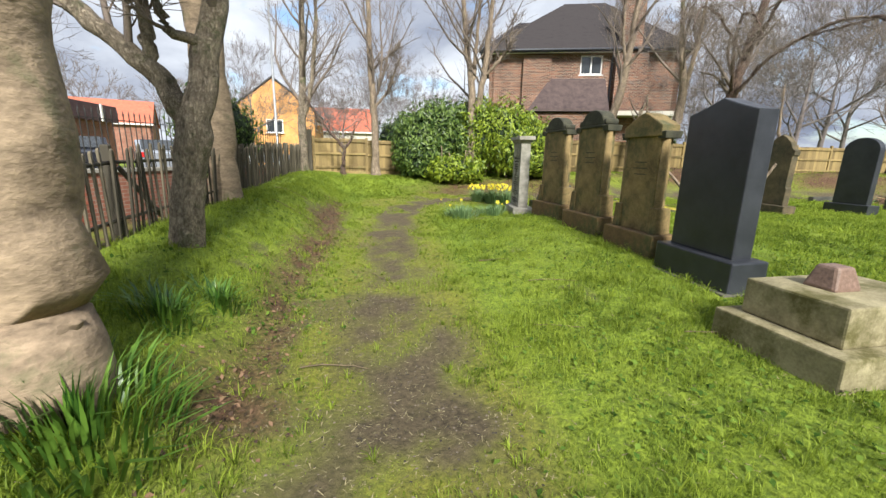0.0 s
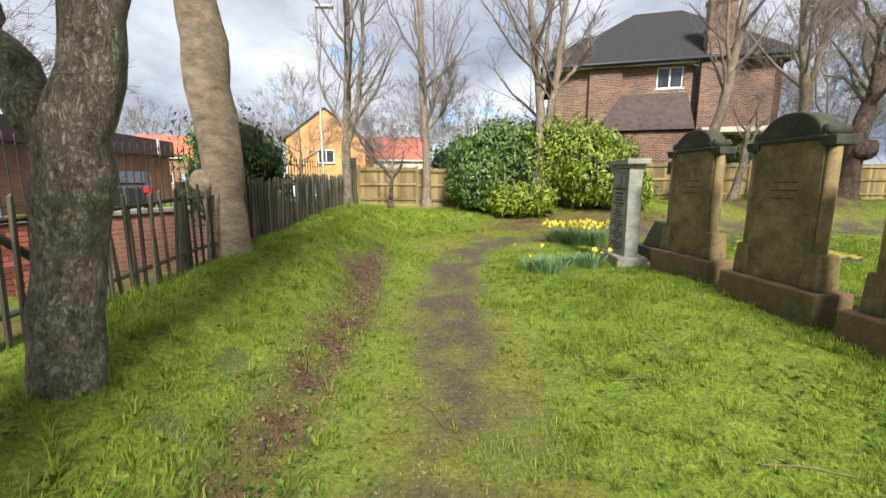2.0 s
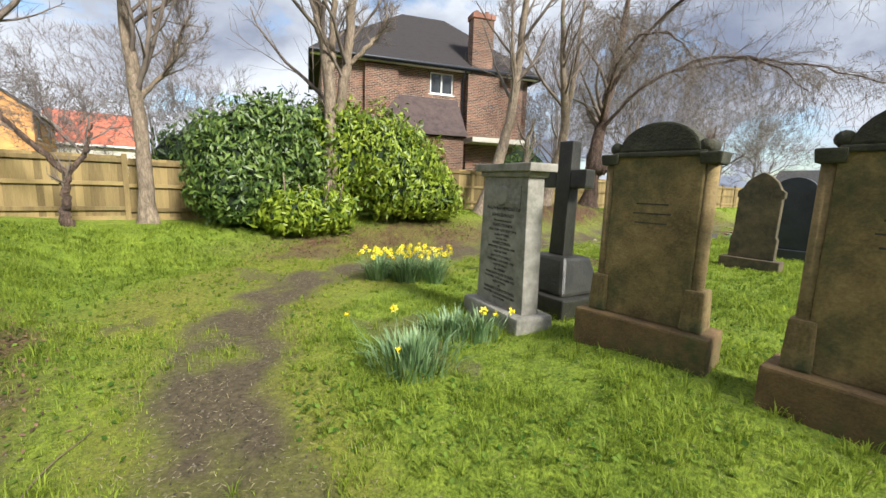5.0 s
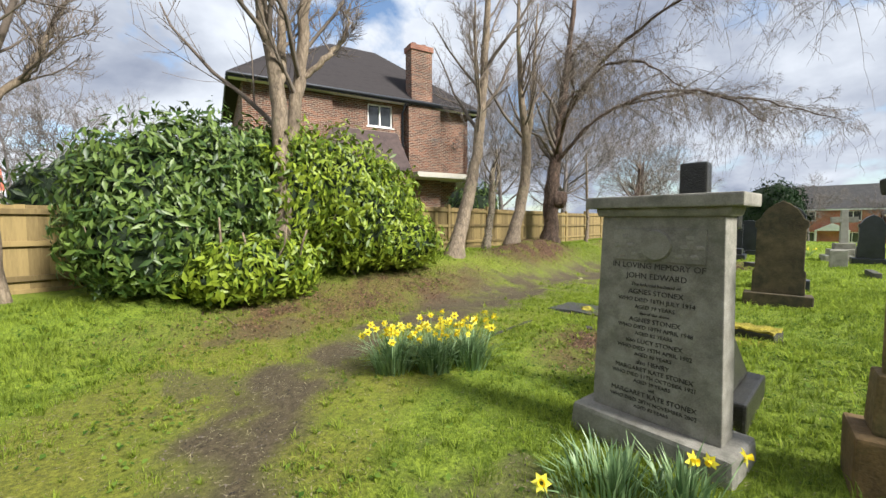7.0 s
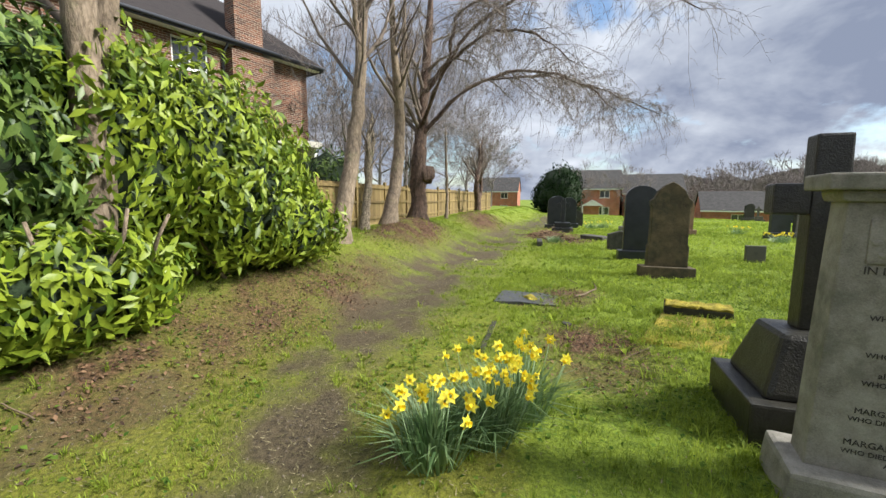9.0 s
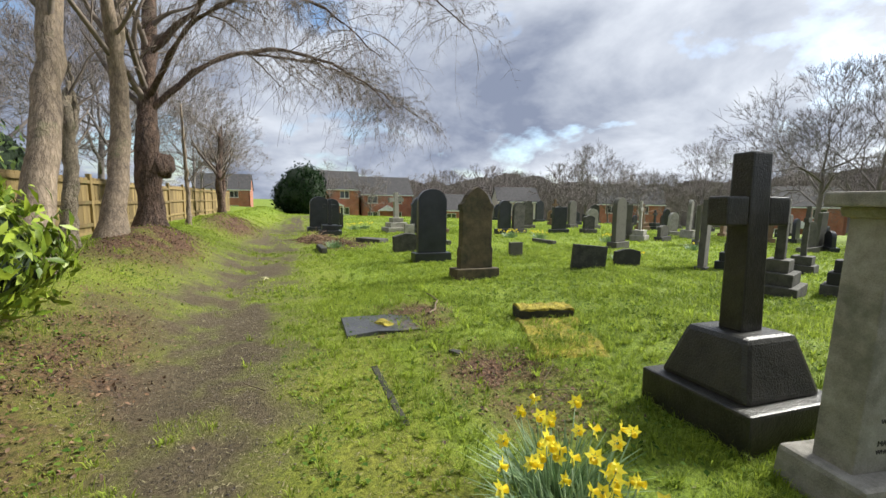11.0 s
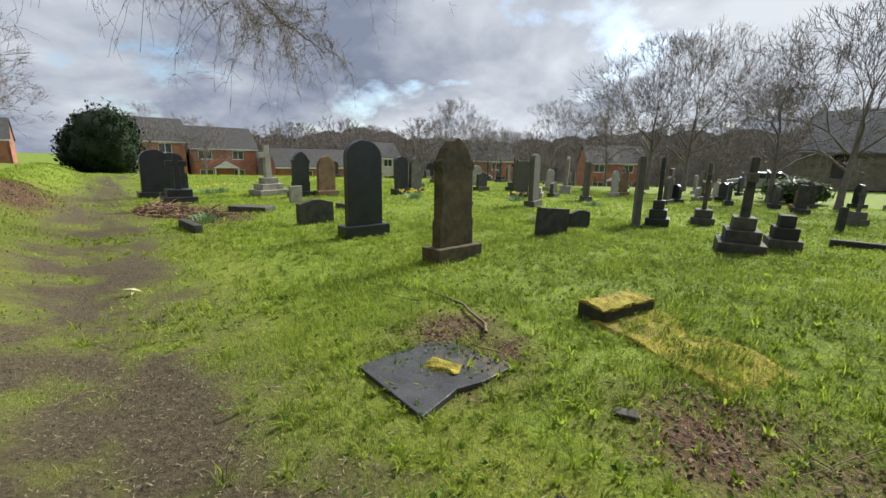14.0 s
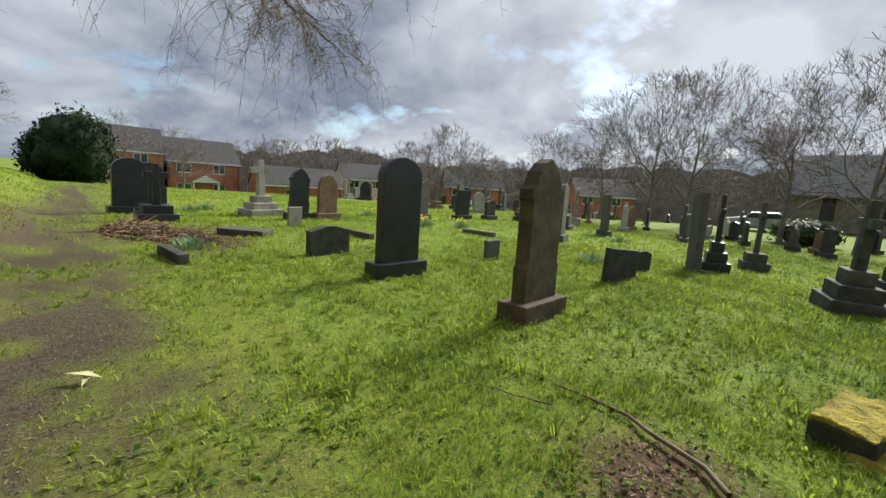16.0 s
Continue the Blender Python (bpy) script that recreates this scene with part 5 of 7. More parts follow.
def small_house(x, y, rz, w, d, h, rh, brick, roof, label, z=None, name="house", porch=True):
    hs = thing(name, x, y, gz(x, y) if z is None else z, rz, label, "house", "houses round the churchyard")
    ops = [(w * 0.12, 0.9, 1.5, 1.1), (w * 0.62, 0.9, 1.3, 1.1), (w * 0.12, h - 1.45, 1.5, 1.05), (w * 0.62, h - 1.45, 1.3, 1.05)] if h > 4 else [(w * 0.3, 1.0, 1.4, 1.0)]
    wall_panel("wall", w, h, ops, 0.25, M[brick], hs, pose(0, 0, 0))
    for o in ops:
        window_in(hs, o[2], o[3], pose(o[0], 0.05, o[1]), 1)
    for m in (pose(w, 0, 0, 0, 0, 90), pose(0, d, 0, 0, 0, -90)):
        bm = prism([(0, 0), (d, 0), (d, h), (d / 2, h + rh - 0.06), (0, h)], 0.25, (0, 0.126, 0), 0)
        part("gable_wall", bm, M[brick], hs, m=m)
    wall_panel("wall", w, h, [], 0.25, M[brick], hs, pose(w, d, 0, 0, 0, 180))
    gable_roof(w, d, rh, 0.35, M[roof], hs, h)
    part("fascia", box(w + 0.3, 0.04, 0.16, (w / 2, -0.36, h - 0.33)), M["white_paint"], hs)
    if porch:
        p = part("porch", prism([(-1.5, 2.15), (1.5, 2.15), (0, 3.0)], 0.7, (w * 0.5, -0.42, 0), 0.02), M["white_paint"], hs, "white pitched porch")
        for sx in (-1.3, 1.3):
            part("porch_post", box(0.14, 0.14, 2.15, (w * 0.5 + sx, -0.6, 0)), M["white_paint"], hs)
    return hs


# across the churchyard to the east and south, fronts turned to the graves
small_house(76, 27.0, -88, 8, 7, 4.7, 2.4, "brick_estate", "roof_grey", "brown brick house at the end of the path", porch=False)
small_house(62, 10.6, -90, 7.6, 7, 4.7, 2.5, "brick_estate", "roof_grey", "red brick estate house with a grey roof and white porch")
small_house(62.6, 2.8, -92, 7.6, 7, 4.7, 2.5, "brick_estate", "roof_grey", "red brick estate house with a grey roof and white porch")
small_house(56.5, -5.2, -98, 10, 6, 2.6, 2.0, "brick_estate", "roof_grey", "low red brick garage block with a grey roof", porch=False)
small_house(59, -17.6, -108, 6.5, 7, 4.8, 2.0, "render_wall", "roof_grey", "pale rendered estate house", porch=False)
small_house(50, -29, -128, 8.5, 7, 4.8, 2.2, "brick_estate", "roof_grey", "red brick estate house with white windows")
small_house(36, -41, -138, 8.0, 7, 4.8, 2.2, "brick_estate", "roof_grey", "red brick estate house seen beyond the graves")
# beyond the road to the north-west
small_house(-4.7, 37.0, 92, 9, 6.3, 5.0, 2.4, "brick_orange", "roof_grey", "yellow-orange brick house with a grey tiled roof", z=0.15, porch=False)
orange = [o for o in scene.objects if o.get("label") == "yellow-orange brick house with a grey tiled roof"][0]
window_in(orange, 1.3, 1.05, pose(-0.10, 3.8, 3.1, 0, 0, -90), 1)
small_house(-6.2, 50.0, 4, 6.5, 6, 4.0, 2.6, "render_wall", "tile_red", "small house with bright red roof tiles", z=0.4, porch=False)
small_house(-31, 48, 20, 8, 8, 4.0, 2.4, "brick_red", "tile_red", "red brick house with a red tiled roof", z=0.6, porch=False)


def church():
    c = thing("church", 12.0, -34, 0.2, 182, "dark stone church with a steep slate roof", "church")
    wall_panel("wall", 20, 2.9, [(2 + k * 3.6, 0.7, 0.9, 1.9) for k in range(5)], 0.5, M["church_stone"], c, pose(0, 0, 0))
    for k in range(5):
        part("window", prism([(0, 0), (0.9, 0), (0.9, 1.3), (0.45, 1.9), (0, 1.3)], 0.05, (2 + k * 3.6, 0.3, 0.7), 0), M["glass"], c)
    wall_panel("wall", 20, 2.9, [], 0.5, M["church_stone"], c, pose(20, 9, 0, 0, 0, 180))
    for m in (pose(20, 0, 0, 0, 0, 90), pose(0, 9, 0, 0, 0, -90)):
        part("gable_wall", prism([(0, 0), (9, 0), (9, 2.9), (4.5, 6.2), (0, 2.9)], 0.5, (0, 0.251, 0), 0), M["church_stone"], c, m=m)
    gable_roof(20, 9, 3.4, 0.4, M["church_slate"], c, 2.95)


church()


def garage_row():
    """The long low brick building with a dark roof band beyond the road."""
    g = thing("garage_block", -14.0, 0.0, 0.55, 90, "long low red brick building with a dark roof band", "building")
    part("wall", box(26, 5, 2.45, (13, 2.5, 0), 0.01), M["brick_red"], g)
    part("roof_band", box(26.4, 5.4, 0.85, (13, 2.5, 2.452), 0.02), M["roof_slab"], g, "dark maroon roof band")
    for k in range(8):
        part("mullion", box(0.13, 0.06, 0.85, (1 + k * 3.4, -0.24, 2.456), 0.004), M["white_paint"], g)


garage_row()


# ---- vehicles and lamps ----
def car(x, y, z, rz, paint, label):
    c = thing("car", x, y, z, rz, label, "car", "parked cars")
    prof = [(-2.0, 0.32), (2.0, 0.32), (2.08, 0.62), (1.95, 0.82), (1.05, 0.95), (0.45, 1.38), (-1.05, 1.42), (-1.75, 1.0), (-2.05, 0.88)]
    body = part("body", prism(prof, 1.7, (0, 0, 0), 0.06), M[paint], c)
    glassp = [(0.92, 0.96), (0.40, 1.33), (-1.02, 1.36), (-1.62, 1.0)]
    part("side_windows", prism(glassp, 1.715, (0, 0, 0), 0.005), M["glass"], c)
    part("windscreen", box(0.6, 1.4, 0.012, (0, 0, 0)), M["glass"], c, m=pose(0.76, 0, 1.18, 0, 36, 0))
    part("rear_window", box(0.75, 1.35, 0.012, (0, 0, 0)), M["glass"], c, m=pose(-1.42, 0, 1.23, 0, -31, 0))
    for sx in (-1.28, 1.3):
        for sy in (-0.78, 0.78):
            bm = bmesh.new()
            bmesh.ops.create_cone(bm, cap_ends=True, segments=20, radius1=0.31, radius2=0.31, depth=0.2)
            w = part("wheel", bm, M["tyre"], c, m=pose(sx, sy, 0.31, 90, 0, 0))
            bm = bmesh.new()
            bmesh.ops.create_cone(bm, cap_ends=True, segments=16, radius1=0.2, radius2=0.17, depth=0.22)
            part("rim", bm, M["galvanised"], w)
    for sy in (-0.7, 0.7):
        part("tail_light", box(0.06, 0.22, 0.2, (-2.04, sy, 0.72), 0.01), M["tail_red"], c)
        part("headlight", box(0.08, 0.3, 0.14, (1.99, sy, 0.66), 0.01), M["white_paint"], c)
    return c


car(-8.2, 23.5, 0.62, 15, "car_white", "white car parked beyond the railing")
car(-7.0, 29.8, 0.62, 10, "car_silver", "silver-blue car parked beyond the railing")
car(-10.8, 17.5, 0.57, 125, "car_dark", "dark car parked beyond the railing")
car(-9.4, 20.6, 0.57, 118, "car_silver", "silver car parked beyond the railing")
car(12.5, -25, gz(12.5, -25), 10, "car_silver", "silver car parked near the church")
road = part("road", box(6, 60, 0.03, (0, 0, 0)), M["asphalt"], m=pose(-8.6, 14.0, 0.555, 0, 0, -18.24))
tagged(road, "grey asphalt road and parking", "road", kind="structure")


def street_lamp(x, y, z, h, label):
    s = thing("street_lamp", x, y, z, label=label, category="street lamp")
    hp = Heap()
    hp.add(*tube([(0, 0, -0.2), (0, 0, 1.2), (0, 0, 1.25), (0, 0, h)], [0.08, 0.08, 0.055, 0.04], 10))
    put("pole", hp.mesh("pole", True), M["galvanised"], s)
    part("lamp_head", box(0.7, 0.22, 0.12, (0.35, 0, h - 0.05), 0.03), M["galvanised"], s)


street_lamp(-4.2, 20.0, 0.55, 8.0, "tall grey street lamp beyond the fence")
street_lamp(-8.9, 11.2, 0.55, 6.0, "grey street lamp beside the parked cars")


# ---- gravestones ----
def arc(cx, cz, r, a0, a1, n=9, squash=1.0):
    return [(cx + r * math.cos(radians(a0 + (a1 - a0) * k / n)), cz + r * squash * math.sin(radians(a0 + (a1 - a0) * k / n))) for k in range(n + 1)]


def outline(kind, w, h):
    a = w / 2
    if kind == "round":
        return [(-a, 0), (a, 0)] + arc(0, h - a * 0.8, a, 0, 180, 16, 0.8)
    if kind == "flat":
        return [(-a, 0), (a, 0), (a, h), (-a, h)]
    if kind == "low":
        return [(-a, 0), (a, 0), (a, h * 0.86), (a * 0.25, h), (-a * 0.25, h), (-a, h * 0.86)]
    if kind == "gothic":
        b = h - a * 1.15
        return [(-a, 0), (a, 0), (a, b)] + [(a * math.cos(radians(t)) ** 1.15, b + a * 1.15 * math.sin(radians(t)) ** 0.9) for t in range(10, 90, 10)] + [(0, h)] + [(-a * math.cos(radians(t)) ** 1.15, b + a * 1.15 * math.sin(radians(t)) ** 0.9) for t in range(80, 0, -10)] + [(-a, b)]
    if kind == "shoulder":
        s = h * 0.86
        return [(-a, 0), (a, 0), (a, s), (a * 0.78, s)] + arc(0, s, a * 0.78, 0, 180, 14, (h - s) / (a * 0.78)) + [(-a * 0.78, s), (-a, s)]
    if kind == "eared":
        return [(-a, 0), (a, 0), (a, h * 0.24), (a * 0.92, h * 0.27), (a * 0.92, h * 0.70), (a * 1.0, h * 0.72), (a * 1.0, h * 0.78), (a * 0.82, h * 0.81), (a * 0.62, h * 0.90), (a * 0.3, h * 0.965), (0, h), (-a * 0.3, h * 0.965), (-a * 0.62, h * 0.90), (-a * 0.82, h * 0.81), (-a, h * 0.78), (-a, h * 0.72), (-a * 0.92, h * 0.70), (-a * 0.92, h * 0.27), (-a, h * 0.24)]
    if kind == "peaked":
        return [(-a, 0), (a, 0), (a, h * 0.91), (a * 0.45, h * 0.955), (0, h), (-a * 0.45, h * 0.955), (-a, h * 0.91)]
    return [(-a, 0), (a, 0), (a, h), (-a, h)]


def headstone(x, y, kind, w, h, thick, material, label, rz=-90.0, plinth=(0.16, 0.12, 0.25), lean=0.0, tilt=0.0, pmat=None, lines=0, group="gravestones", name="headstone", sunk=0.06):
    """A stone that faces its own -y, on a plinth: (overhang each side, depth added, height)."""
    s = thing(name, x, y, gz(x, y) - sunk, rz, label, "gravestone", group, lean, tilt)
    z = 0.0
    if plinth:
        po, pd, ph = plinth
        part("plinth", rough_up(box(w + 2 * po, thick + 2 * pd, ph + sunk, (0, 0, 0), 0.018), 0.006, 4, x), M[pmat or material], s)
        z = ph + sunk
    part("slab", prism(outline(kind, w, h), thick, (0, 0, z - 0.002), 0.014), M[material], s)
    for k in range(lines):
        lw = w * (0.62 if k % 3 else 0.4)
        part("inscription", box(lw, 0.004, 0.022, (0, -thick / 2 - 0.001, z + h * 0.62 - k * 0.075)), M["lettering"], s)
    return s, z


def pilaster_stone(x, y, w, h, label, rz, material="sandstone", red=0.0, top="shoulder"):
    """A tall sandstone with a rounded mossy head, side columns, scrolls and a heavy base."""
    s, z = headstone(x, y, "flat", w * 0.84, h * 0.85, 0.16, material, label, rz, (0.17, 0.10, 0.26), pmat="sandstone_red")
    zz = z + h * 0.85
    head = arc(0, 0, w * 0.37, 0, 180, 14, (h * 0.145) / (w * 0.37)) if top != "gable" else [(w * 0.47, -0.06), (w * 0.47, 0.06), (w * 0.12, h * 0.14), (0, h * 0.16), (-w * 0.12, h * 0.14), (-w * 0.47, 0.06), (-w * 0.47, -0.06)]
    part("pediment", prism(head, 0.19 if top != "gable" else 0.23, (0, 0, zz + 0.018), 0.016), M["sandstone_black" if top != "gable" else "sandstone"], s, "mossy head")
    for sx in (-1, 1):
        if top != "gable":
            scroll = Heap()
            scroll.add(*tube([(0, -0.09, 0), (0, -0.086, 0), (0, 0.086, 0), (0, 0.09, 0)], [0.002, 0.046, 0.046, 0.002], 12))
            put("scroll", scroll.mesh("scroll", True), M["sandstone_black"], s, "mossy shoulder scroll", pose(sx * w * 0.40, 0, zz + 0.05))
        hp = Heap()
        hp.add(*tube([(0, 0, 0.28), (0, 0, h * 0.80)], [0.045, 0.045], 12))
        put("column", hp.mesh("column", True), M["sandstone"], s, m=pose(sx * w * 0.455, -0.03, z))
        part("column_base", box(0.15, 0.22, 0.30, (0, 0, 0), 0.02, 0.86), M["sandstone"], s, m=pose(sx * w * 0.455, 0, z - 0.002))
        part("capital", box(0.125, 0.20, 0.08, (0, 0, 0), 0.012, 1.12), M["sandstone_black"], s, m=pose(sx * w * 0.455, 0, z + h * 0.80))
    part("cornice", box(w * 0.84, 0.20, 0.04, (0, 0, zz - 0.02), 0.012), M["sandstone_black"], s)
    for k in range(3):
        part("inscription", box(w * (0.36 if k % 2 else 0.3), 0.0015, 0.010, (0, -0.0806, z + h * 0.60 - k * 0.07)), M["sandstone_black"], s)
    return s


# the row beside the path, fronts turned to it
pilaster_stone(3.25, 6.97, 0.76, 1.46, "tall mossy sandstone gravestone with side columns", -84)
pilaster_stone(3.22, 5.66, 0.78, 1.46, "tall brown sandstone gravestone with a rounded black head", -88)
pilaster_stone(3.24, 4.50, 0.70, 1.34, "yellow sandstone gravestone with a mossy gabled head and rust stains", -88, top="gable")
bs, bz = headstone(3.20, 3.38, "peaked", 0.76, 1.40, 0.20, "granite", "tall polished dark granite gravestone with a peaked top", -90, (0.10, 0.09, 0.28), tilt=0.5)
part("base_step", box(1.0, 0.48, 0.12, (0, 0, -0.06), 0.012), M["stone_grave"], bs, "dark stone foundation")


def pedestal_tomb():
    s = thing("pedestal_tomb", 2.92, 1.98, gz(2.92, 1.98) - 0.05, 2, "stepped yellow sandstone tomb with a pink granite stub on top", "tomb")
    part("lower_step", rough_up(box(1.05, 0.82, 0.24, (0, 0, 0), 0.015), 0.006, 4, 1), M["pedestal_stone"], s)
    part("upper_step", rough_up(box(0.86, 0.62, 0.24, (0.02, 0, 0.238), 0.015), 0.006, 4, 2), M["pedestal_stone"], s)
    part("stub", box(0.22, 0.20, 0.15, (-0.08, 0.03, 0.476), 0.02, 0.62), M["granite_pink"], s, "broken pink granite stub")


pedestal_tomb()
shrub(3.95, 4.0, [(0, 0, 0.75, 0.20, 0.26, 0.8), (0.02, 0.05, 1.2, 0.16, 0.22, 0.4)], 1500, 0.075, "laurel_dark", "upright stone wholly covered in dark ivy", 66, name="ivy_stone", slim=0.7)


def text_line(words, size, x, z, y, parent, align="CENTER"):
    cu = bpy.data.curves.new("inscription", "FONT")
    cu.body, cu.size, cu.align_x, cu.extrude = words, size, align, 0.0015
    cu.resolution_u = 2
    tmp = bpy.data.objects.new("tmp", cu)
    scene.collection.objects.link(tmp)
    me = bpy.data.meshes.new_from_object(tmp.evaluated_get(bpy.context.evaluated_depsgraph_get()))
    bpy.data.objects.remove(tmp)
    bpy.data.curves.remove(cu)
    me.name = "inscription"
    tagged(put("inscription", me, M["lettering"], parent, m=pose(x, y, z, 90, 0, 0)), kind="stuff")


def pale_stone():
    s = thing("headstone", 3.08, 8.33, gz(3.08, 8.33) - 0.03, -98, "pale grey stone gravestone with a moulded cap and lettering", "gravestone", "gravestones", 0, 0.6)
    part("plinth", box(0.98, 0.44, 0.21, (0, 0, 0), 0.03, 0.97), M["stone_pale"], s)
    prof = [(-0.39, 0), (0.39, 0), (0.355, 1.29), (-0.355, 1.29)]
    part("slab", prism(prof, 0.19, (0, 0, 0.208), 0.008), M["stone_pale"], s)
    part("cap_moulding", box(0.76, 0.24, 0.055, (0, 0, 1.495), 0.018, 1.04), M["stone_pale"], s)
    part("cap", box(0.90, 0.32, 0.075, (0, 0, 1.548), 0.012), M["stone_pale"], s)
    part("carved_panel", box(0.54, 0.012, 0.20, (0, -0.098, 1.22), 0.004), M["stone_pale"], s)
    bm = bmesh.new()
    bmesh.ops.create_cone(bm, cap_ends=True, segments=28, radius1=0.098, radius2=0.086, depth=0.03)
    bmesh.ops.rotate(bm, verts=bm.verts, matrix=Matrix.Rotation(radians(90), 3, "X"))
    part("carved_roundel", bm, M["stone_pale"], s, m=pose(0, -0.108, 1.32))
    for sx in (-1, 1):
        for k in range(5):
            bm = bmesh.new()
            bmesh.ops.create_icosphere(bm, subdivisions=1, radius=0.035)
            part("carved_leaf", bm, M["stone_pale"], s, m=pose(sx * (0.13 + 0.028 * k), -0.100, 1.26 + 0.055 * (k % 3)) @ Matrix.Diagonal((0.9, 0.28, 0.6, 1)))
    rows = [("IN LOVING MEMORY OF", 0.050, 1.095), ("JOHN EDWARD", 0.050, 1.035), ("The beloved husband of", 0.030, 0.99), ("AGNES STONEX", 0.045, 0.942), ("WHO DIED 16TH JULY 1914", 0.037, 0.898),
            ("AGED 79 YEARS", 0.034, 0.856), ("also of the above", 0.026, 0.822), ("AGNES STONEX", 0.042, 0.776), ("WHO DIED 10TH APRIL 1948", 0.035, 0.736), ("AGED 82 YEARS", 0.032, 0.698),
            ("also LUCY STONEX", 0.040, 0.650), ("WHO DIED 15TH APRIL 1902", 0.035, 0.610), ("AGED 80 YEARS", 0.032, 0.572), ("also HENRY", 0.040, 0.524), ("MARGARET KATE STONEX", 0.039, 0.482),
            ("WHO DIED 11TH OCTOBER 1921", 0.034, 0.444), ("AGED 29 YEARS", 0.032, 0.408), ("and", 0.026, 0.376), ("MARGARET KATE STONEX", 0.043, 0.332), ("WHO DIED 28TH NOVEMBER 2002", 0.034, 0.292), ("AGED 83 YEARS", 0.030, 0.256)]
    for words, size, z in rows:
        text_line(words, size, 0.0, 0.27 + (z - 0.256) * 1.075, -0.0965, s)


pale_stone()


def big_cross():
    s = thing("stone_cross", 3.90, 8.33, gz(3.90, 8.33) - 0.13, -92, "dark wet stone cross on a tapered rock-faced base", "gravestone", "gravestones", -1.5, 0)
    part("plinth", rough_up(box(0.88, 0.86, 0.36, (0, 0, 0), 0.02), 0.008, 4, 3), M["stone_wet"], s)
    base = part("tapered_base", rough_up(box(0.70, 0.68, 0.40, (0, 0, 0.36), 0.04, 0.66), 0.008, 6, 5), M["stone_wet"], s)
    bm = box(0.54, 0.05, 0.36, (0, 0, 0), 0.0, 0.75)
    rough_up(bm, 0.035, 16, 2, 7)
    part("rock_face", bm, M["pedestal_stone"], s, "rough rock-faced front", pose(0, -0.29, 0.38, -17, 0, 0))
    part("shaft", box(0.21, 0.17, 1.25, (0, 0, 0.755), 0.015, 0.88), M["stone_wet"], s)
    for sx in (-1, 1):
        part("arm", box(0.20, 0.15, 0.20, (sx * 0.198, 0, 1.50), 0.015), M["stone_wet"], s)


big_cross()


# single stones in the grass: x, y, kind, width, height, thickness, material, turn, plinth, words
def field_stones():
    P = (0.11, 0.10, 0.22)
    rows = [
        (9.15, 8.12, "eared", 0.70, 1.56, 0.17, "stone_umber", -86, P, "tall brown-black pointed gravestone with a ledged plinth"),
        (11.62, 8.22, "round", 0.74, 1.58, 0.16, "granite", -88, P, "tall black round-topped gravestone on a plinth"),
        (13.60, 8.35, "low", 0.84, 0.60, 0.18, "stone_grave", -84, None, "low grey gravestone with a peaked top"),
        (11.8, 5.72, "flat", 0.40, 0.46, 0.10, "stone_grave", -88, None, "small square grey upright gravestone"),
        (9.45, 5.2, "flat", 0.80, 0.58, 0.12, "stone_grave", -100, None, "leaning rectangular dark gravestone"),
        (9.6, 3.95, "low", 0.70, 0.46, 0.10, "stone_grave", -95, None, "low grey-brown gravestone beside a dark one"),
        (9.22, 1.95, "flat", 0.62, 1.62, 0.14, "stone_grave", -60, (0.06, 0.05, 0.06), "tall thin leaning slab seen edge on"),
        (19.2, 5.5, "gothic", 0.72, 1.25, 0.14, "stone_brown", -80, P, "brown sandstone gravestone with pointed top"),
        (19.25, 6.45, "eared", 0.66, 1.40, 0.16, "granite", -82, P, "black round-topped gravestone far down the row"),
        (17.8, 7.19, "flat", 0.42, 0.60, 0.10, "stone_light", -80, None, "small pale square gravestone"),
        (18.7, 2.45, "round", 0.66, 1.30, 0.16, "granite", -80, P, "dark round-topped granite gravestone"),
        (18.8, 1.7, "gothic", 0.66, 1.25, 0.16, "stone_grave", -75, P, "dark brown gravestone beside a black one"),
        (13.07, 1.04, "round", 0.66, 1.50, 0.16, "stone_grave", -70, P, "dark pointed gravestone on a plinth"),
        (17.1, -7.0, "round", 0.6, 1.5, 0.16, "stone_light", -60, (0.2, 0.2, 0.4), "pale grey memorial on a stepped base"),
        (6.0, -3.0, "flat", 0.16, 0.75, 0.14, "stone_grave", -60, None, "narrow dark upright stone post"),
        (13.96, -3.73, "flat", 0.8, 1.4, 0.14, "stone_grave", -50, P, "dark square-topped slab among the graves"),
        (21.6, 10.5, "round", 0.85, 1.4, 0.2, "granite", -85, P, "big black gravestone near the path's end"),
        (22.3, 9.9, "round", 0.75, 1.3, 0.2, "granite", -85, P, "black gravestone near the path's end"),
        (24.3, 9.6, "low", 0.9, 0.9, 0.2, "stone_grave", -85, None, "dark gravestone near the path's end"),
    ]
    for x, y, kind, w, h, th, m, rz, pl, lab in rows:
        leaning = 5 if "leaning" in lab else random.uniform(-1, 1.5)
        headstone(x, y, kind, w, h, th, m, lab, rz, pl, random.uniform(-1.5, 1.5), leaning)


field_stones()


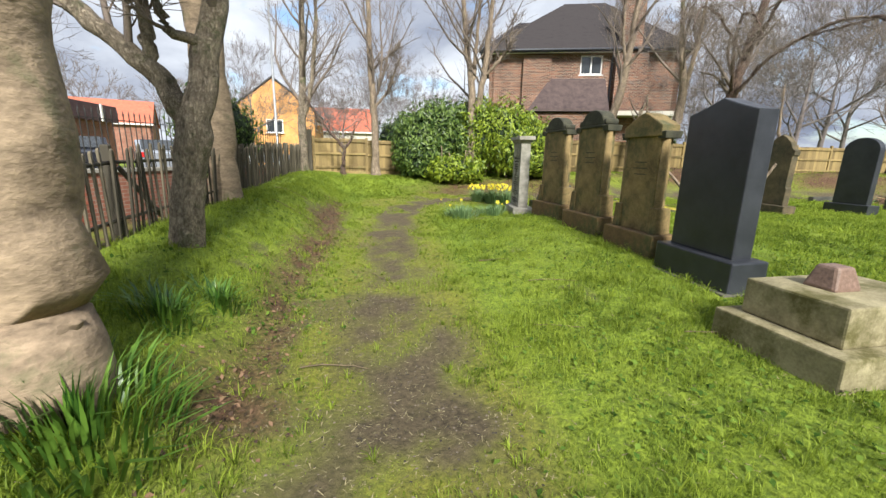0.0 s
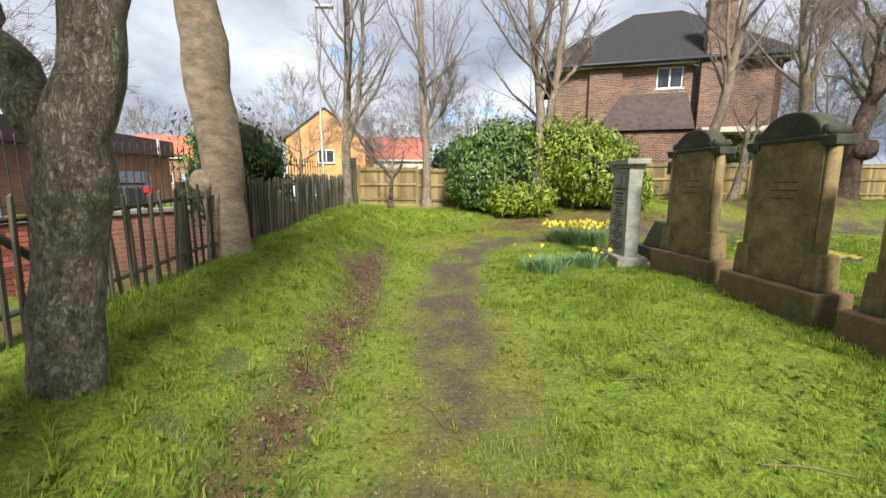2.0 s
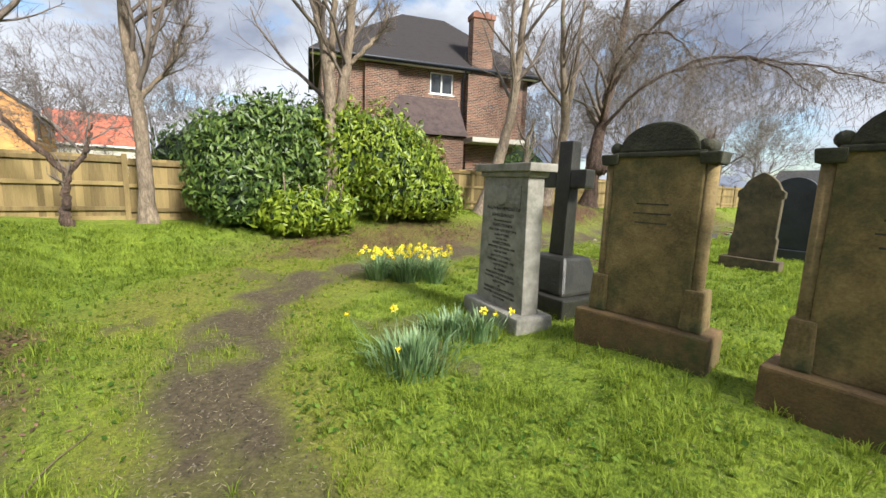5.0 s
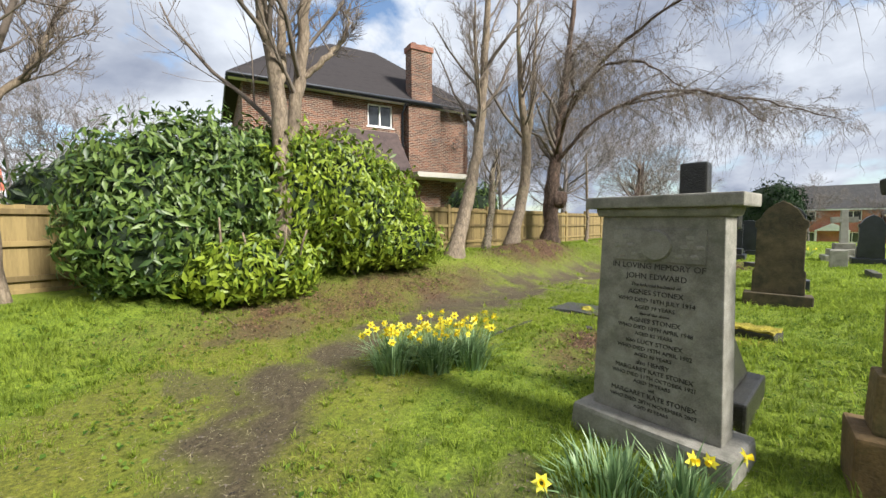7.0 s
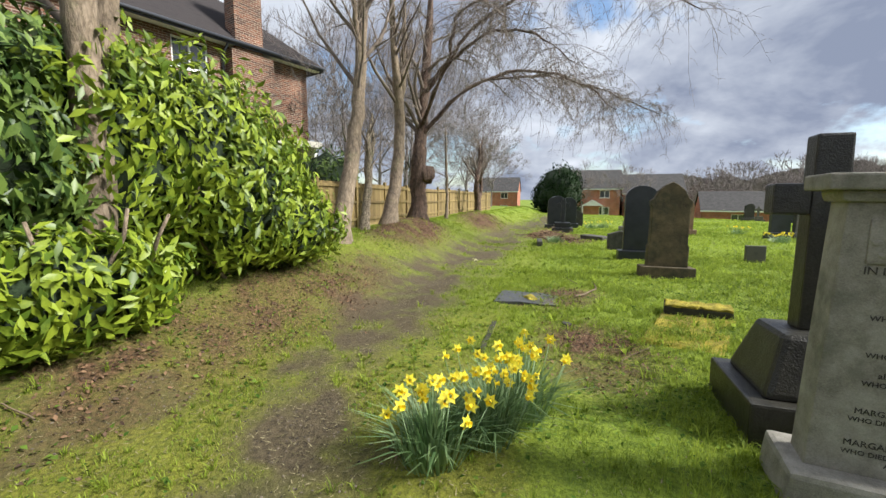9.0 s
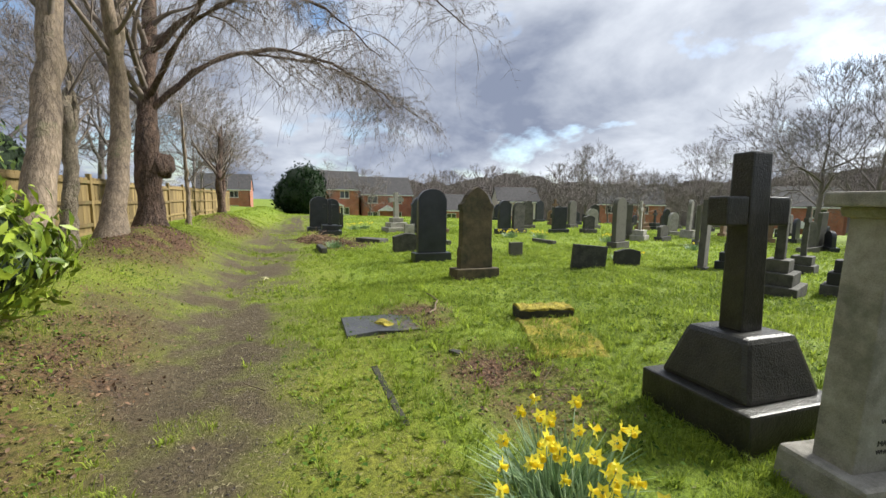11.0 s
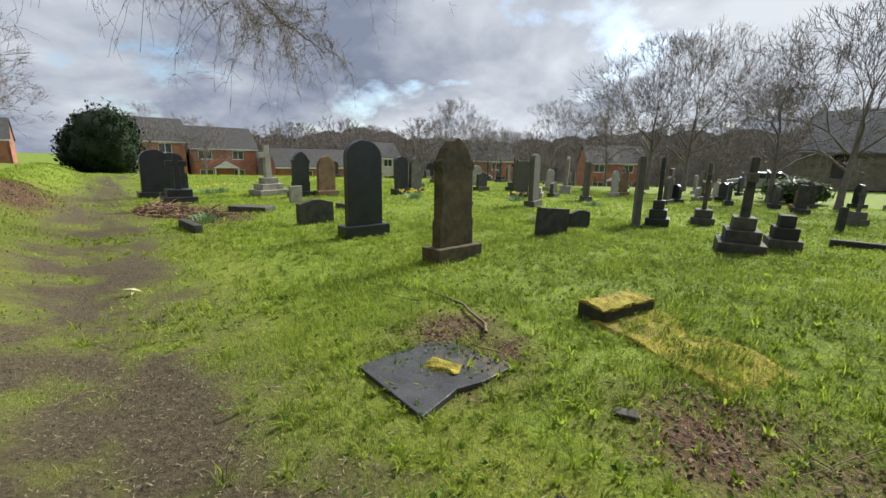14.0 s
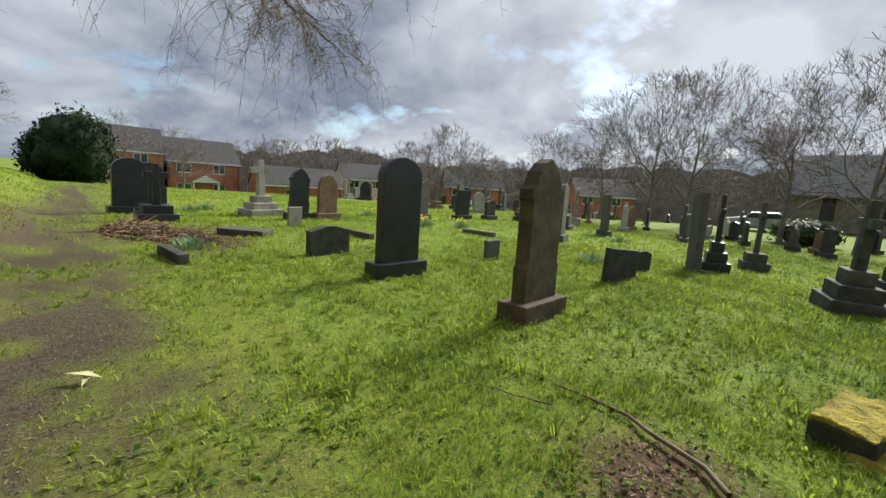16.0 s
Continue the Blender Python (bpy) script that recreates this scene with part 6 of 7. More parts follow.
def step_cross(x, y, rz, h, w, steps, material, label, arms=True, broken=False):
    s = thing("stone_cross", x, y, gz(x, y) - 0.05, rz, label, "gravestone", "gravestones", random.uniform(-1, 1), random.uniform(-1.5, 1.5))
    z, k = 0.0, 0
    for k in range(steps):
        ww = w * (1 - 0.26 * k)
        hh = 0.22 if k else 0.27
        part("base_step", box(ww, ww * 0.85, hh, (0, 0, z - (0.002 if k else 0)), 0.02), M[material], s)
        z += hh
    if not broken:
        part("shaft", box(w * 0.2, w * 0.17, h - z, (0, 0, z - 0.002), 0.012, 0.82), M[material], s)
        if arms:
            for sx in (-1, 1):
                part("arm", box(w * 0.22, w * 0.15, w * 0.18, (sx * w * 0.2, 0, h * 0.76), 0.01), M[material], s)
    return s


step_cross(6.72, 3.3, -70, 1.75, 0.84, 3, "stone_grave", "dark stone shaft on a stepped base")
step_cross(6.28, 2.3, -70, 0.75, 0.60, 3, "stone_grave", "dark stepped gravestone base", broken=True)
step_cross(8.98, 1.28, -70, 1.75, 0.64, 3, "granite", "dark cross on stepped plinth")
step_cross(8.58, -0.7, -70, 1.75, 0.66, 2, "stone_grave", "tall rough cross on a square base")
step_cross(20.95, 7.0, -80, 1.9, 1.15, 3, "stone_light", "grey memorial cross on three steps")
step_cross(19.6, 10.15, -88, 1.55, 0.9, 2, "granite", "black cross on a broad base near the path")
step_cross(5.9, -5.6, -60, 1.25, 0.5, 2, "stone_grave", "dark cross on a stepped base in the grass")
step_cross(15.4, -2.2, -60, 1.7, 0.7, 2, "stone_light", "pale cross among the graves")


def scattered_graves():
    """The crowd of graves farther off, in loose rows."""
    rng = np.random.default_rng(9)
    kinds = ("round", "gothic", "flat", "low", "shoulder", "round")
    mats = ("granite", "stone_grave", "stone_grave", "stone_light", "stone_brown", "granite", "stone_grave")
    n = 0
    for row in range(9):
        for k in range(13):
            x = 12.5 + row * 3.1 + rng.uniform(-0.5, 0.5)
            y = 4.0 - k * 2.3 - row * 0.9 + rng.uniform(-0.6, 0.6)
            if x < 22 and y > -0.5 or rng.uniform() < 0.34 or math.hypot(x - 6, y - 12) > 46:
                continue
            n += 1
            if rng.uniform() < 0.2:
                step_cross(x, y, -75 + rng.uniform(-12, 12), rng.uniform(1.2, 1.8), 0.7, 2, mats[n % 7], "weathered stone cross among the farther graves")
                continue
            kind = kinds[n % 6]
            h = rng.uniform(0.8, 1.45) if kind != "low" else rng.uniform(0.45, 0.7)
            headstone(x, y, kind, rng.uniform(0.6, 0.85), h, 0.15, mats[n % 7], ("black" if mats[n % 7] == "granite" else "weathered grey") + " gravestone among the farther graves", -78 + rng.uniform(-14, 14), (0.1, 0.1, 0.2), rng.uniform(-2, 2), rng.uniform(-2, 2))
    for k in range(22):
        x, y = rng.uniform(-2.5, 14.5), rng.uniform(-17.5, -8.5)
        kind = kinds[k % 6]
        headstone(x, y, kind, rng.uniform(0.45, 0.65), rng.uniform(0.5, 1.0), 0.15, mats[k % 7], ("black" if mats[k % 7] == "granite" else "weathered grey") + " gravestone in the churchyard towards the church", -60 + rng.uniform(-25, 25), (0.1, 0.1, 0.2), rng.uniform(-2, 2), rng.uniform(-3, 3))


scattered_graves()


def flat_graves():
    s = thing("fallen_slab", 6.8, 10.4, gz(6.8, 10.4), 0, "broken grey slate slab lying flat in the grass", "gravestone")
    prof = [(0.31, 0.45), (-0.46, 0.46), (-0.36, 0.10), (-0.40, -0.12), (-0.38, -0.45), (-0.1, -0.38), (0.19, -0.41), (0.34, -0.14)]
    bm = prism([(u, v) for u, v in prof], 0.05, (0, 0, 0), 0.006)
    part("slab", bm, M["slate_slab"], s, m=pose(0, 0, 0.012, -89, 0.6, 0))
    bm = box(0.26, 0.17, 0.03, (0, 0, 0), 0.01, 0.7)
    rough_up(bm, 0.03, 9, 3, 4)
    part("moss_patch", bm, M["moss"], s, "yellow-green moss cushion", pose(-0.08, -0.02, 0.035, 0, 0, 25))
    m = thing("mossy_block", 6.50, 8.28, gz(6.5, 8.28) - 0.05, 79, "low stone grave end covered in yellow moss", "grave kerb")
    part("block", rough_up(box(0.74, 0.33, 0.19, (0, 0, 0), 0.02), 0.012, 5, 3), M["sandstone_black"], m)
    bm = box(0.73, 0.32, 0.035, (0, 0, 0), 0.012)
    rough_up(bm, 0.03, 12, 1, 10)
    part("moss_cover", bm, M["moss"], m, "yellow moss", pose(0, 0, 0.178))
    g = thing("grave_cover", 5.68, 8.52, gz(5.68, 8.52) - 0.052, 68, "low grave bed overgrown with yellow moss and dry leaves", "grave")
    bm = box(0.82, 1.45, 0.07, (0, 0, 0), 0.02, 0.9)
    rough_up(bm, 0.04, 4, 2, 12)
    part("moss_bed", bm, M["moss"], g, m=pose(0.05, -0.1, 0), smooth=True)
    k = thing("fallen_kerb", 5.02, 10.68, gz(5.02, 10.68) - 0.042, -178, "narrow dark edging stone sunk in the grass", "grave kerb")
    part("kerb_stone", rough_up(box(1.05, 0.06, 0.05, (0, 0, 0), 0.01), 0.008, 4, 7), M["sandstone_black"], k)
    for x, y, rz in ((16.5, 8.9, 40), (14.1, 10.75, 5), (15.4, 6.6, 5), (14.6, 3.0, 10), (5.2, 1.0, 10)):
        kk = thing("grave_kerb", x, y, gz(x, y) - 0.03, rz, "low weathered grave kerb in the grass", "grave kerb", "grave kerbs")
        part("kerb_stone", rough_up(box(1.1, 0.5 if x > 16 else 0.16, 0.17, (0, 0, 0), 0.02), 0.01, 4, x), M["stone_grave"], kk)
    st = thing("stone_fragment", 5.63, 9.86, gz(5.63, 9.86), 20, "small pale stone fragment in the grass", "stone")
    part("stone_piece", rough_up(box(0.13, 0.08, 0.03, (0, 0, 0), 0.01), 0.015, 9, 1), M["stone_grave"], st)


flat_graves()


# ---- sticks, daffodils, grass ----
def stick(x, y, rz, length, r, seed, label="thin fallen stick on the grass", material="stick"):
    rng = np.random.default_rng(seed)
    r *= 0.55
    line = wander(rng, (0, 0, r), (1, 0, 0), length, 7, 0.16, 0)
    line[:, 2] = 0
    a = radians(rz)
    wx, wy = x + line[:, 0] * math.cos(a) - line[:, 1] * math.sin(a), y + line[:, 0] * math.sin(a) + line[:, 1] * math.cos(a)
    z = ground_z(wx, wy) + r + 0.02
    hp = Heap()
    hp.add(*tube(np.stack([wx - x, wy - y, z - z[0]], 1), np.linspace(r, r * 0.5, 8), 6))
    tagged(put("fallen_stick", hp.mesh("fallen_stick", True), M[material], m=pose(x, y, z[0])), label, "stick", "fallen sticks")


for k, (x, y, rz, ln, r) in enumerate(((1.6, 3.9, -10, 0.5, 0.008), (1.3, 4.8, 5, 0.6, 0.01), (-1.7, 7.3, -12, 0.8, 0.016), (-0.5, 2.6, 20, 0.5, 0.01), (0.1, 4.4, 120, 0.35, 0.008), (1.3, 3.0, -30, 0.4, 0.007), (6.9, 9.75, -38, 1.3, 0.03), (7.9, 9.7, 20, 0.7, 0.012),
                                       (4.6, 9.0, 60, 0.7, 0.008), (4.75, 9.35, -20, 0.55, 0.008), (5.2, 11.6, 40, 0.3, 0.007), (-0.4, 7.8, 70, 0.5, 0.01), (2.2, 2.4, -20, 0.45, 0.008), (0.9, 6.6, 160, 0.4, 0.008), (-1.9, 8.6, -10, 0.8, 0.015), (6.6, 9.9, 10, 0.6, 0.012), (-0.9, 5.0, 80, 0.5, 0.01))):
    stick(x, y, rz, ln, r, 300 + k)
stick(2.2, 12.9, 75, 0.35, 0.014, 350, "short pale stake leaning by the laurel")


def blade_strip(rng, x, y, z, height, width, lean, heap, a=None):
    """Long flat bending leaves, three pieces each."""
    n = len(x)
    a = rng.uniform(0, 2 * math.pi, n) if a is None else a
    side = np.stack([-np.sin(a), np.cos(a), np.zeros(n)], 1) * (width / 2)[:, None]
    out = np.stack([np.cos(a), np.sin(a), np.zeros(n)], 1)
    p0 = np.stack([x, y, z], 1)
    up = np.array([0, 0, 1.0])
    p1 = p0 + up * (height * 0.5)[:, None] + out * (height * lean * 0.25)[:, None]
    p2 = p0 + up * (height * (0.95 - 0.3 * lean))[:, None] + out * (height * lean * 0.85)[:, None]
    v = np.stack([p0 - side, p0 + side, p1 - side * 0.9, p1 + side * 0.9, p2], 1).reshape(-1, 3)
    o = np.arange(n)[:, None] * 5
    t = np.concatenate([o + np.array([[0, 1, 3]]), o + np.array([[0, 3, 2]]), o + np.array([[2, 3, 4]])])
    heap.add(v, t)


def flower_mesh():
    hp, cup = Heap(), Heap()
    for k in range(6):
        a = k * math.pi / 3
        c, s = math.cos(a), math.sin(a)
        q = np.array([(0.006, 0, 0), (0.022, 0.014, 0.004), (0.045, 0.002, -0.004), (0.022, -0.014, 0.004)])
        v = np.stack([q[:, 0] * c - q[:, 1] * s, q[:, 0] * s + q[:, 1] * c, q[:, 2]], 1)
        hp.add(v, [[0, 1, 2], [0, 2, 3]])
    n = 9
    a = np.arange(n) * 2 * math.pi / n
    rings = [np.stack([r * np.cos(a), r * np.sin(a), np.full(n, z)], 1) for r, z in ((0.009, 0.0), (0.012, 0.02), (0.017, 0.032))]
    v = np.vstack(rings)
    t = []
    for i in range(2):
        for j in range(n):
            k = (j + 1) % n
            t += [[i * n + j, i * n + k, i * n + n + k], [i * n + j, i * n + n + k, i * n + n + j]]
    cup.add(v, t)
    pm, cm = hp.mesh("petals"), cup.mesh("trumpet", True)
    pm.materials.append(M["petal"])
    cm.materials.append(M["trumpet"])
    return pm, cm


PETALS, TRUMPET = flower_mesh()
STEM = Heap()
STEM.add(*tube([(0, 0, 0), (0, 0, 0.5), (0, 0, 1.0)], [0.004, 0.0035, 0.003], 5))
STEM = STEM.mesh("stem")
STEM.materials.append(M["daff_leaf"])


def daffodils(x, y, r, leaves, flowers, height, label, seed, lean=1.05, width=0.014, toward=(-0.5, -0.4), material="daff_leaf"):
    rng = np.random.default_rng(seed)
    top = thing("daffodil_clump", x, y, gz(x, y), label=label, category="flowers", group="daffodil clumps")
    hp = Heap()
    a, q = rng.uniform(0, 6.28, leaves), r * rng.uniform(0, 1, leaves)
    lx, ly = q * np.cos(a), q * np.sin(a)
    lz = ground_z(x + lx, y + ly) - gz(x, y) - 0.01
    blade_strip(rng, lx, ly, lz, rng.uniform(0.55, 1.1, leaves) * height, rng.uniform(0.7, 1.2, leaves) * width, lean * (0.15 + 0.85 * q / r) * rng.uniform(0.6, 1.25, leaves), hp, a + rng.normal(0, 0.35, leaves))
    tagged(put("leaves", hp.mesh("leaves"), M[material], top, "long bending strap leaves"), kind="stuff")
    if not flowers:
        single = Heap()
        blade_strip(rng, np.zeros(1), np.zeros(1), np.zeros(1), np.ones(1) * height, np.ones(1) * width * 1.1, np.ones(1) * 0.9 * lean, single, np.zeros(1))
        me = single.mesh("leaf")
        me.materials.append(M[material])
        for k in range(36):
            a, q = rng.uniform(0, 6.28), r * rng.uniform(0, 0.9)
            bx, by = q * math.cos(a), q * math.sin(a)
            put("leaf", me, None, top, m=pose(bx, by, gz(x + bx, y + by) - gz(x, y) - 0.01, 0, 0, math.degrees(a) + rng.uniform(-30, 30)) @ Matrix.Scale(rng.uniform(0.7, 1.15), 4))
    for k in range(flowers):
        a, q = rng.uniform(0, 6.28), r * rng.uniform(0.1, 1)
        fx_, fy_ = q * math.cos(a), q * math.sin(a)
        hh = height * rng.uniform(0.8, 1.12)
        z0 = gz(x + fx_, y + fy_) - gz(x, y)
        ln = math.hypot(fx_ * 0.35, fy_ * 0.35)
        dirv = Vector((fx_ * 0.95, fy_ * 0.95, hh))
        qd = dirv.to_track_quat("Z", "Y").to_matrix().to_4x4()
        put("stem", STEM, None, top, m=Matrix.Translation((fx_, fy_, z0)) @ qd @ Matrix.Diagonal((1, 1, dirv.length, 1)))
        facing = Vector((toward[0] + rng.normal(0, 0.6), toward[1] + rng.normal(0, 0.6), rng.uniform(-0.15, 0.35))).to_track_quat("Z", "Y").to_matrix().to_4x4()
        fl = put("flower", PETALS, None, top, m=Matrix.Translation(Vector((fx_, fy_, z0)) + dirv) @ facing @ Matrix.Scale(rng.uniform(0.8, 1.08), 4))
        put("trumpet", TRUMPET, None, fl)
    return top


daffodils(2.78, 10.58, 0.18, 340, 22, 0.43, "clump of yellow daffodils in full flower by the path", 401, toward=(-0.6, -0.3))
daffodils(3.08, 10.32, 0.17, 330, 20, 0.45, "clump of yellow daffodils in full flower by the path", 402, toward=(-0.6, -0.3))
daffodils(3.44, 10.18, 0.18, 340, 24, 0.46, "clump of yellow daffodils in full flower by the path", 410, toward=(-0.6, 0.2))
daffodils(1.75, 7.95, 0.34, 420, 3, 0.30, "spreading clump of daffodil leaves with few flowers", 403, 0.9)
daffodils(2.42, 8.35, 0.30, 300, 1, 0.25, "daffodil clump before the pale gravestone", 404, 0.8)
daffodils(2.52, 8.05, 0.16, 100, 2, 0.34, "daffodils with two open flowers before the pale gravestone", 405, 0.8)
daffodils(-1.25, 1.75, 0.40, 380, 0, 0.34, "dense tuft of dark strap leaves at the tree's foot", 406, 1.0, 0.018, material="strap_leaf")
daffodils(-1.35, 2.75, 0.22, 110, 0, 0.24, "tuft of broad leaves in the bank", 407, 1.0, material="strap_leaf")
daffodils(-1.2, 3.25, 0.2, 90, 0, 0.22, "tuft of broad leaves in the bank", 408, 1.0, material="strap_leaf")
for k, (x, y) in enumerate(((10.5, 4.1), (10.2, 3.5), (16.8, 3.2), (17.4, 2.8), (16.2, 2.2), (22.5, 8.8), (23.2, 8.2), (14.5, 0.2), (12.5, -1.8), (20.3, 3.2), (15.0, 10.3))):
    daffodils(x, y, 0.3, 150, 0 if x == 15.0 else (12 if x > 14 else 2), 0.30, "clump of daffodils among the graves", 420 + k, toward=(-0.7, 0.5))


def grass():
    rng = np.random.default_rng(77)

    def field(n, x0, x1, y0, y1, hmin, hmax, w0, name, material, far=False):
        x, y = rng.uniform(x0, x1, n), rng.uniform(y0, y1, n)
        p = path_far(x, y)
        w, ms, lt = worn(x, y), mossy(x, y), litter(x, y)
        tuft = vnoise(x, y, 1.7, 21) * 0.6 + vnoise(x, y, 6.5, 22) * 0.4
        keep = rng.uniform(0, 1, n) < np.clip((1 - 1.25 * w) * (1 - 0.2 * ms) * (1 - 0.9 * lt), 0, 1) * (0.35 + 0.9 * tuft)
        keep &= west_of_rail(x, y) < -0.1
        x, y, tuft, ms = x[keep], y[keep], tuft[keep], ms[keep]
        hgt = (hmin + (hmax - hmin) * np.clip(tuft * 1.5 - 0.3, 0, 1) ** 2) * rng.uniform(0.5, 1.35, len(x)) * (1 - 0.42 * ms)
        hgt *= 1 + 0.5 * step01((-0.9 - x) / 0.8) * (x > -2.5)
        hp = Heap()
        blade_strip(rng, x, y, ground_z(x, y) - 0.006, hgt, rng.uniform(0.7, 1.4, len(x)) * w0, rng.uniform(0.2, 1.15, len(x)), hp)
        g = put(name, hp.mesh(name), M[material])
        tagged(g, "short green grass growing round the graves" if not far else "green grass among the farther graves", "grass", kind="stuff")

    field(165000, -2.6, 3.8, 0.6, 8.5, 0.025, 0.12, 0.0042, "grass", "grass")
    field(160000, -1.8, 8.6, 8.5, 14.6, 0.025, 0.12, 0.0042, "grass", "grass")
    field(115000, 3.6, 12.5, 1.0, 9.5, 0.03, 0.13, 0.0062, "grass", "grass")
    def tufts(n, each, x0, x1, y0, y1, h0, h1, w0, material):
        """Small clumps whose blades spread from one root."""
        cx, cy = rng.uniform(x0, x1, n), rng.uniform(y0, y1, n)
        k = rng.uniform(0, 1, n) < np.clip(1 - 1.3 * worn(cx, cy) - 0.9 * litter(cx, cy), 0, 1) * np.clip(2.2 * vnoise(cx, cy, 0.9, 41) - 0.2, 0.12, 1)
        k &= west_of_rail(cx, cy) < -0.1
        cx, cy = cx[k], cy[k]
        big = np.repeat(rng.uniform(0.5, 1.2, len(cx)) * (1 - 0.45 * mossy(cx, cy)), each)
        x, y = np.repeat(cx, each), np.repeat(cy, each)
        a, q = rng.uniform(0, 6.28, len(x)), rng.uniform(0.0, 0.045, len(x)) * big
        x, y = x + q * np.cos(a), y + q * np.sin(a)
        hp = Heap()
        blade_strip(rng, x, y, ground_z(x, y) - 0.006, rng.uniform(h0, h1, len(x)) * big, rng.uniform(0.7, 1.4, len(x)) * w0, rng.uniform(0.35, 1.25, len(x)), hp, a + rng.normal(0, 0.4, len(x)))
        tagged(put("grass_tufts", hp.mesh("grass_tufts"), M[material]), "clumps of longer green grass", "grass", kind="stuff")

    tufts(3600, 16, -2.4, 3.6, 0.8, 14.2, 0.06, 0.15, 0.005, "grass")
    tufts(7500, 14, 3.4, 14.0, 2.0, 12.6, 0.05, 0.13, 0.007, "grass")
    tufts(4000, 10, 5.0, 24.0, -9.0, 11.0, 0.07, 0.16, 0.014, "grass_far")
    field(40000, 18.0, 46.0, -2.0, 15.2, 0.05, 0.14, 0.03, "grass", "grass_far", True)
    field(60000, 8.5, 22.0, 4.0, 15.2, 0.04, 0.13, 0.012, "grass", "grass_far", True)
    field(90000, 5.0, 30.0, -14.0, 5.0, 0.05, 0.14, 0.018, "grass", "grass_far", True)


grass()


def straw_and_leaves():
    rng = np.random.default_rng(88)
    n = 130000
    x, y = rng.uniform(-2.2, 9.5, n), rng.uniform(0.4, 14.0, n)
    w = np.clip(0.9 * worn(x, y) + 0.7 * mossy(x, y) + 0.22 + 0.5 * litter(x, y), 0, 1)
    k = rng.uniform(0, 1, n) < w * 0.6
    x, y = x[k], y[k]
    m = len(x)
    a, ln = rng.uniform(0, 6.28, m), rng.uniform(0.012, 0.055, m)
    d = np.stack([np.cos(a), np.sin(a), rng.uniform(-0.15, 0.25, m)], 1) * ln[:, None]
    s = np.stack([-np.sin(a), np.cos(a), np.zeros(m)], 1) * rng.uniform(0.0014, 0.0036, m)[:, None]
    p = np.stack([x, y, ground_z(x, y) + 0.006], 1)
    v = np.stack([p - s, p + s, p + d], 1).reshape(-1, 3)
    t = np.arange(m * 3).reshape(-1, 3)
    tagged(put("dry_grass_clippings", arrays_mesh("dry_grass_clippings", v, t), M["straw"]), "dry straw and grass clippings on the path", "straw", kind="stuff")
    n = 160000
    x, y = rng.uniform(-2.2, 22, n), rng.uniform(0.8, 14.9, n)
    k = rng.uniform(0, 1, n) < litter(x, y) * 0.8 + 0.0012
    x, y = x[k], y[k]
    m = len(x)
    c = np.stack([x, y, ground_z(x, y) + rng.uniform(0.008, 0.03, m)], 1)
    nn = np.tile([0, 0, 1.0], (m, 1))
    v, t = leaf_cloud(rng, c, nn, 0.036, slim=0.6)
    tagged(put("dead_leaves", arrays_mesh("dead_leaves", v, t), M["dead_leaf"]), "brown dead leaves lying in drifts", "leaves", kind="stuff")


straw_and_leaves()


def weeds_and_crumbs():
    rng = np.random.default_rng(99)
    n = 26000
    x, y = rng.uniform(-2.3, 9.0, n), rng.uniform(0.5, 14.2, n)
    k = rng.uniform(0, 1, n) < (0.25 + 0.9 * (vnoise(x, y, 1.3, 31) > 0.55)) * (1 - worn(x, y)) * (path_far(x, y) > 0.35)
    x, y = x[k], y[k]
    m = len(x)
    c = np.stack([x, y, ground_z(x, y) + rng.uniform(0.01, 0.045, m)], 1)
    v, t = leaf_cloud(rng, c, np.tile([0, 0, 1.6], (m, 1)), 0.038, slim=0.75)
    tagged(put("low_weeds", arrays_mesh("low_weeds", v, t), M["weed"]), "small round-leaved weeds in the grass", "weeds", kind="stuff")
    n = 60000
    x, y = rng.uniform(-1.2, 12.0, n), rng.uniform(0.4, 13.6, n)
    k = rng.uniform(0, 1, n) < worn(x, y) * 0.9
    x, y = x[k], y[k]
    m = len(x)
    r = rng.uniform(0.003, 0.011, m)[:, None]
    c = np.stack([x, y, ground_z(x, y) + 0.003], 1)
    a = rng.uniform(0, 6.28, m)
    u, w = np.stack([np.cos(a), np.sin(a), 0 * a], 1), np.stack([-np.sin(a), np.cos(a), 0 * a], 1)
    v = np.stack([c + u * r, c + w * r * 0.8, c - u * r * 1.1, c - w * r * 0.7, c + np.array([0, 0, 0.8]) * r], 1).reshape(-1, 3)
    o = np.arange(m)[:, None] * 5
    t = np.concatenate([o + np.array([q]) for q in ([0, 1, 4], [1, 2, 4], [2, 3, 4], [3, 0, 4])])
    tagged(put("earth_crumbs", arrays_mesh("earth_crumbs", v, t), M["crumb"]), "crumbs of earth and grit on the path", "earth", kind="stuff")


weeds_and_crumbs()


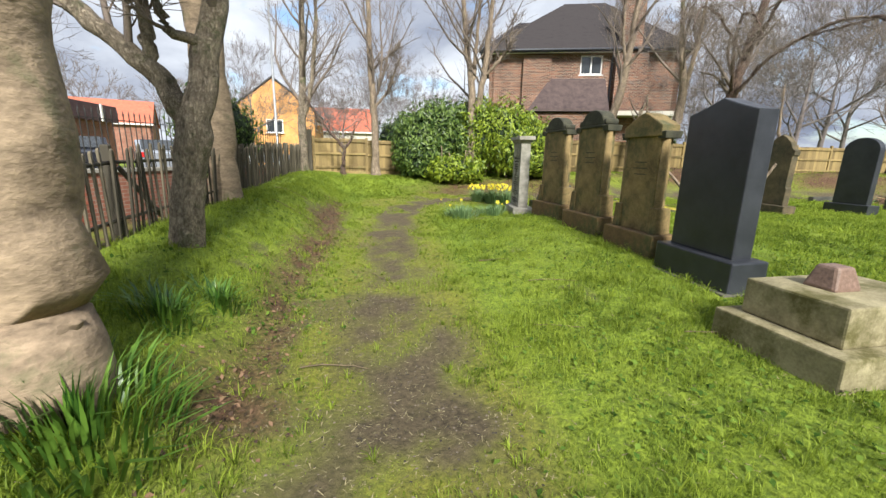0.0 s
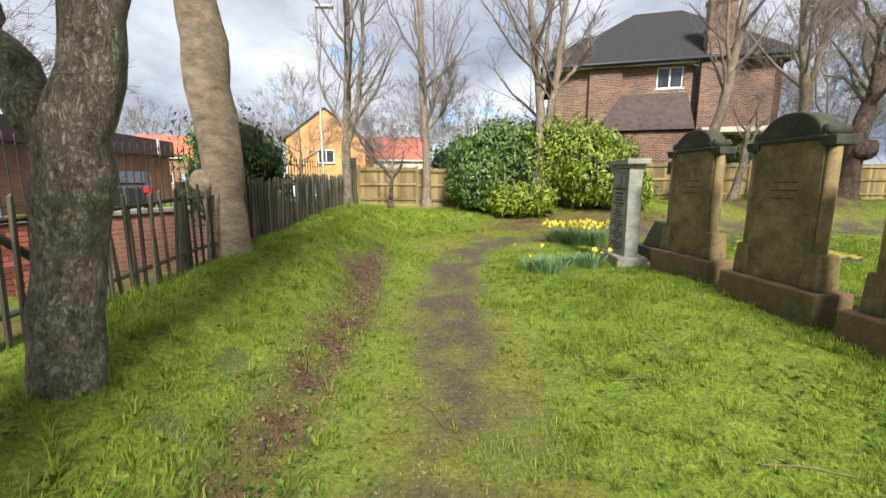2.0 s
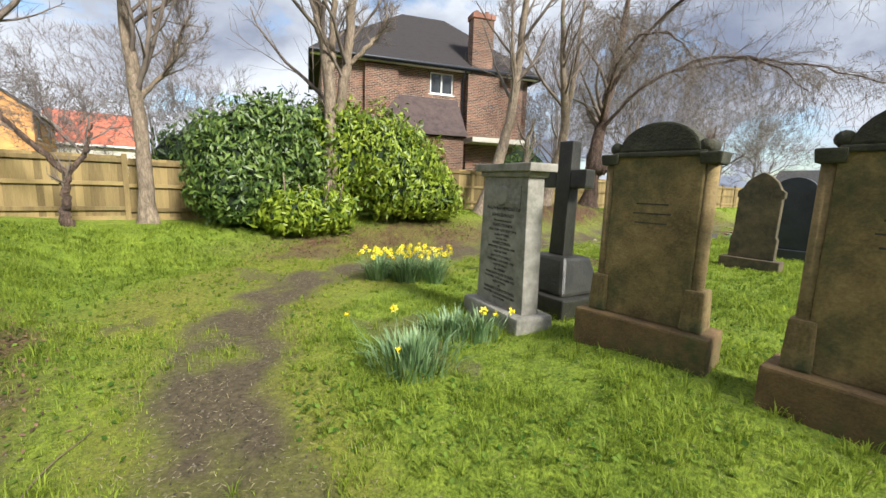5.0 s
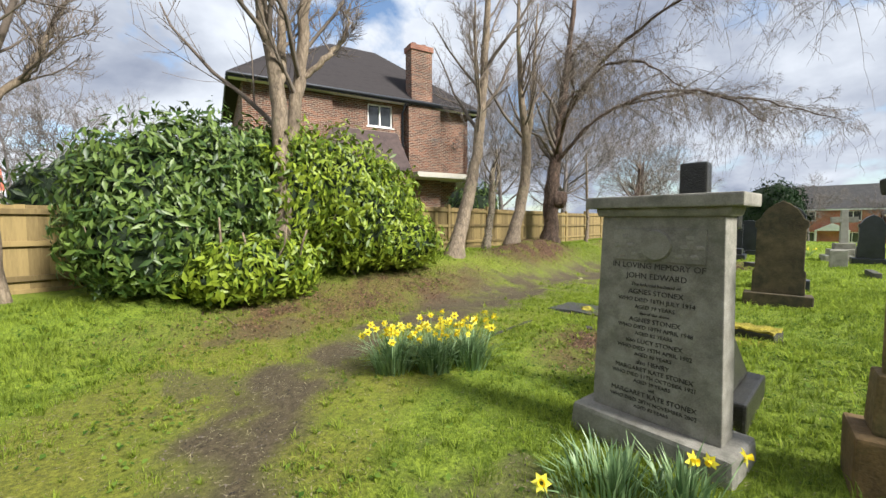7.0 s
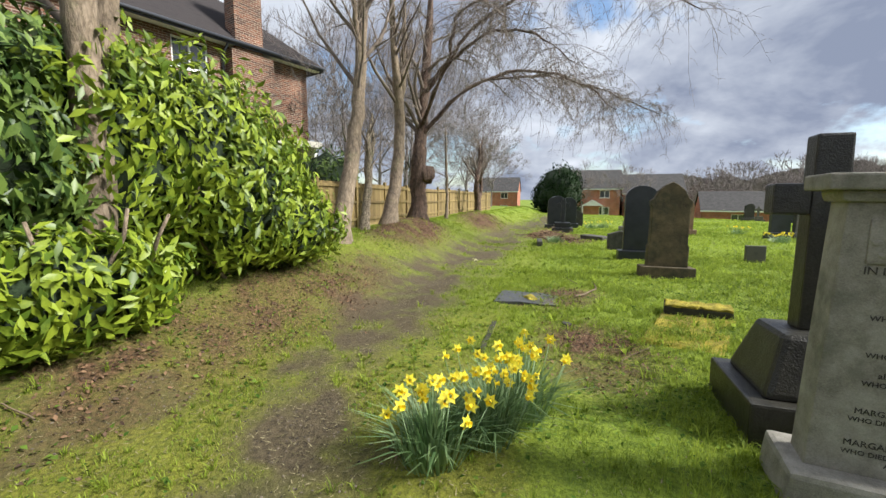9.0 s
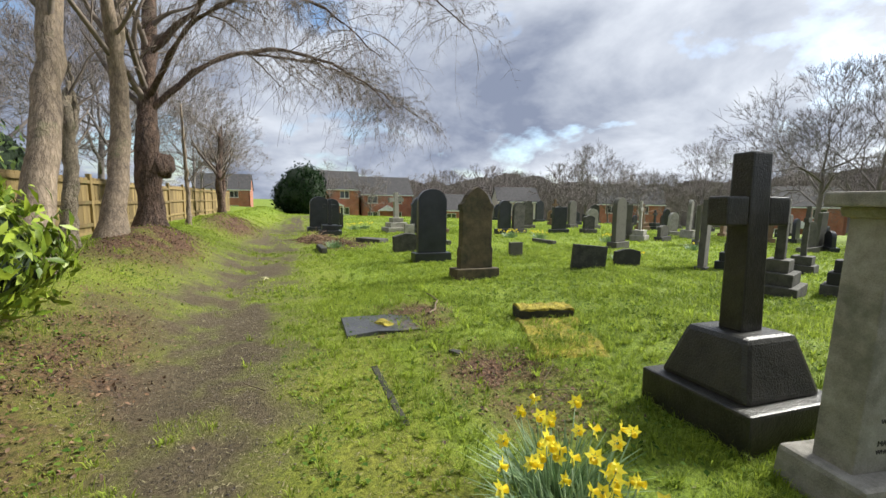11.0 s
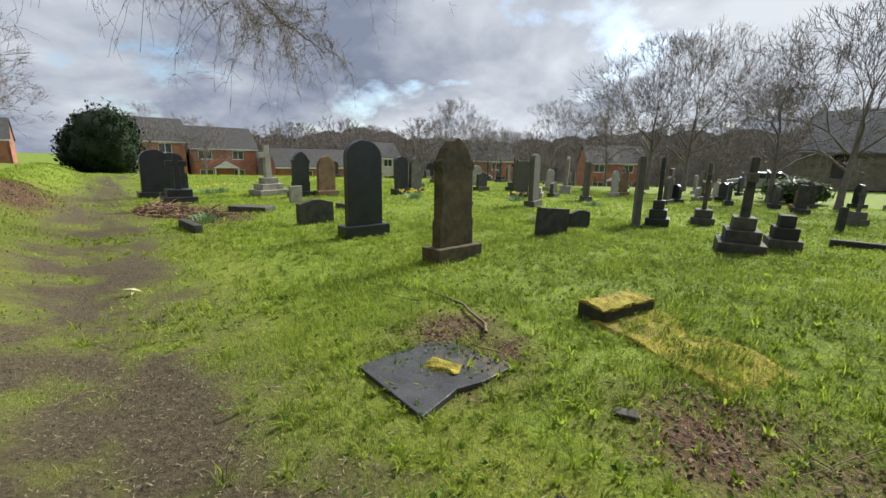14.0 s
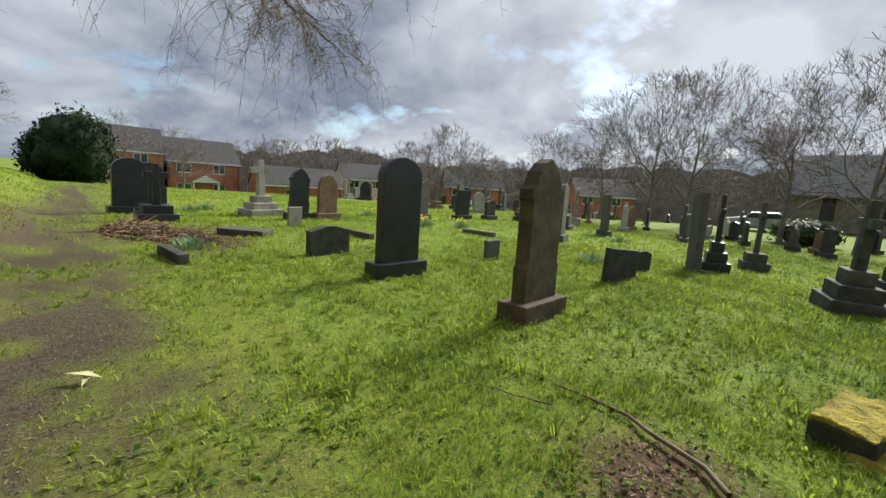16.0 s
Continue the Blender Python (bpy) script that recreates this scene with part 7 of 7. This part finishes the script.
def brush_pile(x, y, rx, ry, n, seed):
    """A low heap of cut stems and dead leaves."""
    rng = np.random.default_rng(seed)
    top = thing("brush_pile", x, y, gz(x, y), 0, "heap of dead brown stems and leaves beside the graves", "brush")
    hp = Heap()
    for _ in range(n):
        a, q = rng.uniform(0, 6.28), math.sqrt(rng.uniform(0, 1))
        p = (math.cos(a) * q * rx, math.sin(a) * q * ry, 0.02 + 0.26 * (1 - q) * rng.uniform(0.2, 1))
        line = wander(rng, p, (rng.normal(), rng.normal(), rng.uniform(-0.1, 0.35)), rng.uniform(0.25, 0.75), 4, 0.2, -0.06)
        line[:, 2] = np.maximum(line[:, 2], ground_z(x + line[:, 0], y + line[:, 1]) - gz(x, y) + 0.01)
        hp.add(*tube(line, np.linspace(0.011, 0.005, 5), 4))
    put("stem_tangle", hp.mesh("stem_tangle"), M["dead_stem"], top, "tangled dead stems")
    m = n * 14
    a, q = rng.uniform(0, 6.28, m), np.sqrt(rng.uniform(0, 1, m))
    px, py = np.cos(a) * q * rx * 1.2, np.sin(a) * q * ry * 1.2
    c = np.stack([px, py, ground_z(x + px, y + py) - gz(x, y) + 0.012 + 0.2 * np.clip(1 - q, 0, 1) * rng.uniform(0, 1, m)], 1)
    v, t = leaf_cloud(rng, c, np.tile([0, 0, 0.8], (m, 1)), 0.07, slim=0.5)
    tagged(put("leaf_litter", arrays_mesh("leaf_litter", v, t), M["dead_leaf"], top), kind="stuff")


brush_pile(17.6, 10.75, 1.3, 0.6, 170, 71)
brush_pile(16.2, 10.2, 0.7, 0.5, 50, 72)


def curled_leaf():
    v, t = leaf_cloud(np.random.default_rng(4), np.array([[0.0, 0.0, 0.03], [0.02, 0.01, 0.045]]), np.array([[0.3, 0.2, 1.0], [-0.4, 0.5, 1.0]]), 0.19, slim=0.3, droop=0.0)
    tagged(put("dry_leaf", arrays_mesh("dry_leaf", v, t), M["petal_dry"], m=pose(9.98, 11.94, gz(9.98, 11.94) + 0.02)), "large pale curled dry leaf on the path", "leaf")


curled_leaf()


def wall_bricks():
    """The bricks of the retaining wall that lie nearest to the path, each a little proud of its joint."""
    wall = [o for o in scene.objects if o.name == "wall_west"][0]
    one = part("brick", box(0.212, 0.034, 0.063, (0, 0, 0), 0.004), M["brick_piece"], wall)
    me, first = one.data, True
    for row in range(16):
        for k in range(18):
            m = pose(2.6 + k * 0.225 + (0.1125 if row % 2 else 0), -0.112 + random.uniform(-0.004, 0.003), 0.24 + row * 0.0745, 0, 0, random.uniform(-0.6, 0.6))
            if first:
                one.matrix_basis, first = m, False
            else:
                put("brick", me, None, wall, m=m)


wall_bricks()
